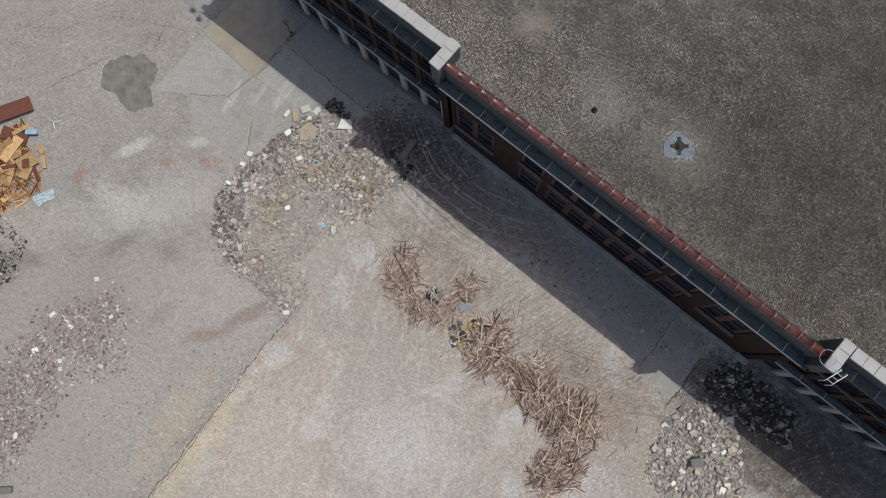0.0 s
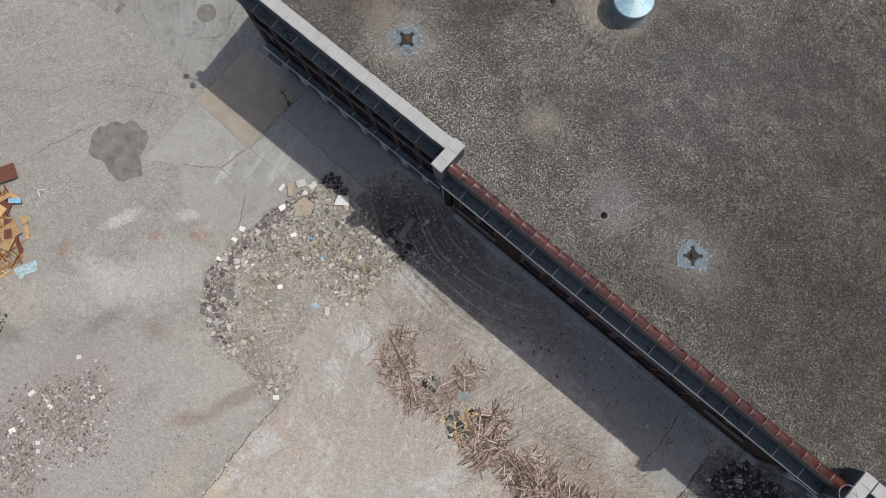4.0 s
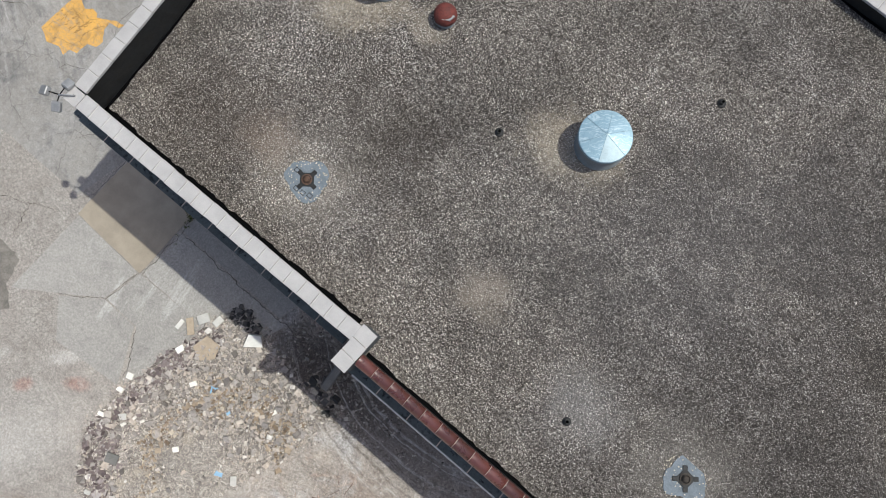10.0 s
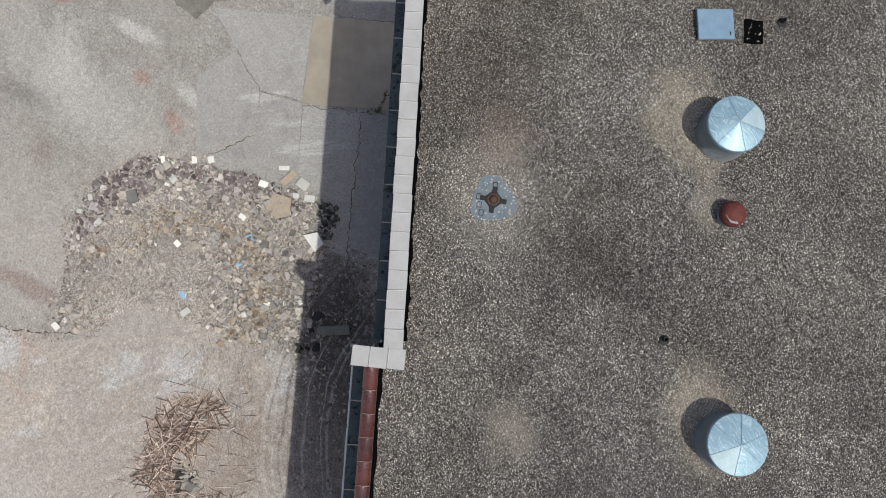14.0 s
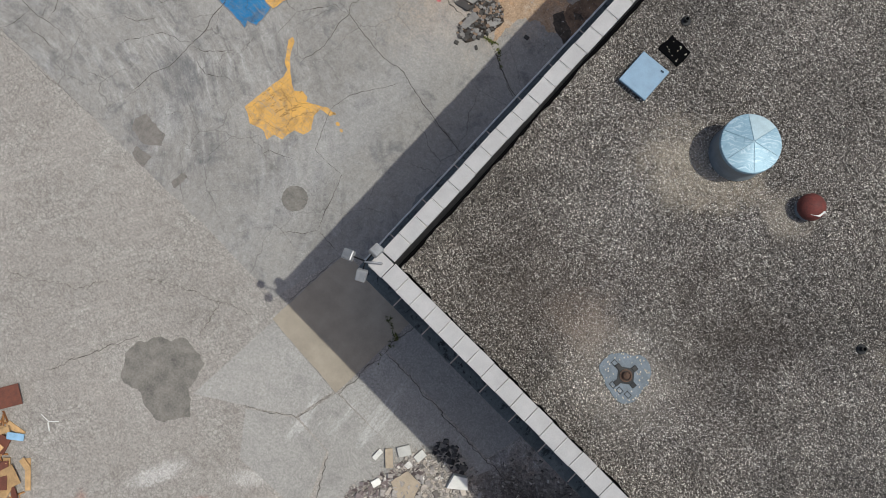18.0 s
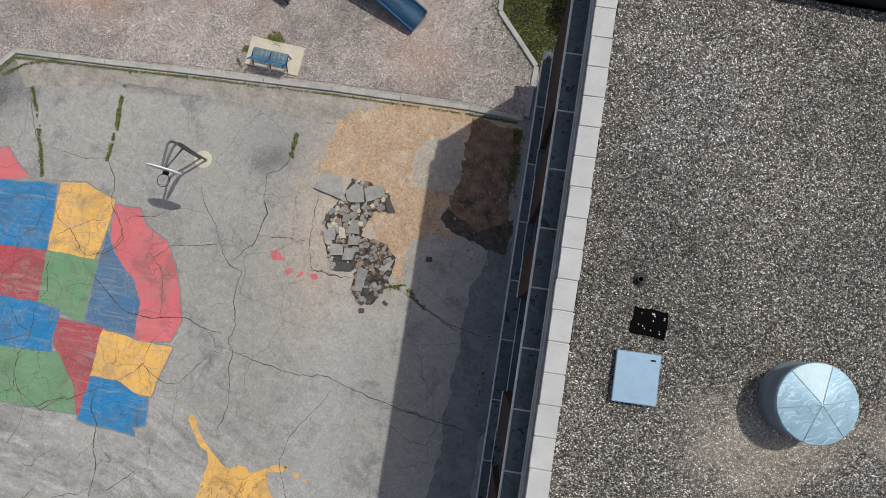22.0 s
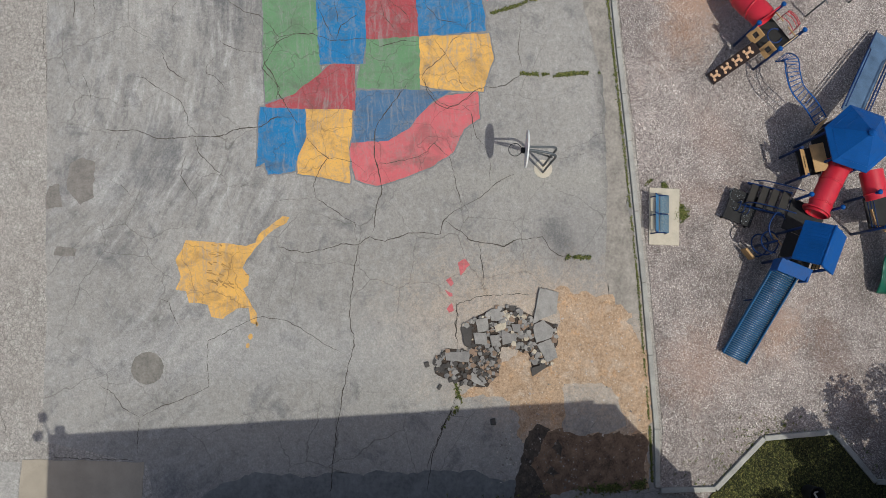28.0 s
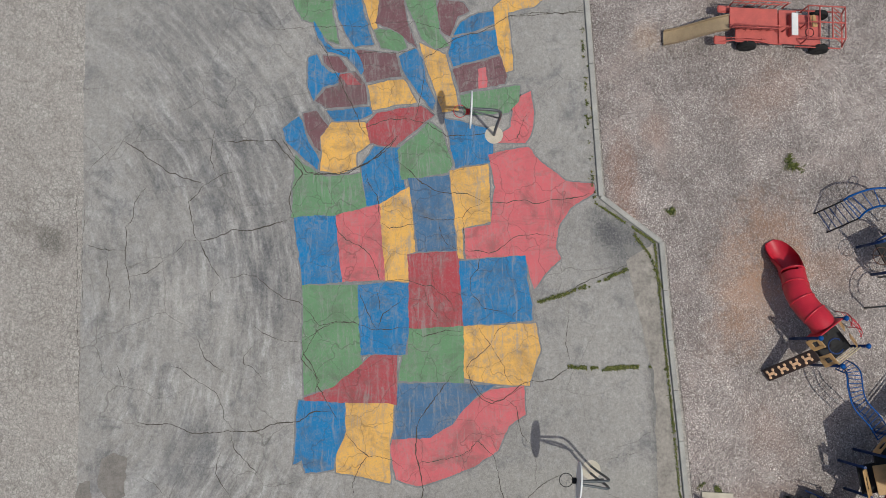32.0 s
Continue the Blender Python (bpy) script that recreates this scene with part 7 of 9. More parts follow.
panel(t4, (-0.62, 0.36), 0.46, 0.62, 90, 1.8, 28)
panel(t4, (-0.62, -0.36), 0.46, 0.62, 90, 1.8, 28)
panel(t4, (0.62, 0.36), 0.44, 0.6, 90, 1.75, -30)
panel(t4, (0.62, -0.36), 0.44, 0.6, 90, 1.75, -30)
part("slide_frame", boxes(((0, 0.64, 1.85), (1.15, 0.05, 1.0)), bevel=0.02), M_REDTUBE, t4, "red slide entry plate")
part("wheel", on(Matrix.Translation((-0.1, -0.1, 1.9)), tube(arc((0, 0), 0.28, 20, 300, 14), 0.03, 8)), M_BLUE, t4)
for zz in (1.55, 1.8, 2.05):
    part("guard_bar", tube([(-0.6, -0.62, zz), (0.6, -0.62, zz)], 0.02, 6), M_CLAMP, t4)
for s in (-0.25, 0.25):
    part("climber_bar", tube(smooth_line([(0.65, s, 2.3), (1.0, s * 1.2, 1.9), (1.35, s * 1.4, 1.1), (1.5, s * 1.5, 0.0)]), 0.02, 6), M_REDTUBE, t4)
for u, zz in ((0.8, 2.1), (1.05, 1.8), (1.22, 1.4), (1.36, 1.0), (1.45, 0.5)):
    part("climber_rung", tube(smooth_line([(u, -0.34, zz), (u + 0.05, 0, zz + 0.04), (u, 0.34, zz)], 4), 0.016, 6), M_REDTUBE, t4)

ts = thing("tube_slide", (-43.0, 32.3, 0), "curving faded red plastic tube slide on gravel", "slide", "playground slides")
hollow_tube(ts, [(-0.05, 0.08, 1.8), (-0.4, -0.14, 1.72), (-0.8, -0.44, 1.5), (-1.35, -0.67, 1.25), (-1.9, -0.68, 0.95), (-2.45, -0.73, 0.7), (-2.9, -0.96, 0.55), (-3.4, -1.24, 0.55)], 0.47, M_REDTUBE, ribs=0.62, label="faded red tube", mouth=0.53)
for x, y, h in ((-1.8, -0.68, 0.6), (-2.75, -0.88, 0.12)):
    part("leg", tube([(x, y, 0), (x, y, h)], 0.05, 8), M_BLUE, ts)

cb = thing("climbing_board", (-41.2, 30.88, 0.0), "dark sloping climbing board with pale tan holds", "climbing board")
way = (Vector((-42.1, 32.2, 1.62)) - Vector((-41.2, 30.88, 0.15))).normalized()
side = Vector((-way.y, way.x, 0)).normalized()
up = side.cross(way) * -1
up = up if up.z > 0 else -up
rot = Matrix((way, side, up)).transposed()
part("board", boxes((tuple(way * 1.05 + Vector((0, 0, 0.15))), (2.15, 0.5, 0.06), rot), bevel=0.015), M_BLACKBOARD, cb)
for i in range(4):
    c = way * (0.25 + 0.5 * i) + Vector((0, 0, 0.15)) + up * 0.05
    bm = boxes((tuple(c), (0.26, 0.1, 0.05), rot))
    for dx, dy in ((-0.12, -0.12), (-0.12, 0.12), (0.12, -0.08), (0.12, 0.12)):
        box(bm, tuple(c + way * dx + side * dy), (0.11, 0.12, 0.06), rot, 0.03)
    part("hold", bm, M_HOLD, cb, "pale tan moulded hold")

br = thing("arched_ladder", (-40.6, 33.4, 0), "blue arched chain ladder linking two platforms", "climber", "arched ladders")
mid = smooth_line([(-1.15, -0.25, 1.4), (-0.9, -0.1, 1.95), (-0.35, -0.1, 2.1), (0.25, 0.15, 1.95), (0.8, 0.75, 1.75), (1.35, 1.2, 1.55)], 4)
lefts, rights = [], []
for i, p in enumerate(mid):
    w = (mid[min(i + 1, len(mid) - 1)] - mid[max(i - 1, 0)])
    s = Vector((-w.y, w.x, 0)).normalized() * 0.27
    lefts.append(p + s)
    rights.append(p - s)
ladder_of(br, lefts, rights, 0.024, 0.015, mat=M_BLUEROOF)
for off in (0.0,):
    low = [p + Vector((0, 0, -0.45)) for p in mid]
    part("under_rail", tube(low, 0.02, 6), M_BLUE, br)
    for a, b in list(zip(mid, low))[::3]:
        part("hanger", tube([a, b], 0.014, 5), M_BLUE, br)

bs = thing("steel_slide", flat_frame(-39.5, 35.7, 149), "straight steel slide with blue side rails", "slide", "playground slides")
for s in (-1, 1):
    part("side_rail", tube([(0, s * 0.45, 1.75), (4.2, s * 0.45, 0.45)], 0.035, 8), M_BLUE, bs)
    part("side_rail", tube([(0, s * 0.45, 2.05), (3.0, s * 0.45, 1.1), (3.2, s * 0.45, 0.8)], 0.028, 8), M_BLUE, bs)
part("bed", boxes(((2.1, 0, 1.0), (4.4, 0.8, 0.03), Matrix.Rotation(radians(17.2), 3, "Y"))), M_SLATEBLUE, bs)
for x in (1.6, 3.6):
    part("leg", tube([(x, 0, 0), (x, 0, 1.55 - x * 0.31)], 0.04, 8), M_BLUE, bs)
for i in range(8):
    part("rung", tube([(0.4 + i * 0.4, -0.45, 1.6 - i * 0.125), (0.4 + i * 0.4, -0.62, 1.6 - i * 0.125)], 0.015, 5), M_BLUE, bs)

# arch climber of the next unit
p5 = thing("play_platform", flat_frame(-46.1, 35.35, 28), "black platform with blue arched ladder and steering wheel", "play platform", "play structures")
deck(p5, -0.6, 0.6, -0.6, 0.6, 1.3)
for x, y in ((-0.6, -0.6), (0.6, -0.6), (0.6, 0.6), (-0.6, 0.6)):
    post(p5, x, y, 2.0, ball=False)
part("guard_loop", tube(smooth_line([(-0.62, -0.6, 1.3), (-0.75, -0.6, 1.9), (-0.7, 0.3, 2.0), (-0.2, 0.66, 1.9), (0.5, 0.66, 1.85)]), 0.035, 8), M_BLUE, p5)
part("wheel", on(Matrix.Translation((-0.1, -0.75, 1.6)), tube(arc((0, 0), 0.33, 0, 360, 20), 0.018, 6)), M_RUST, p5, "rusty steering wheel")
for a in (0, 60, 120):
    part("spoke", tube([(-0.1 - 0.33 * math.cos(radians(a)), -0.75 - 0.33 * math.sin(radians(a)), 1.6), (-0.1 + 0.33 * math.cos(radians(a)), -0.75 + 0.33 * math.sin(radians(a)), 1.6)], 0.014, 6), M_RUST, p5)
al = thing("arched_ladder", (-47.5, 34.2, 0), "blue arched overhead ladder with black end ladder", "climber", "arched ladders")
inner = smooth_line([(0.2, -0.15, 1.15), (-0.05, 0.0, 1.45), (-0.2, 0.35, 1.75), (-0.15, 0.85, 1.9), (0.2, 1.35, 1.85), (0.55, 1.7, 1.6)], 4)
outer = smooth_line([(-0.47, -0.72, 1.15), (-0.6, -0.6, 1.45), (-0.85, 0.1, 1.75), (-0.8, 1.0, 1.9), (-0.35, 1.85, 1.85), (0.2, 2.2, 1.6)], 4)
ladder_of(al, outer, inner, 0.04, 0.018, 2, mat=M_BLUEROOF)
part("side_bar", tube([(-0.47, -0.72, 1.15), (-0.1, -1.35, 0.05)], 0.03, 8), M_BLACKDECK, al)
part("side_bar", tube([(0.2, -0.15, 1.15), (0.62, -0.85, 0.05)], 0.03, 8), M_BLACKDECK, al)
for i in range(5):
    u = 0.12 + i * 0.19
    a, b = Vector((-0.47, -0.72, 1.15)).lerp(Vector((-0.1, -1.35, 0.05)), u), Vector((0.2, -0.15, 1.15)).lerp(Vector((0.62, -0.85, 0.05)), u)
    part("rung", tube([a, b], 0.018, 6), M_BLUE, al)
part("handle_loop", tube(smooth_line([(-0.85, 0.5, 1.8), (-1.05, 0.9, 2.1), (-0.9, 1.1, 2.1), (-0.55, 0.75, 1.85)]), 0.022, 6), M_BLACKDECK, al)
oc = thing("orbit_climber", (-44.3, 35.7, 0), "dark ring climber with cross bars beside the tower", "climber")
for r in (0.95, 0.62):
    part("ring", tube(arc((0, 0), r, 100, 300, 22, 1.7), 0.025, 6), M_GREYPIPE, oc)
for k in range(10):
    a = radians(110 + k * 20)
    part("rung", tube([(0.62 * math.cos(a), 0.62 * math.sin(a), 1.7), (0.95 * math.cos(a), 0.95 * math.sin(a), 1.7)], 0.016, 5), M_GREYPIPE, oc)
for a in (110, 200, 290):
    part("post", tube([(0.95 * math.cos(radians(a)), 0.95 * math.sin(radians(a)), 0), (0.95 * math.cos(radians(a)), 0.95 * math.sin(radians(a)), 1.7)], 0.035, 8), M_GREYPIPE, oc)

# climbing fire truck
M_DULLTAN = plain("dull_tan_plastic", rgb(150, 130, 102), 0.6, vary=0.15)
tr = thing("toy_fire_truck", (-54.95, 31.0, 0), "faded red steel play truck with rails and tan slide", "play truck")
part("floor", boxes(((0.05, 0.2, 0.62), (1.25, 3.4, 0.06)), bevel=0.015), M_TRUCK, tr)
part("bed", boxes(((-0.18, -0.9, 0.95), (0.85, 1.9, 0.05)), bevel=0.015), M_TRUCK, tr, "red raised bed")
part("cab_floor", boxes(((0.0, 0.55, 0.7), (1.4, 0.7, 0.05)), bevel=0.015), M_TRUCK, tr)
part("seat", boxes(((-0.02, 0.72, 1.0), (0.92, 0.26, 0.07)), bevel=0.02), M_WHITE, tr, "pale painted seat")
part("seat_back", boxes(((-0.02, 0.6, 0.8), (0.9, 0.06, 0.4)), bevel=0.02), M_TRUCK, tr)
part("fender", boxes(((0.62, -2.1, 0.6), (0.34, 0.5, 0.12)), bevel=0.05), M_TRUCK, tr)
part("fender", boxes(((-0.62, -2.0, 0.7), (0.3, 0.5, 0.12)), bevel=0.05), M_TRUCK, tr)
for x, y in ((0.72, -0.95), (0.72, 1.95), (-0.7, -0.95), (-0.7, 1.95)):
    w = part("wheel", on(Matrix.Translation((x, y, 0.36)) @ Matrix.Rotation(radians(90), 4, "Y"), lathe(((0.1, -0.09), (0.34, -0.1), (0.38, -0.05), (0.38, 0.05), (0.34, 0.1), (0.1, 0.09)), 22)), M_RUBBER, tr, "black wheel")
    part("hub", on(Matrix.Translation((x, y, 0.36)) @ Matrix.Rotation(radians(90), 4, "Y"), lathe(((0.02, -0.11), (0.13, -0.11), (0.13, 0.11), (0.02, 0.11)), 12)), M_BLACKDECK, w)
for x in (-0.66, 0.3):
    part("rail", tube([(x, -1.85, 0.95), (x, -1.85, 1.5), (x, 0.25, 1.5), (x, 0.25, 0.95)], 0.028, 8), M_TRUCK, tr)
    part("rail", tube([(x, -1.85, 1.25), (x, 0.25, 1.25)], 0.022, 8), M_TRUCK, tr)
    for i in range(7):
        part("stanchion", tube([(x, -1.6 + i * 0.3, 0.95), (x, -1.6 + i * 0.3 + 0.14, 1.5)], 0.016, 6), M_TRUCK, tr)
part("rail", tube(smooth_line([(0.72, -2.2, 0.6), (0.72, -1.6, 0.9), (0.72, -0.8, 0.98), (0.72, -0.2, 0.75), (0.72, 0.3, 0.7)]), 0.028, 8), M_TRUCK, tr)
part("rail", tube(smooth_line([(0.55, -1.9, 0.65), (0.55, -1.2, 0.8), (0.55, -0.3, 0.7)]), 0.024, 8), M_TRUCK, tr)
for i in range(5):
    part("rung", tube([(0.55, -1.7 + i * 0.3, 0.75), (0.72, -1.7 + i * 0.3, 0.85)], 0.016, 6), M_TRUCK, tr)
for x in (-0.65, 0.0, 0.65):
    part("cab_hoop", tube([(x, 1.1, 0.65), (x, 1.1, 1.35), (x, 2.55, 1.35), (x, 2.75, 0.65)], 0.03, 8), M_TRUCK, tr)
for y in (1.1, 1.55, 2.05, 2.55):
    part("cab_bar", tube([(-0.65, y, 1.35), (0.65, y, 1.35)], 0.026, 8), M_TRUCK, tr)
for i in range(8):
    part("grille_bar", tube([(-0.6 + i * 0.17, 2.15, 1.3), (-0.6 + i * 0.17, 2.72, 0.75)], 0.018, 6), M_TRUCK, tr)
part("bumper", tube([(-0.7, 2.75, 0.65), (0.7, 2.75, 0.65)], 0.035, 8), M_TRUCK, tr)
part("side_bar", tube([(0.75, 0.9, 0.62), (0.75, 2.7, 0.62)], 0.03, 8), M_TRUCK, tr)
part("side_bar", tube([(-0.75, 0.9, 0.62), (-0.75, 2.7, 0.62)], 0.03, 8), M_TRUCK, tr)
part("dash", boxes(((-0.2, 1.5, 0.95), (0.5, 0.22, 0.06), turn_z(12)), bevel=0.03), M_TAN, tr)
part("steering_wheel", on(Matrix.Translation((0.3, 1.3, 1.0)), tube(arc((0, 0), 0.17, 0, 360, 16), 0.016, 6)), M_RUBBER, tr)
bm = bmesh.new()
sec = [(-0.3, 0.16), (-0.27, 0.16), (-0.26, 0.02), (0.26, 0.02), (0.27, 0.16), (0.3, 0.16), (0.3, -0.03), (-0.3, -0.03)]
rws = []
for i in range(15):
    u = i / 14
    zc = 0.98 - 0.8 * (u * u * (3 - 2 * u))
    rws.append([bm.verts.new((0.05 + 0.45 * u + x, -1.9 - 2.35 * u, zc + h)) for x, h in sec])
for a, b in zip(rws, rws[1:]):
    for k in range(8):
        bm.faces.new((a[k], b[k], b[(k + 1) % 8], a[(k + 1) % 8]))
bm.faces.new(rws[0])
bm.faces.new(rws[-1][::-1])
part("slide", bm, M_DULLTAN, tr, "tan plastic slide")

# ---- basketball hoops ----
def hoop(x, y, face, rim_mat, single, label):
    h = thing("basketball_hoop", flat_frame(x, y, face), label, "basketball hoop", "basketball hoops")
    part("footing", lathe(((0.36, 0.0), (0.36, 0.022), (0.05, 0.026)), 22), M_PADC, h, "round concrete footing")
    for s in ((0.0,) if single else (-0.12, 0.14)):
        part("pole", tube(smooth_line([(0.0, s, 0), (0.0, s, 1.5), (-0.02, s, 2.9), (0.12, s, 3.32), (0.45, s * 0.7, 3.42), (1.05, s * 0.4, 3.42)]), 0.055 if single else 0.045, 10), M_GREYPIPE, h)
    if not single:
        part("brace", tube([(0.0, 0.0, 2.2), (0.95, 0.0, 3.1)], 0.035, 8), M_GREYPIPE, h)
    else:
        part("brace", tube([(0.0, 0.0, 2.4), (0.95, 0.0, 3.1)], 0.035, 8), M_GREYPIPE, h)
    fan = [(0.68 * math.cos(radians(a)), 3.28 + 0.62 * math.sin(radians(a)) * (1 if math.sin(radians(a)) > 0 else 0.65)) for a in range(0, 360, 15)]
    bm = bmesh.new()
    f0 = [bm.verts.new((1.10, u, v)) for u, v in fan]
    f1 = [bm.verts.new((1.05, u, v)) for u, v in fan]
    bm.faces.new(f0)
    bm.faces.new(f1[::-1])
    for i in range(len(fan)):
        bm.faces.new((f0[i], f1[i], f1[(i + 1) % len(fan)], f0[(i + 1) % len(fan)]))
    bmesh.ops.recalc_face_normals(bm, faces=bm.faces[:])
    part("backboard", bm, M_WHITE, h, "white fan-shaped steel backboard")
    part("bracket", boxes(((1.18, 0, 3.04), (0.14, 0.2, 0.14)), bevel=0.02), rim_mat, h)
    part("rim", tube(arc((1.46, 0), 0.23, 0, 360, 24, 3.05), 0.013, 6), rim_mat, h)
    for k in range(8):
        a = 2 * math.pi * k / 8
        part("net_strand", tube([(1.46 + 0.23 * math.cos(a), 0.23 * math.sin(a), 3.04), (1.46 + 0.14 * math.cos(a + 0.5), 0.14 * math.sin(a + 0.5), 2.8), (1.46 + 0.12 * math.cos(a), 0.12 * math.sin(a), 2.62)], 0.006, 4), M_GREYPIPE, h)


hoop(-37.38, 24.25, -92, M_BLACKDECK, False, "grey double-pole basketball hoop with white backboard on court")
M_RIMRED = plain("red_rim_paint", rgb(190, 44, 40), 0.5)
hoop(-50.2, 20.1, -90, M_RIMRED, True, "grey single-pole basketball hoop with red rim")

# ---- bench, bin ----
pad = thing("concrete_pad", (-35.62, 29.04, 0.03), "pale rectangular concrete pad under the bench", "concrete pad")
part("slab", boxes(((0, 0, 0.02), (2.25, 1.2, 0.08), turn_z(-0.5)), bevel=0.015), M_PADC, pad)
M_BENCH = plain("blue_coated_mesh", rgb(36, 96, 132), 0.5, vary=0.2)
M_SEATM = plain("grey_blue_coated_mesh", rgb(74, 106, 124), 0.5, vary=0.2)
bn = thing("park_bench", (-35.65, 28.68, 0.09), "blue coated mesh bench on a concrete pad", "bench")
for x in (-0.38, 0.38):
    for i in range(9):
        part("seat_slat", boxes(((x, 0.06 + i * 0.042, 0.45), (0.70, 0.03, 0.02))), M_SEATM, bn)
    for i in range(8):
        part("backrest_slat", boxes(((x, -0.03 - i * 0.026, 0.52 + i * 0.045), (0.70, 0.022, 0.036))), M_BENCH, bn)
for x in (-0.72, 0.0, 0.72):
    part("leg", tube([(x, 0.38, 0), (x, 0.36, 0.44), (x, 0.0, 0.46), (x, -0.24, 0.88)], 0.025, 8), M_BLUE, bn)
    part("leg", tube([(x, -0.18, 0), (x, 0.02, 0.45)], 0.025, 8), M_BLUE, bn)
bin_ = thing("litter_bin", (-25.2, 34.55, 0.09), "black round litter bin with white rubbish on grass", "litter bin")
part("drum", lathe(((0.24, 0.0), (0.27, 0.05), (0.30, 0.78), (0.32, 0.8), (0.27, 0.8), (0.24, 0.1)), 22, smooth=True), M_RUBBER, bin_)
part("rubbish", boxes(((0.05, 0.02, 0.6), (0.22, 0.06, 0.08), turn_z(30)), ((-0.08, 0.05, 0.58), (0.16, 0.05, 0.06), turn_z(110)), bevel=0.015), M_WHITE, bin_, "white rubbish")

# ---- demolition debris ----
def toned(name, stops, rough=0.9, scale=7.0, islands=False):
    """A broken surface whose tone differs from piece to piece."""
    s = Shade(name, rough, spec=0.25)
    pick = s.node("ShaderNodeNewGeometry").outputs["Random Per Island"] if islands else s.node("ShaderNodeObjectInfo").outputs["Random"]
    c = s.ramp(pick, *stops)
    c = s.times(c, s.span(s.noise(scale, 4, 0.7), 0.3, 0.7, 0.78, 1.15))
    s.bump(s.noise(scale * 5, 3, 0.7), 0.01, 0.5)
    return s.done(c)


GREYS = ((0.0, rgb(112, 105, 100)), (0.25, rgb(150, 143, 137)), (0.6, rgb(174, 166, 159)), (0.9, rgb(190, 177, 164)), (1.0, rgb(220, 215, 208)))
PINKS = ((0.0, rgb(108, 94, 90)), (0.4, rgb(142, 128, 123)), (0.8, rgb(162, 150, 146)), (1.0, rgb(214, 210, 206)))
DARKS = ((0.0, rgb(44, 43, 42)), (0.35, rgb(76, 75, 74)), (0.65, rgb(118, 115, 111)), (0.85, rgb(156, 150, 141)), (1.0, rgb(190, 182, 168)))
WOODS = ((0.0, rgb(88, 72, 64)), (0.3, rgb(142, 121, 109)), (0.65, rgb(182, 159, 145)), (1.0, rgb(224, 206, 194)))
M_CHUNK, M_CHUNKS = toned("rubble_piece", GREYS), toned("rubble_mix", GREYS, islands=True)
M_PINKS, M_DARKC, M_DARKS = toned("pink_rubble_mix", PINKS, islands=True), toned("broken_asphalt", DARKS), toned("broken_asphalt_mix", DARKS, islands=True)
M_STICK, M_STICKS = toned("dry_stick", WOODS), toned("dry_stick_mix", WOODS, islands=True)
M_SOIL = plain("dark_crumbly_soil", rgb(70, 60, 53), 0.95, vary=0.45, scale=3, fine=12, bump=0.03)
# Debris toned for the shaded wall foot, darker than GREYS.
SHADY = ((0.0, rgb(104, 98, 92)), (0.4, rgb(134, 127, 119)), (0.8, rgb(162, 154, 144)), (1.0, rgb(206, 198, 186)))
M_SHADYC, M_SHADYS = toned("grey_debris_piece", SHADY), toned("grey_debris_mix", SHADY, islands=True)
M_TILE = plain("pale_broken_tile", rgb(218, 214, 206), 0.7, vary=0.12, objects=True)
M_BLUEBIT = plain("pale_blue_scrap", rgb(140, 178, 206), 0.6)
M_TANBOARD = plain("tan_board", rgb(186, 150, 106), 0.8, vary=0.25, scale=4, objects=True)
M_DULLBOARD = plain("dusty_tan_board", rgb(176, 160, 140), 0.9, vary=0.15, scale=4)
M_REDBOARD = plain("dark_red_brown_board", rgb(108, 64, 50), 0.7, vary=0.25, scale=4)


def chunk_mesh(name, seed, flat=0.6, cuts=0.18):
    """A broken lump: a cube with its corners pushed about."""
    r = random.Random(seed)
    bm = bmesh.new()
    bmesh.ops.create_cube(bm, size=1)
    for v in bm.verts:
        v.co = Vector((v.co.x * (1 + r.uniform(-cuts, cuts) * 2), v.co.y * (1 + r.uniform(-cuts, cuts) * 2), v.co.z * flat * (1 + r.uniform(-cuts, cuts))))
    me = bpy.data.meshes.new(name)
    bm.to_mesh(me)
    bm.free()
    return me


def slab_mesh(name, seed, n=7, thick=0.14):
    """A flat broken plate with an uneven outline."""
    r = random.Random(seed)
    pts = [(0.5 * (0.7 + 0.5 * r.random()) * math.cos(2 * math.pi * (i + 0.4 * r.random()) / n), 0.5 * (0.7 + 0.5 * r.random()) * math.sin(2 * math.pi * (i + 0.4 * r.random()) / n)) for i in range(n)]
    bm = prism(pts, -thick, thick)
    me = bpy.data.meshes.new(name)
    bm.to_mesh(me)
    bm.free()
    return me


def inside(p, poly):
    c = False
    for (x0, y0), (x1, y1) in zip(poly, poly[1:] + poly[:1]):
        if (y0 > p[1]) != (y1 > p[1]) and p[0] < (x1 - x0) * (p[1] - y0) / (y1 - y0) + x0:
            c = not c
    return c


def edge_way(p, poly):
    """Distance of a point to the outline."""
    best = 9.0
    for (x0, y0), (x1, y1) in zip(poly, poly[1:] + poly[:1]):
        dx, dy = x1 - x0, y1 - y0
        t = max(0, min(1, ((p[0] - x0) * dx + (p[1] - y0) * dy) / (dx * dx + dy * dy)))
        best = min(best, math.hypot(p[0] - x0 - t * dx, p[1] - y0 - t * dy))
    return best


def spots(poly, n, rnd, keep=None):
    xs, ys = [p[0] for p in poly], [p[1] for p in poly]
    out = []
    while len(out) < n:
        p = (rnd.uniform(min(xs), max(xs)), rnd.uniform(min(ys), max(ys)))
        if inside(p, poly) and (keep is None or rnd.random() < keep(p)):
            out.append(p)
    return out


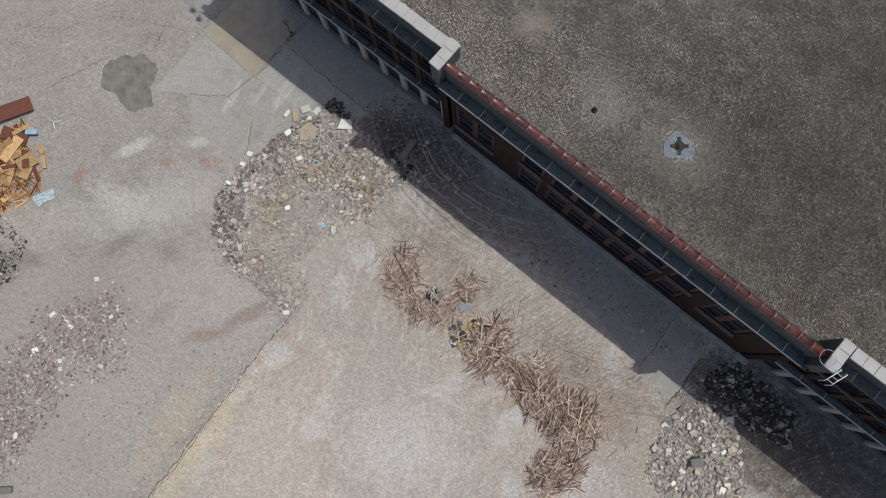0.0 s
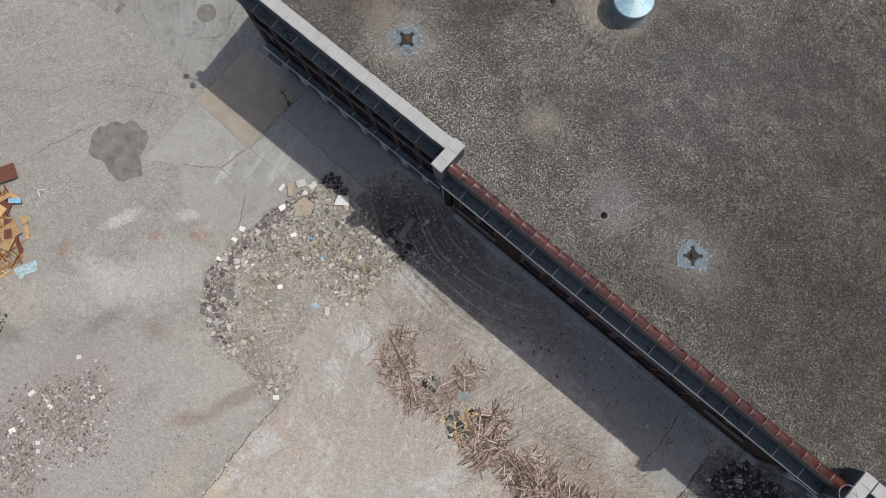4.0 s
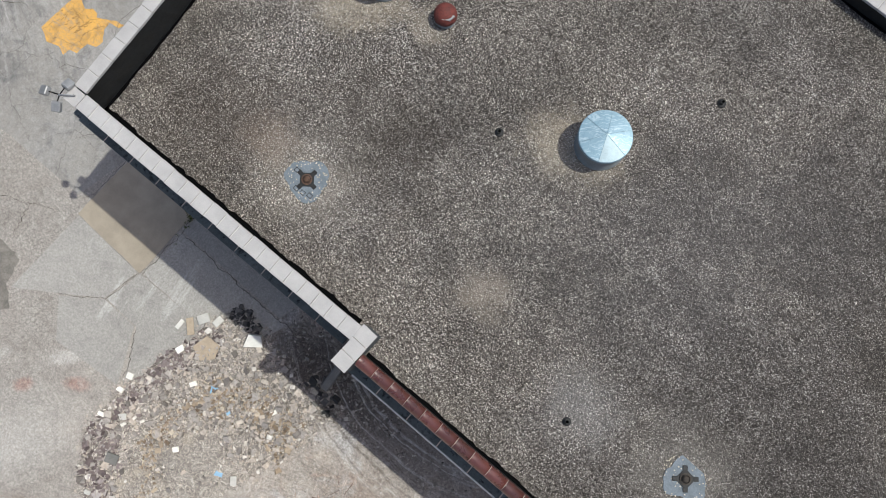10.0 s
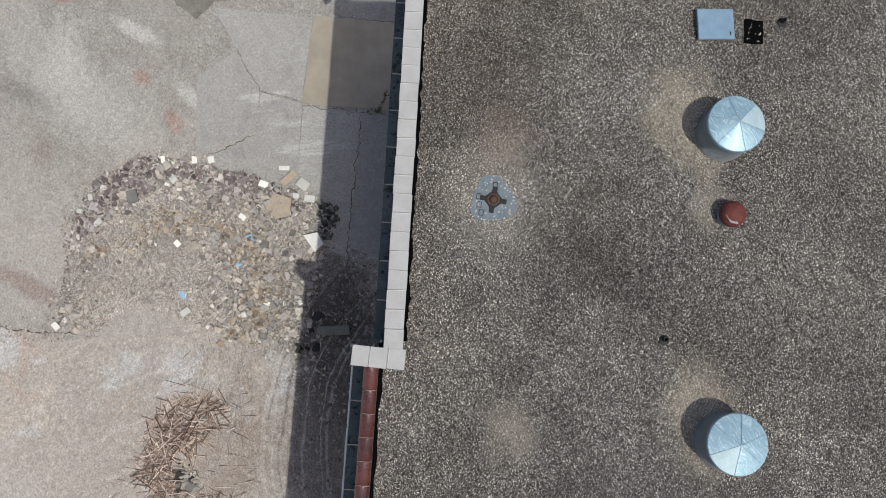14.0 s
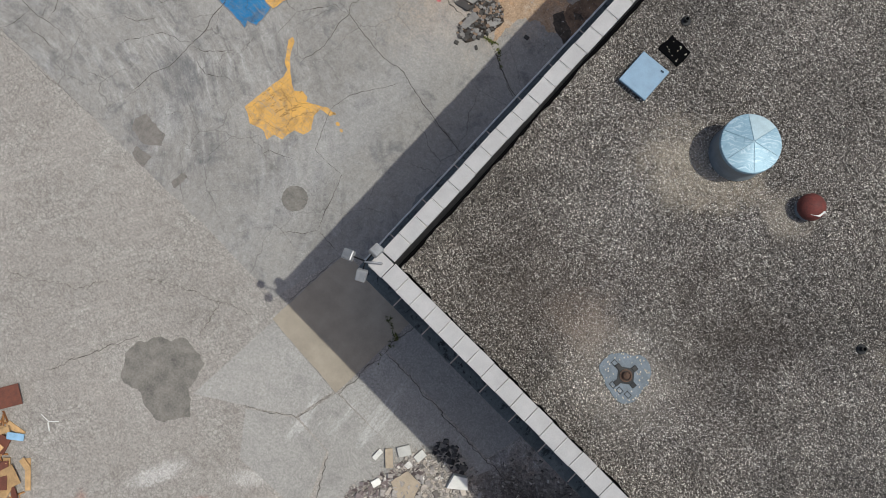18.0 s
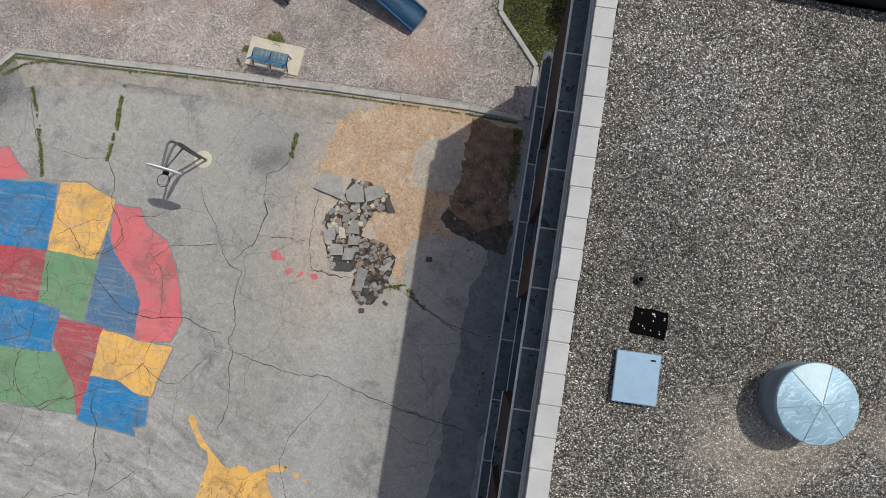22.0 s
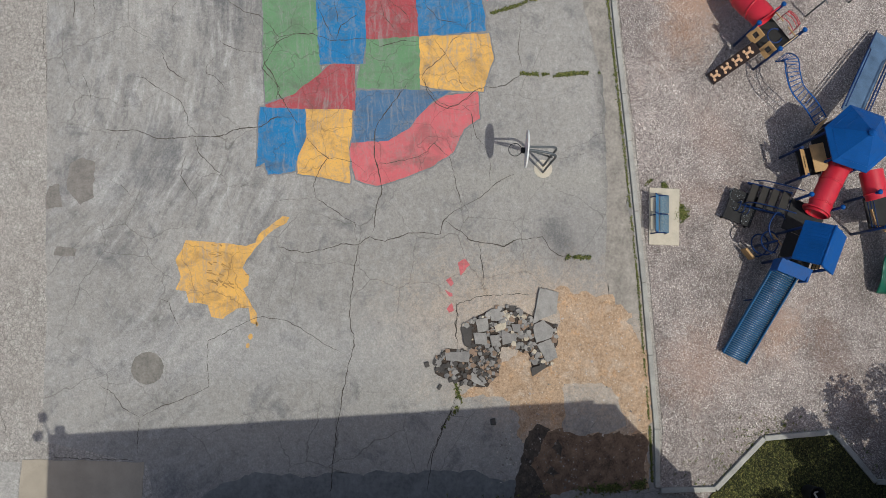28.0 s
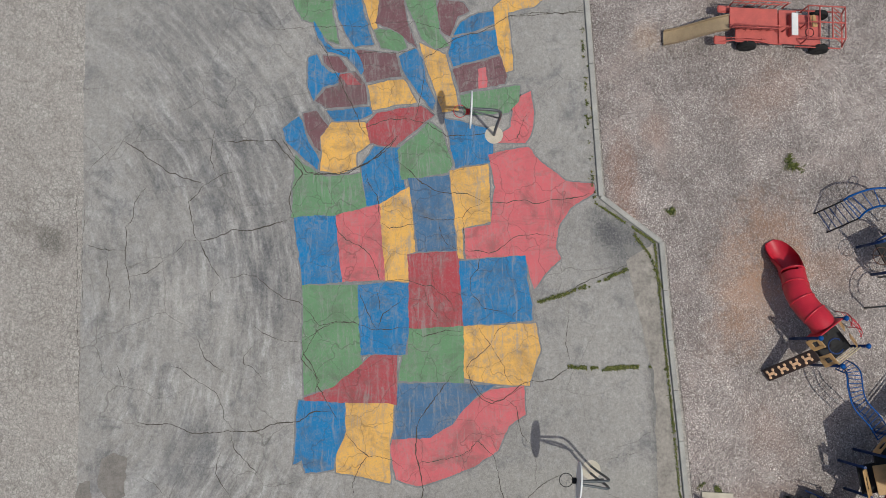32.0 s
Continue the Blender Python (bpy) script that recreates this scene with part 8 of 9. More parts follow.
def rest_mesh(name, items, material, parent, meshes):
    """Many small pieces joined in one mesh."""
    vs, fs = [], []
    for m, k in items:
        src = meshes[k % len(meshes)]
        base = len(vs)
        vs += [tuple(m @ v.co) for v in src.vertices]
        fs += [[base + i for i in f.vertices] for f in src.polygons]
    me = bpy.data.meshes.new(name)
    me.from_pydata(vs, [], fs)
    me.materials.append(material)
    ob = new(name, me)
    if parent:
        ob.parent = parent
    return tagged(ob, kind="stuff")


def spin(rnd, tilt=0.5):
    return Euler((rnd.gauss(0, tilt), rnd.gauss(0, tilt), rnd.uniform(0, 6.28))).to_matrix().to_4x4()


def heap(name, label, poly, n_parts, n_rest, size, tall, material, mix, seed, piece="chunk", flat=0.6, keep=None, small=0.55, bed=None, plates=3):
    rnd = random.Random(seed)
    c = (sum(p[0] for p in poly) / len(poly), sum(p[1] for p in poly) / len(poly))
    local = [(x - c[0], y - c[1]) for x, y in poly]
    h = thing(name, (c[0], c[1], 0), label, name.replace("_", " "))
    meshes = [chunk_mesh(piece, seed * 31 + i, flat) for i in range(10 - plates)] + [slab_mesh(piece, seed * 37 + i) for i in range(plates)]
    for me in meshes:
        me.materials.append(material)

    def height(p):
        return tall * min(1, edge_way(p, local) / 1.4) * (0.6 + 0.6 * noise.noise((p[0] * 0.9 + seed, p[1] * 0.9, 0)))

    wrap = (lambda p: keep((p[0] + c[0], p[1] + c[1]))) if keep else None
    if bed:
        part("rubble_bed", mound(local, lambda p: max(0.0, height(p)) * 0.85, 0.35), bed, h, "crushed fines under the rubble")
    for i, p in enumerate(spots(local, n_parts, rnd, wrap)):
        s = rnd.uniform(size[0] + 0.35 * (size[1] - size[0]), size[1])
        ob = new(piece, meshes[i % len(meshes)])
        ob.parent = h
        ob.matrix_basis = Matrix.Translation((p[0], p[1], 0.01 + max(0, height(p)) + s * flat * 0.3)) @ spin(rnd, 0.3) @ Matrix.Diagonal((s, s * rnd.uniform(0.5, 1), s * rnd.uniform(0.5, 0.9), 1))
    items = []
    for i, p in enumerate(spots(local, n_rest, rnd, wrap)):
        s = size[0] * 0.6 + (size[1] * small - size[0] * 0.6) * rnd.random() ** 1.6
        items.append((Matrix.Translation((p[0], p[1], 0.008 + max(0, height(p)) + s * 0.15)) @ spin(rnd, 0.4) @ Matrix.Diagonal((s * 1.15, s * rnd.uniform(0.3, 1), s * rnd.uniform(0.5, 0.9), 1)), i))
    if items:
        rest_mesh("small_rubble", items, mix, h, meshes)
    return h


def mound(poly, height, step):
    """A low uneven heap over an outline."""
    xs, ys = [p[0] for p in poly], [p[1] for p in poly]
    bm = bmesh.new()
    grid = {}
    nx, ny = int((max(xs) - min(xs)) / step) + 1, int((max(ys) - min(ys)) / step) + 1
    for i in range(nx + 1):
        for j in range(ny + 1):
            p = (min(xs) + i * step, min(ys) + j * step)
            if inside(p, poly):
                grid[i, j] = bm.verts.new((p[0], p[1], 0.014 + height(p)))
    for (i, j), v in list(grid.items()):
        q = [grid.get(k) for k in ((i, j), (i + 1, j), (i + 1, j + 1), (i, j + 1))]
        if all(q):
            bm.faces.new(q).smooth = True
    return bm


M_FINES = make_pebbles("crushed_fines", 20.0, ((0.0, rgb(146, 137, 128)), (0.5, rgb(182, 173, 163)), (1.0, rgb(214, 205, 194))), (), 0.015, rgb(190, 176, 156), None, 0.1)
RING = [(-16.9, 5.9), (-17.4, 3.0), (-18.2, -0.2), (-17.9, -2.7), (-16.3, -4.8), (-13.6, -5.4), (-9.9, -5.2), (-9.1, -3.4), (-10.8, -1.6), (-10.0, 2.0), (-9.2, 4.6), (-10.4, 6.6), (-12.0, 6.2), (-14.2, 6.9)]
def ring_share(p, seed, core):
    """Rubble lies thickest in a horseshoe and thins out to its outline."""
    d = edge_way(p, RING) * (1 if inside(p, RING) else -1)
    open_middle = min(1, max(core, (math.hypot((p[0] + 12.0) * 0.75, p[1] + 1.4) - 2.0) / 2.2))
    return open_middle * min(1, max(0.03, (d + 0.3 + 1.1 * noise.noise((p[0] * 0.8, p[1] * 0.8, seed))) / 0.9))


part("rubble_bed", mound(RING, lambda p: 0.13 * min(1, edge_way(p, RING) / 1.6) * (0.7 + 0.5 * noise.noise((p[0] * 0.9, p[1] * 0.9, 2))), 0.3), M_FINES, dust, "pale crushed fines under the rubble")
heap("rubble_heap", "sprawling heap of broken masonry rubble with pale pieces", RING, 300, 3200, (0.06, 0.36), 0.18, M_CHUNK, M_CHUNKS, 3, keep=lambda p: ring_share(p, 7, 0.05), small=0.55)
heap("rubble_scatter", "fine crushed masonry between the larger rubble", [(x * 1.06 + 0.8, y * 1.06) for x, y in RING], 100, 6500, (0.045, 0.15), 0.13, M_CHUNK, M_CHUNKS, 4, small=1.0, keep=lambda p: ring_share(p, 8, 0.14))
PLUMS = ((0.0, rgb(88, 78, 77)), (0.4, rgb(122, 110, 108)), (0.8, rgb(144, 133, 130)), (1.0, rgb(196, 190, 186)))
BROWNS = ((0.0, rgb(112, 96, 80)), (0.4, rgb(152, 135, 116)), (0.8, rgb(178, 162, 142)), (1.0, rgb(206, 194, 176)))
M_PLUMC, M_PLUMS = toned("plum_rubble_piece", PLUMS), toned("plum_rubble_mix", PLUMS, islands=True)
M_BROWNC, M_BROWNS = toned("brown_rubble_piece", BROWNS), toned("brown_rubble_mix", BROWNS, islands=True)
ARC = [(-18.3, -2.1), (-17.3, -3.5), (-16.2, -4.7), (-14.7, -5.3), (-13.4, -4.5), (-14.3, -3.0), (-15.6, -1.9), (-16.2, 0.2), (-16.2, 2.0), (-15.4, 3.6), (-15.2, 5.2), (-16.7, 5.7), (-17.7, 2.9), (-18.0, 0.3), (-17.8, -1.0)]
CREST = [(-16.0, -0.6), (-15.6, 2.9), (-14.4, 5.0), (-12.0, 5.5), (-9.7, 5.3), (-9.5, 2.4), (-11.9, 2.7), (-13.9, 1.5), (-14.0, -0.6), (-13.0, -2.4), (-12.2, -4.2), (-13.6, -4.3), (-14.3, -2.8)]
heap("rubble_heap", "plum grey broken plates along the edge of the rubble", ARC, 120, 1700, (0.06, 0.38), 0.22, M_PLUMC, M_PLUMS, 31, small=0.55, plates=6, flat=0.4, keep=lambda p: min(1, max(0.1, edge_way(p, ARC) / 0.4 + 0.9 * noise.noise((p[0] * 1.1, p[1] * 1.1, 6)))))
heap("rubble_heap", "brown broken brick over the crest of the rubble", CREST, 120, 2000, (0.05, 0.28), 0.22, M_BROWNC, M_BROWNS, 32, small=0.6, keep=lambda p: min(1, max(0.08, edge_way(p, CREST) / 0.5 + 0.9 * noise.noise((p[0] * 1.1, p[1] * 1.1, 8)))))
heap("rubble_heap", "grey heap of broken concrete rubble beside the wall", [(11.7, 5.3), (12.8, 7.6), (15.0, 7.6), (17.9, 5.0), (19.5, 2.0), (15.5, 1.0), (12.7, 2.0)], 220, 2600, (0.07, 0.38), 0.3, M_CHUNK, M_CHUNKS, 5, bed=M_FINES)
# Shaded end of the heap, its shade deepened by these dark tones.
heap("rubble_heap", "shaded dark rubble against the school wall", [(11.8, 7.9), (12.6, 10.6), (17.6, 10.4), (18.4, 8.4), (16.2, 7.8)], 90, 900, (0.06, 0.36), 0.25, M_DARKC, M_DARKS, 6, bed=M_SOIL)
PINKISH = [(-21.5, -14.5), (-19.3, -10.4), (-17.0, -10.4), (-14.5, -14.0), (-16.0, -18.0), (-15.5, -24.0), (-18.5, -27.0), (-22.5, -22.0)]
heap("rubble_scatter", "scattered pinkish broken masonry over the yard", PINKISH, 200, 7500, (0.05, 0.22), 0.05, M_CHUNK, M_PINKS, 7, small=0.7, keep=lambda p: min(1, max(0.06, edge_way(p, PINKISH) / 1.3)) * max(0.12, min(1, 0.75 + 1.1 * noise.noise((p[0] * 0.45, p[1] * 0.45, 3)))))
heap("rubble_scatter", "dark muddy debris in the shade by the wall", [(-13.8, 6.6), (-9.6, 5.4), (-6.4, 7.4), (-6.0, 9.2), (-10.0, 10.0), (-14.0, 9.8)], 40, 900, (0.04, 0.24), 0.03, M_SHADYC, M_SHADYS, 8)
heap("rubble_scatter", "dark broken lumps at the edge of the rubble", [(-16.6, 6.1), (-16.4, 7.0), (-15.0, 7.0), (-14.7, 6.5), (-15.6, 6.2)], 30, 160, (0.08, 0.3), 0.1, M_DARKC, M_DARKS, 20)
heap("rubble_scatter", "brown and grey lumps beside the wall", [(-11.6, 6.0), (-11.2, 7.2), (-9.4, 7.0), (-9.2, 6.0), (-10.2, 5.6)], 30, 220, (0.06, 0.34), 0.08, M_DARKC, M_SHADYS, 21)
heap("rubble_scatter", "loose rubble pieces along the wall foot", [(-9.0, 6.2), (-8.8, 9.6), (11.4, 10.3), (11.4, 8.2), (4.0, 7.0)], 60, 1300, (0.03, 0.2), 0.03, M_SHADYC, M_SHADYS, 9)
heap("rubble_scatter", "small stone chips over the dusty ground", [(-17.0, -9.0), (-9.0, -8.0), (-9.0, -22.0), (-15.0, -24.0)], 60, 2200, (0.04, 0.16), 0.01, M_CHUNK, M_PINKS, 10)
heap("rubble_scatter", "small chips and dust over the scraped ground", [(-8.0, -20.0), (-8.5, 0.0), (-6.0, 7.0), (12.0, 8.0), (20.0, 4.0), (16.0, -10.0), (0.0, -20.0)], 60, 3600, (0.03, 0.12), 0.0, M_CHUNK, M_CHUNKS, 11, keep=lambda p: 0.15 + max(0, noise.noise((p[0] * 0.35, p[1] * 0.35, 4))))
def lone(name, label, mat, x, y, size, deg, z=None, category="", tilt=(0, 0)):
    t = thing(name, (x, y, 0), label, category or name.replace("_", " "))
    part("piece", boxes(((0, 0, (z if z is not None else 0.12) + size[2] / 2), size, turn_z(deg) @ Euler((radians(tilt[0]), radians(tilt[1]), 0)).to_matrix()), bevel=min(size) * 0.15), mat, t)
    return t


# paving broken up where it stood, over dark soil
SOIL = [(-31.14, 21.13), (-31.33, 21.53), (-31.80, 22.24), (-32.00, 23.05), (-31.57, 23.87), (-31.41, 24.32), (-31.24, 24.87), (-29.82, 24.80), (-29.31, 24.00), (-30.15, 23.80), (-30.38, 22.72), (-29.41, 22.65), (-28.87, 22.22), (-28.85, 21.32), (-29.26, 20.24), (-29.87, 20.14), (-30.19, 20.48), (-30.22, 21.47)]
broken = thing("asphalt_heap", (-30.5, 23.2, 0), "broken up grey paving plates over dark soil", "broken paving")
part("soil", prism(ragged([(x + 30.5, y - 23.2) for x, y in SOIL], 0.12, 0.12, 2.6), 0, 0.03), M_SOIL, broken, "dark crumbly soil between the plates")
PLATES = {n: plain(n + "_paving_plate", c, 0.9, vary=0.22, scale=3.0, fine=16, bump=0.01) for n, c in (("pale", rgb(146, 142, 137)), ("grey", rgb(134, 130, 126)), ("cream", rgb(188, 176, 156)), ("black", rgb(76, 72, 69)), ("brown", rgb(138, 116, 98)))}


def plate(kind, pts, z, rnd, amp=0.03, tip=0.1):
    cx, cy = sum(p[0] for p in pts) / len(pts), sum(p[1] for p in pts) / len(pts)
    bm = prism(ragged([((x - cx) * 0.95, (y - cy) * 0.95) for x, y in pts], 0.12, amp, 5.0), -0.03, 0.03)
    bm.transform(Matrix.Translation((cx + 30.5, cy - 23.2, z)) @ Euler((rnd.gauss(0, tip), rnd.gauss(0, tip), rnd.gauss(0, tip))).to_matrix().to_4x4())
    part("asphalt_slab", bm, PLATES[kind], broken)


rnd = random.Random(77)
BIG = (("pale", [(-32.74, 24.17), (-32.54, 24.94), (-31.69, 24.86), (-31.50, 24.32), (-31.26, 23.88)]), ("pale", [(-31.21, 23.88), (-31.45, 24.32), (-31.11, 24.78), (-30.79, 24.70), (-30.51, 24.07)]), ("pale", [(-30.51, 24.07), (-30.75, 24.70), (-30.00, 24.93), (-29.81, 24.48)]),
       ("grey", [(-31.09, 22.75), (-30.75, 23.34), (-30.53, 23.26), (-30.47, 22.72)]), ("cream", [(-31.18, 22.43), (-31.37, 22.88), (-31.05, 22.89), (-30.91, 22.49)]), ("grey", [(-30.11, 20.53), (-30.18, 21.56), (-29.73, 21.53), (-29.80, 20.59)]),
       ("pale", [(-29.38, 21.58), (-28.87, 22.22), (-28.95, 21.72), (-29.12, 21.50)]), ("pale", [(-31.42, 21.71), (-31.48, 22.20), (-30.95, 22.21), (-30.89, 21.77)]), ("black", [(-31.10, 21.13), (-31.20, 21.58), (-30.35, 21.56), (-30.35, 21.29)]),
       ("black", [(-29.62, 23.86), (-29.77, 24.44), (-29.59, 24.49), (-29.28, 23.91)]), ("pale", [(-31.80, 22.24), (-31.85, 22.60), (-31.36, 22.84), (-31.35, 22.30)]), ("black", [(-31.95, 22.96), (-31.96, 23.28), (-31.75, 23.23), (-31.77, 23.01)]),
       ("grey", [(-31.28, 23.11), (-31.25, 23.47), (-30.89, 23.43), (-30.97, 23.16)]), ("pale", [(-30.89, 21.63), (-30.90, 22.17), (-30.41, 22.18), (-30.45, 21.69)]), ("grey", [(-30.82, 22.26), (-30.83, 22.67), (-30.38, 22.63), (-30.37, 22.32)]))
for kind, pts in BIG:
    plate(kind, pts, 0.06 + rnd.uniform(0, 0.04), rnd)
for x, y in spots(SOIL, 780, rnd):
    if any(inside((x, y), pts) for _k, pts in BIG):
        continue
    n, r, a0 = rnd.randint(4, 6), rnd.uniform(0.03, 0.15), rnd.uniform(0, 6)
    low_end = y < 22.6 and x > -30.6
    kind = rnd.choice(("black", "black", "grey", "brown")) if low_end else rnd.choice(("pale", "pale", "grey", "grey", "brown", "brown", "cream", "black"))
    plate(kind, [(x + r * rnd.uniform(0.7, 1.15) * math.cos(a0 + 6.2832 * q / n), y + r * rnd.uniform(0.7, 1.15) * math.sin(a0 + 6.2832 * q / n)) for q in range(n)], 0.04 + rnd.uniform(0, 0.07), rnd, 0.02, 0.2)
lone("asphalt_lump", "single dark lump of asphalt on concrete", PLATES["black"], -29.62, 19.88, (0.2, 0.18, 0.1), 20, 0.0, "asphalt lump")
lone("asphalt_lump", "single dark lump of asphalt on concrete", PLATES["black"], -28.78, 20.39, (0.12, 0.22, 0.1), 60, 0.0, "asphalt lump")
lone("asphalt_lump", "single dark lump of asphalt in the shade", PLATES["black"], -27.52, 22.47, (0.24, 0.18, 0.1), 10, 0.0, "asphalt lump")
heap("rubble_scatter", "dark crumbs of asphalt at the wall foot", [(-27.4, 22.6), (-25.2, 22.4), (-25.0, 26.0), (-26.8, 25.4)], 20, 420, (0.03, 0.12), 0.0, M_SHADYC, M_SHADYS, 13, flat=0.25)
heap("rubble_scatter", "pebbles and crumbs over the sandy dirt", [(-32.4, 25.0), (-31.5, 28.0), (-25.4, 28.4), (-25.2, 24.8), (-28.4, 23.4)], 40, 1900, (0.025, 0.09), 0.0, M_CHUNK, M_CHUNKS, 14)

heap("rubble_scatter", "dark gravelly debris at the yard edge", [(-27.8, -12.3), (-25.0, -12.4), (-23.9, -14.6), (-25.2, -17.6), (-28.4, -17.2)], 50, 900, (0.05, 0.24), 0.06, M_DARKC, M_DARKS, 18,
     keep=lambda p: max(0.05, min(1, 0.55 + 1.4 * noise.noise((p[0] * 0.7, p[1] * 0.7, 5)))))


JOINT = [(-9.9, -4.4), (-8.9, -4.4), (-8.2, -12.0), (-7.9, -20.0), (-9.6, -20.0), (-9.9, -12.0)]
heap("rubble_scatter", "crumbs and grit along the open slab joint", JOINT, 30, 2600, (0.03, 0.14), 0.03, M_CHUNK, M_CHUNKS, 19, keep=lambda p: max(0.03, 1.1 - 1.4 * abs(p[0] + 9.05 - 0.035 * (p[1] + 12))) * (0.6 + 0.8 * noise.noise((p[0], p[1] * 0.5, 6))))


def drag_ridges(label, rows, seed, n):
    """Low curved ridges of dust left by a grab; rows give start, end and the way the marks run."""
    rnd = random.Random(seed)
    vs, fs = [], []
    for _ in range(n):
        (x0, y0), (x1, y1), a0, a1 = rnd.choice(rows)
        u = rnd.random()
        x, y, a = x0 + (x1 - x0) * u + rnd.gauss(0, 0.25), y0 + (y1 - y0) * u + rnd.gauss(0, 0.25), radians(a0 + (a1 - a0) * u + rnd.gauss(0, 5))
        ln, w, h, bend = rnd.uniform(0.5, 1.5), rnd.uniform(0.025, 0.06), rnd.uniform(0.02, 0.045), rnd.gauss(0, 0.25)
        for i in range(7):
            t = i / 6
            b = a + bend * (t - 0.5)
            px, py, k = x + (t - 0.5) * ln * math.cos(b), y + (t - 0.5) * ln * math.sin(b), math.sin(math.pi * (0.08 + 0.84 * t))
            q = len(vs)
            vs += [(px - math.sin(b) * w * k, py + math.cos(b) * w * k, 0.006), (px, py, 0.012 + h * k * rnd.uniform(0.6, 1)), (px + math.sin(b) * w * k, py - math.cos(b) * w * k, 0.006)]
            if i:
                fs += [(q - 3, q, q + 1, q - 2), (q - 2, q + 1, q + 2, q - 1)]
    me = bpy.data.meshes.new("drag_mark")
    me.from_pydata(vs, [], fs)
    me.materials.append(M_DUST)
    return tagged(new("drag_mark", me), label, "drag marks", kind="stuff")


RAKES = (((2.2, 3.7), (9.4, 3.6), 5, 36), ((2.6, 4.4), (10.4, 4.5), 6, 40), ((4.2, 5.0), (9.8, 5.3), 14, 42))
RAKES2 = (((-9.2, 1.9), (-7.2, 1.6), 20, 10), ((-9.3, 2.8), (-6.2, 3.2), 20, 5), ((-8.8, 3.7), (-5.6, 3.6), 22, 0))
drag_ridges("raked drag marks in dust beside the sticks", RAKES, 51, 170)
drag_ridges("fine drag marks in dust beside the rubble", RAKES2, 52, 130)

# single pieces that stand out
rnd = random.Random(21)


for x, y, a, b, d in ((-17.94, 4.32, 0.5, 0.22, 95), (-17.25, 5.3, 0.6, 0.45, 60), (-16.61, 5.67, 0.5, 0.34, 88), (-17.08, 3.46, 0.42, 0.3, 75), (-18.0, 0.88, 0.34, 0.3, 20), (-17.91, 0.1, 0.35, 0.24, 10), (-16.9, -0.76, 0.42, 0.3, 45),
                      (-10.8, 0.71, 0.46, 0.3, 130), (-11.55, 4.31, 0.34, 0.2, 70), (-13.89, -0.11, 0.3, 0.26, 50), (-15.65, -4.41, 0.3, 0.2, 20), (-14.51, -3.88, 0.4, 0.28, 130), (-14.95, -4.78, 0.28, 0.2, 80), (-15.42, 2.69, 0.36, 0.24, 60), (-17.77, -1.35, 0.34, 0.2, 15), (-9.6, -5.0, 0.36, 0.26, 45)):
    lone("broken_tile", "pale broken tile lying on the rubble", M_TILE, x, y, (a, b, 0.1), d, 0.1, "tile", (rnd.uniform(-12, 12), rnd.uniform(-12, 12)))
for x, y, a, b, d in ((-20.6, -14.6, 0.42, 0.24, 80), (-19.2, -14.4, 0.3, 0.24, 10), (-18.3, -16.4, 0.42, 0.24, 40), (-17.9, -16.7, 0.22, 0.24, 40), (-19.9, -16.9, 0.4, 0.3, 60), (-17.7, -12.3, 0.26, 0.2, 70), (-20.0, -11.2, 0.26, 0.24, 50), (-16.1, -14.9, 0.3, 0.24, 20), (-21.6, -18.6, 0.4, 0.2, 75), (-17.2, -21.4, 0.36, 0.22, 120)):
    lone("broken_tile", "pale broken tile on the pinkish rubble", M_TILE, x, y, (a, b, 0.06), d, 0.05, "tile", (rnd.uniform(-8, 8), rnd.uniform(-8, 8)))
wedge = thing("concrete_lump", (-14.65, 6.12, 0.05), "pale triangular lump of broken concrete", "concrete lump")
bm = prism([(-0.42, -0.3), (0.5, -0.1), (0.3, 0.42), (-0.3, 0.36)], 0.0, 0.3)
bm.transform(Euler((0.2, 0.15, 0.5)).to_matrix().to_4x4())
part("piece", bm, M_TILE, wedge)
lone("board_scrap", "tan board scrap on the rubble", M_DULLBOARD, -17.48, 4.59, (0.85, 0.34, 0.05), 140, 0.14, "board", (8, 4))
sheet = thing("board_scrap", (-16.06, 4.34, 0.18), "flat tan sheet on the rubble heap", "board")
part("piece", prism(ragged([(-0.6, -0.35), (0.1, -0.6), (0.6, -0.1), (0.35, 0.55), (-0.45, 0.5)], 0.12, 0.06, 4), 0, 0.04), M_DULLBOARD, sheet)
for x, y, w, d in ((-14.34, 3.23, 0.62, 35), (-11.54, 0.46, 0.4, 20), (-13.17, 2.84, 0.26, 70)):
    scrap = thing("scrap_sheet", (x, y, 0.17), "pale blue torn scrap on the rubble", "scrap")
    bm = prism(ragged([(-w / 2, -w * 0.3), (w / 2, -w * 0.22), (w * 0.42, w * 0.3), (-w * 0.1, w * 0.2), (-w * 0.45, w * 0.34)], 0.08, 0.03, 6), 0, 0.015)
    bm.transform(Euler((0.12, 0.1, radians(d))).to_matrix().to_4x4())
    part("piece", bm, M_BLUEBIT, scrap)
lone("concrete_block", "flat grey slab piece among the rubble", M_WALL, -15.88, -2.49, (0.6, 0.5, 0.14), 20, 0.1, "concrete block", (8, 6))
lone("concrete_block", "long grey concrete kerb block in the shade", M_WALL, -10.6, 7.5, (1.5, 0.42, 0.35), 97, 0.02, "concrete block", (0, 4))
lone("concrete_block", "grey concrete block lying in debris", M_WALL, -15.4, -24.1, (0.9, 0.42, 0.3), 45, 0.02, "concrete block")
lone("concrete_block", "grey hollow block in the rubble", M_WALL, 14.6, 4.3, (0.7, 0.5, 0.3), 50, 0.3, "concrete block", (6, 5))
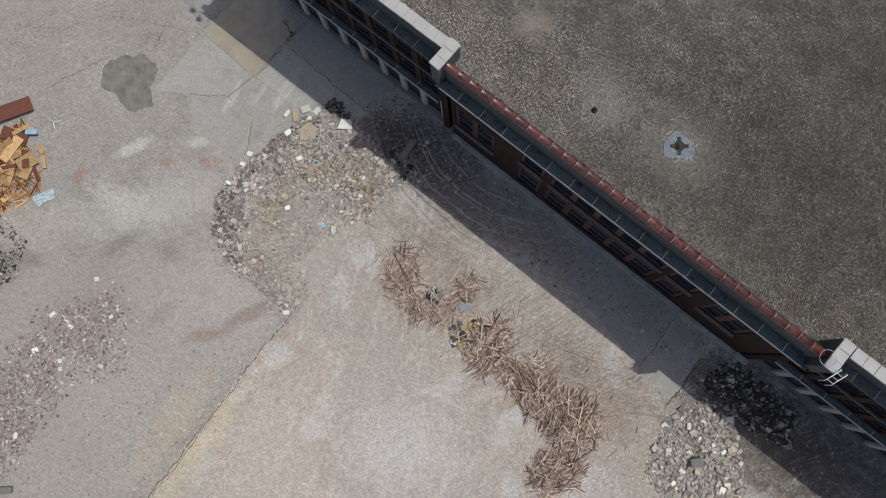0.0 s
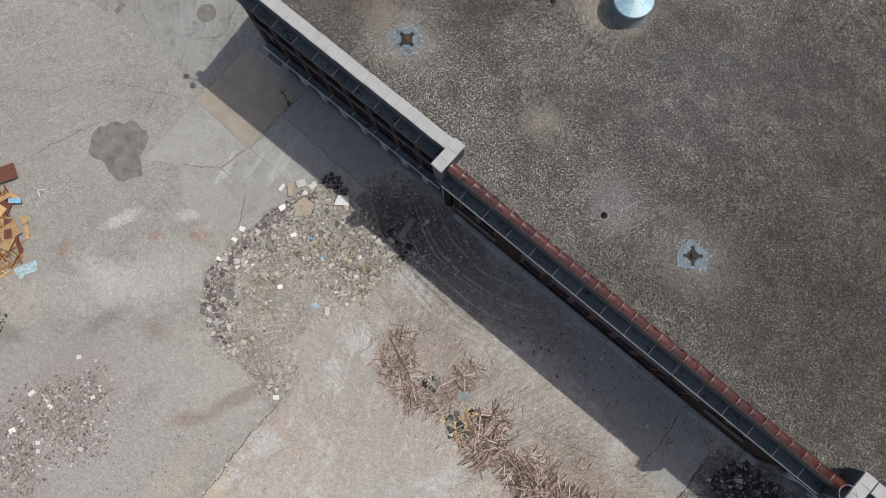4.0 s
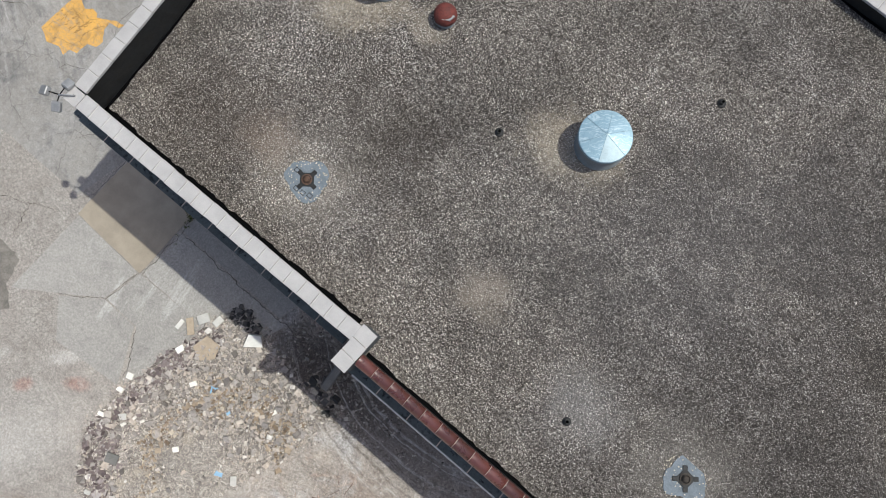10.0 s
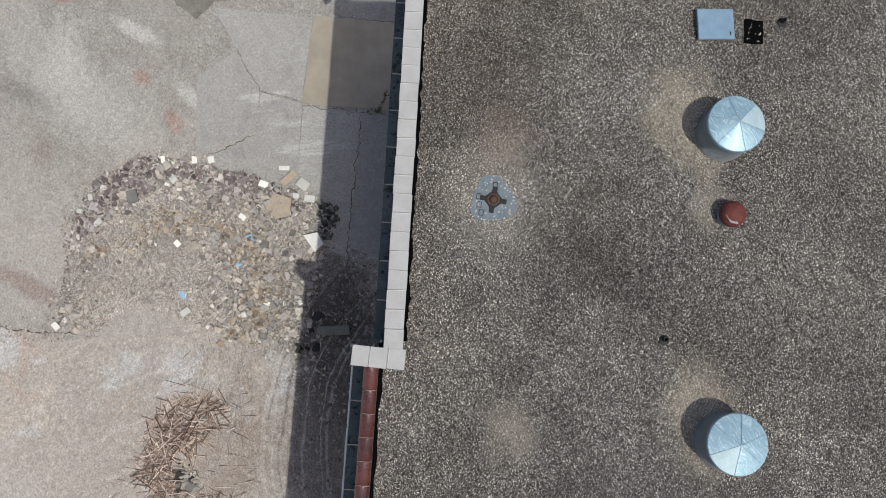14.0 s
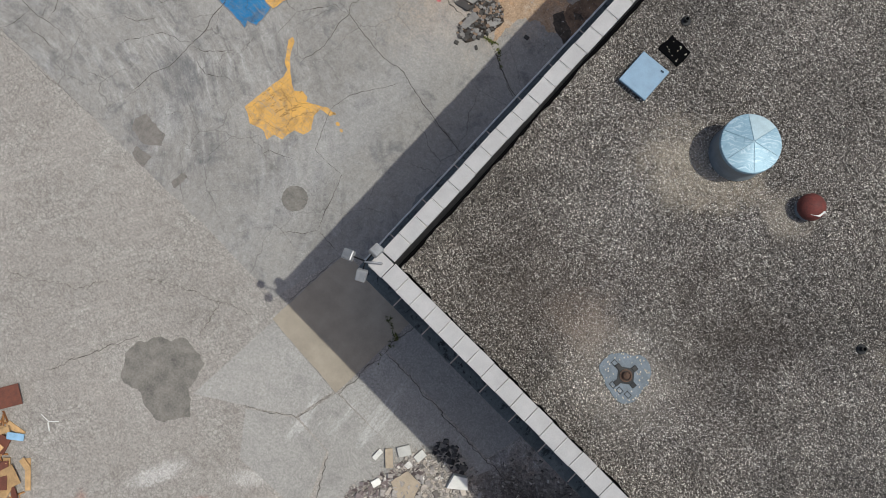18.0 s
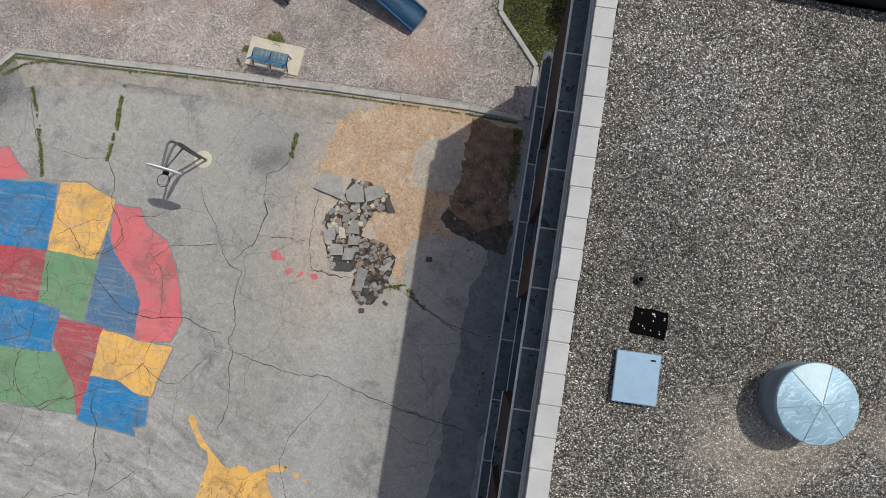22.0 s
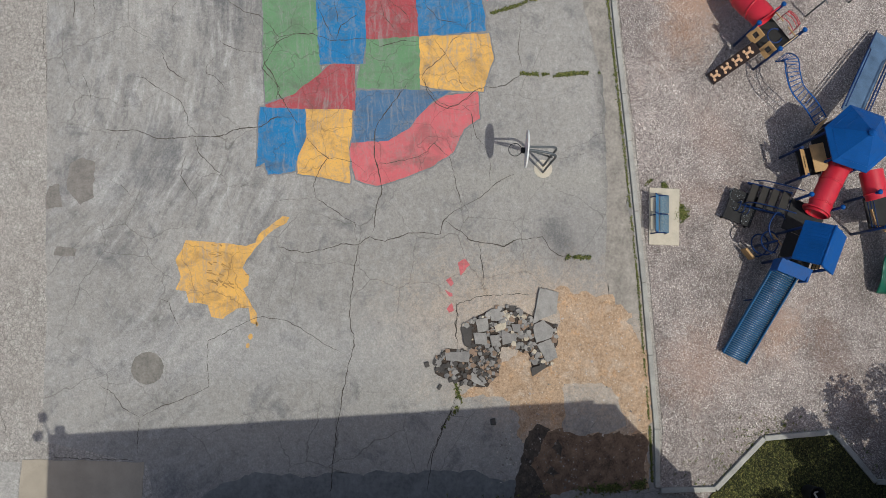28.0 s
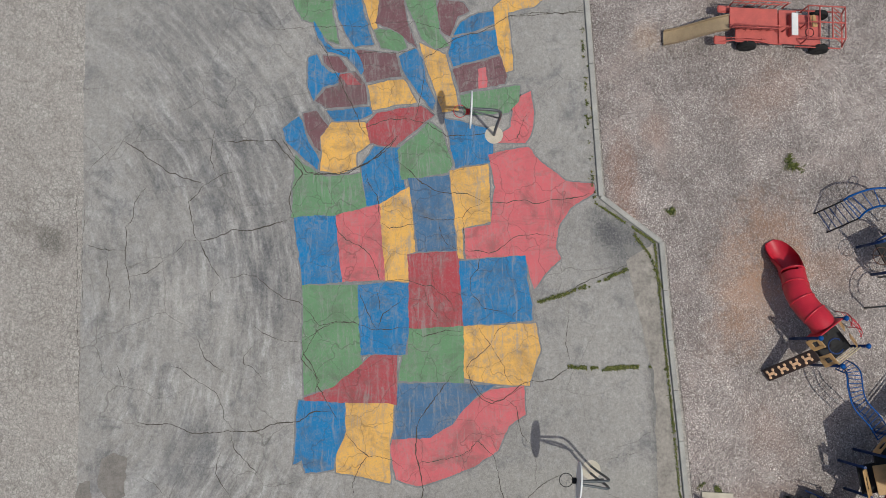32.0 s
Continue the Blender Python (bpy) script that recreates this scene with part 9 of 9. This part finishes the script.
for k in range(16):
    lone("broken_tile", "pale broken tile on the grey heap", M_TILE, rnd.uniform(12.8, 17.0), rnd.uniform(2.4, 6.4), (rnd.uniform(0.2, 0.45), rnd.uniform(0.18, 0.35), 0.16), rnd.uniform(0, 180), 0.12, "tile", (rnd.uniform(-15, 15), rnd.uniform(-15, 15)))


# ---- heaps of dry sticks and laths ----
def stick_mesh(seed):
    r = random.Random(seed)
    b = r.uniform(-0.04, 0.04)
    bm = tube([(-0.5, 0, 0), (-0.15, b, 0.01), (0.2, b * 0.6, 0), (0.5, 0, 0)], 0.5, 5)
    for v in bm.verts:
        v.co.y, v.co.z = (v.co.y - 0) * 1.0, v.co.z
    me = bpy.data.meshes.new("stick")
    bm.to_mesh(me)
    bm.free()
    return me


def stick_heap(label, poly, n_parts, n_rest, long, tall, lean, spread, seed, rr=(0.014, 0.036), whole=None, mix=None):
    rnd = random.Random(seed)
    c = (sum(p[0] for p in poly) / len(poly), sum(p[1] for p in poly) / len(poly))
    local = [(x - c[0], y - c[1]) for x, y in poly]
    h = thing("stick_heap", (c[0], c[1], 0), label, "stick heap", "stick heaps")
    meshes = [stick_mesh(seed + i) for i in range(4)]
    for me in meshes:
        me.materials.append(whole or M_STICK)

    def pose_of(p):
        up = tall * min(1, edge_way(p, local) / 0.9)
        ln, r = rnd.uniform(*long), rnd.uniform(*rr)
        a = math.degrees(rnd.gauss(0, 1)) * 0 + rnd.gauss(lean, spread)
        return Matrix.Translation((p[0], p[1], 0.02 + rnd.uniform(0.1, 1.0) * up)) @ Euler((0, rnd.gauss(0, 0.14), radians(a))).to_matrix().to_4x4() @ Matrix.Diagonal((ln, 2 * r, 2 * r, 1))

    for i, p in enumerate(spots(local, n_parts, rnd)):
        ob = new("stick", meshes[i % 4])
        ob.parent = h
        ob.matrix_basis = pose_of(p)
    rest_mesh("stick_litter", [(pose_of(p), i) for i, p in enumerate(spots(local, n_rest, rnd))], mix or M_STICKS, h, meshes)


stick_heap("loose heap of dry laths and sticks on dust", [(-7.17, 3.1), (-6.97, 0.77), (-5.93, -0.2), (-3.59, -0.32), (-1.55, 0.56), (-1.24, 2.7), (-1.92, 4.5), (-2.6, 4.2), (-2.56, 2.6), (-3.62, 1.4), (-4.74, 2.0), (-5.89, 2.8)], 210, 460, (0.4, 1.6), 0.3, 100, 70, 41, (0.01, 0.026))
stick_heap("upright bundle of dry sticks", [(-0.6, 1.2), (0.2, 3.0), (1.2, 3.2), (2.8, 1.2), (1.8, -0.2), (0.4, 0.0)], 130, 260, (0.6, 1.5), 0.45, 60, 45, 42)
stick_heap("large tangled heap of broken laths", [(2.4, 0.7), (3.4, 2.7), (6.0, 2.6), (8.5, 3.2), (9.6, 1.4), (8.2, -0.4), (5.2, 0.0)], 290, 520, (0.5, 1.6), 0.5, 120, 55, 43)
stick_heap("small heap of dry sticks and straw", [(7.2, -1.2), (9.4, 0.9), (10.6, -1.1), (9.4, -3.4), (7.6, -2.8)], 110, 200, (0.5, 1.5), 0.3, 70, 50, 44)
stick_heap("thin scatter of splintered sticks in drag marks", [(-9.0, 1.0), (-7.0, 4.4), (0.0, 5.6), (10.5, 5.0), (12.0, 1.0), (9.0, -4.0), (4.0, -1.0), (-2.0, -1.5)], 60, 420, (0.2, 1.1), 0.02, 100, 25, 45, (0.008, 0.018))
M_STRAW = toned("pale_straw", ((0, rgb(170, 140, 96)), (1, rgb(214, 190, 140))), islands=True)
heap("asphalt_heap", "torn black tar paper and straw between stick heaps", [(-1.6, 0.2), (-0.8, 2.2), (0.4, 2.4), (0.6, 0.4)], 30, 120, (0.1, 0.6), 0.12, M_DARKC, M_STRAW, 15, piece="tar_paper", flat=0.25)

heap("asphalt_heap", "dark torn scraps inside the ring of sticks", [(-4.3, 1.0), (-4.0, 2.2), (-3.0, 2.4), (-2.7, 1.2)], 14, 40, (0.1, 0.5), 0.06, M_DARKC, M_DARKS, 17, piece="tar_paper", flat=0.25)
lone("scrap_sheet", "grey bent metal sheet beside the sticks", M_GALVD, -1.5, 2.45, (0.75, 0.5, 0.04), 30, 0.15, "scrap", (8, 5))

# pile of boards at the edge of the yard
M_FILM = plain("crumpled_pale_film", rgb(176, 190, 194), 0.25, vary=0.3, scale=8, spec=0.6)
ORANGES = ((0.0, rgb(96, 62, 42)), (0.4, rgb(158, 112, 72)), (0.8, rgb(190, 148, 100)), (1.0, rgb(222, 190, 148)))
M_SPLINT, M_SPLINTS = toned("orange_splinter", ORANGES), toned("orange_splinter_mix", ORANGES, islands=True)
wp = thing("board_pile", (-28.9, -8.6, 0), "loose pile of tan and red-brown broken boards", "board pile")
rnd = random.Random(31)
for k in range(46):
    mat = M_REDBOARD if k % 4 == 0 else M_TANBOARD
    a, q = rnd.uniform(0, 6.28), rnd.uniform(0, 2.3)
    part("board", boxes(((q * math.cos(a) - 0.4, 1.2 * q * math.sin(a) - 0.6, 0.06 + rnd.uniform(0, 0.5)), (rnd.uniform(0.4, 1.7), rnd.uniform(0.08, 0.45), 0.04), Euler((rnd.gauss(0, 0.15), rnd.gauss(0, 0.15), rnd.uniform(0, 3.1))).to_matrix())), mat, wp)
for x, y, z, w, d, a, mat, label in ((-2.5, 1.8, 0.5, 2.4, 0.95, 62, M_REDBOARD, "large red-brown panel"), (-1.3, 0.6, 0.4, 1.7, 0.8, 20, M_REDBOARD, ""), (-0.75, -0.1, 0.55, 1.8, 0.62, 98, M_TANBOARD, "pale tan panel"), (0.55, -0.05, 0.5, 1.2, 0.9, 75, M_TANBOARD, ""), (0.9, -0.5, 0.45, 1.1, 0.6, 110, M_TANBOARD, "")):
    part("board", boxes(((x, y, z), (w, d, 0.05), Euler((0.08, 0.06, radians(a))).to_matrix()), bevel=0.01), mat, wp, label)
part("scrap", boxes(((-0.6, 1.5, 0.45), (0.8, 0.32, 0.03), turn_z(40)), bevel=0.01), M_BLUEBIT, wp)
part("plastic_sheet", prism(ragged([(2.2, -1.6), (2.9, -1.7), (3.3, -0.6), (2.8, -0.3), (2.5, -0.9)], 0.15, 0.1, 3), 0.05, 0.09), M_FILM, wp, "crumpled pale plastic film")
stick_heap("splintered orange wood beside the board pile", [(-32.0, -11.0), (-30.5, -7.0), (-28.5, -8.6), (-26.6, -9.2), (-26.8, -11.2), (-28.5, -13.0)], 90, 420, (0.2, 1.1), 0.35, 40, 70, 46, (0.015, 0.05), M_SPLINT, M_SPLINTS)
tw_ = thing("white_rods", (-29.1, -5.9, 0.0), "thin bent white plastic strips on asphalt", "plastic strip")
part("strip", tube([(-0.5, 0.1, 0.02), (0.0, 0.15, 0.03), (0.3, 0.5, 0.02)], 0.02, 5), M_WHITE, tw_)
part("strip", tube([(0.0, 0.1, 0.04), (0.35, -0.1, 0.02)], 0.03, 5), M_WHITE, tw_)

# ---- weeds ----
M_WEED = toned("green_weeds", ((0, rgb(52, 62, 30)), (0.5, rgb(84, 94, 46)), (1, rgb(132, 126, 76))), islands=True)


def weeds(label, line, n, spread, tall, seed, name="weeds", cut=0.0):
    """Tufts of narrow bent blades strewn along a line."""
    rnd = random.Random(seed)
    vs, fs = [], []
    for _ in range(n):
        k = rnd.randrange(len(line) - 1)
        u = rnd.random()
        x = line[k][0] + (line[k + 1][0] - line[k][0]) * u + rnd.gauss(0, spread)
        y = line[k][1] + (line[k + 1][1] - line[k][1]) * u + rnd.gauss(0, spread) * rnd.choice((0.4, 1.0, 1.6))
        if noise.noise((x * 1.9, y * 1.9, seed)) + 0.5 * noise.noise((x * 6.0, y * 6.0, seed)) < cut:
            continue
        for _b in range(5):
            a, h, w = rnd.uniform(0, 6.28), rnd.uniform(0.4, 1) * tall, rnd.uniform(0.006, 0.016)
            dx, dy = math.cos(a), math.sin(a)
            b = len(vs)
            vs += [(x - dy * w, y + dx * w, 0.01), (x + dy * w, y - dx * w, 0.01), (x + dx * h * 0.5 + dy * w, y + dy * h * 0.5 - dx * w, 0.01 + h * 0.8), (x + dx * h * 0.5 - dy * w, y + dy * h * 0.5 + dx * w, 0.01 + h * 0.8), (x + dx * h * 1.1, y + dy * h * 1.1, 0.01 + h * 0.9)]
            fs += [(b, b + 1, b + 2, b + 3), (b + 3, b + 2, b + 4)]
    me = bpy.data.meshes.new(name)
    me.from_pydata(vs, [], fs)
    me.materials.append(M_WEED)
    return tagged(new(name, me), label, "weeds", kind="stuff")


weeds("green weeds along the kerb", [(-47.7, 24.1), (-46.2, 26.55), (-42.4, 26.98), (-38.6, 27.42), (-33.0, 28.02), (-27.4, 28.5), (-25.4, 28.6)], 2600, 0.022, 0.042, 1, cut=-0.28)
weeds("sparse weeds along the kerb", [(-56.0, 23.35), (-47.8, 24.15)], 160, 0.04, 0.1, 2)
weeds("green weeds in a court crack", [(-41.2, 23.3), (-41.18, 24.7), (-41.3, 25.6), (-41.3, 27.1)], 520, 0.034, 0.08, 3, cut=-0.2)
weeds("green weeds in a court crack", [(-43.6, 22.0), (-44.0, 23.1), (-44.57, 24.46), (-45.19, 25.73)], 360, 0.034, 0.08, 4, cut=-0.2)
weeds("green weeds in a court crack", [(-46.5, 25.7), (-45.7, 26.35), (-44.4, 26.86)], 170, 0.035, 0.06, 14, cut=-0.3)
weeds("green weeds in a court crack", [(-33.95, 25.0), (-33.9, 26.1)], 90, 0.04, 0.1, 5)
weeds("green weeds in a court crack", [(-28.93, 21.01), (-28.23, 21.21), (-27.26, 20.61)], 150, 0.035, 0.07, 6, cut=-0.2)
weeds("green weeds by the bench pad", [(-36.95, 28.5), (-36.85, 29.1)], 160, 0.07, 0.12, 7)
weeds("green weeds by the bench pad", [(-36.0, 29.72), (-35.6, 29.8)], 160, 0.09, 0.13, 8)
weeds("green weeds at the wall foot", [(-25.3, 28.3), (-25.15, 26.9), (-25.0, 25.6)], 420, 0.09, 0.12, 15)
weeds("weeds along the foot of the school wall", [(-25.3, 28.4), (-24.9, 24.5), (-24.3, 17.0)], 110, 0.08, 0.1, 9)
weeds("lone green weed on gravel", [(-47.5, 27.15), (-47.4, 27.25)], 60, 0.06, 0.16, 10)
weeds("lone green weeds on gravel", [(-49.7, 31.8), (-49.4, 32.2)], 90, 0.12, 0.16, 11)
weeds("dark weeds at the wall corner", [(-22.2, 8.7), (-21.2, 8.4), (-21.0, 7.0)], 60, 0.07, 0.12, 12)
weeds("short grass blades on the lawn", [(-25.6, 32.2), (-26.3, 34.0), (-25.0, 36.0), (-23.0, 34.0), (-22.0, 37.0), (-24.4, 33.0)], 5200, 0.75, 0.09, 13, "lawn_grass", -0.3)

# ---- trees behind the school ----
M_BARK = plain("grey_brown_bark", rgb(84, 70, 58), 0.9, vary=0.3, bump=0.03)
M_LEAF = toned("dark_green_leaves", ((0, rgb(30, 42, 20)), (0.5, rgb(46, 60, 28)), (1, rgb(70, 84, 40))), 0.6, islands=True)


def tree(x, y, h, spread, seed):
    rnd = random.Random(seed)
    t = thing("tree", (x, y, 0.05), "leafy dark green tree behind the school", "tree", "trees")
    bm = bmesh.new()
    tube([(0, 0, 0), (0.08, 0.05, h * 0.25), (0.0, 0.1, h * 0.5), (0.1, 0.0, h * 0.8)], 0.2, 10, bm, radii=[0.28, 0.2, 0.15, 0.05])
    limbs = []
    for i in range(9):
        a, z = i * 2.4, h * (0.3 + 0.055 * i)
        e = Vector((spread * 0.75 * math.cos(a), spread * 0.75 * math.sin(a), z + h * 0.2))
        tube([(0.04, 0.05, z), e * 0.5 + Vector((0, 0, z * 0.5 + 0.1)), e], 0.06, 6, bm, radii=[0.09, 0.06, 0.02])
        limbs.append(e)
    part("trunk", bm, M_BARK, t)
    vs, fs = [], []
    centres = [e * rnd.uniform(0.75, 1.15) + Vector((rnd.gauss(0, 0.3), rnd.gauss(0, 0.3), rnd.gauss(0, 0.4))) for e in limbs for _ in range(4)] + [Vector((0, 0, h * 0.85))] * 3
    for c in centres:
        r = rnd.uniform(0.5, 0.95) * spread * 0.36
        for _ in range(260):
            d = Vector((rnd.gauss(0, 1), rnd.gauss(0, 1), rnd.gauss(0, 0.8))).normalized() * r * rnd.uniform(0.5, 1.05)
            p, m = c + d, Euler((rnd.uniform(-1, 1), rnd.uniform(-1, 1), rnd.uniform(0, 6.28))).to_matrix()
            s = rnd.uniform(0.09, 0.17)
            b = len(vs)
            vs += [tuple(p + m @ Vector(q)) for q in ((-s, 0, 0), (0, -s * 0.5, 0.02), (s, 0, 0), (0, s * 0.5, 0.02))]
            fs.append((b, b + 1, b + 2, b + 3))
    me = bpy.data.meshes.new("crown")
    me.from_pydata(vs, [], fs)
    me.materials.append(M_LEAF)
    cr = new("crown", me)
    cr.parent = t


tree(-23.9, 40.2, 7.4, 3.2, 1)
tree(-21.4, 37.7, 7.8, 3.3, 2)
tree(-17.2, 38.6, 8.2, 3.3, 3)
tree(-24.2, 45.2, 7.8, 3.4, 4)
# Two more trees, mostly out of view, added to fill out the tree shadow.
tree(-24.4, 38.3, 6.6, 2.9, 5)
tree(-25.3, 42.4, 7.6, 3.4, 6)
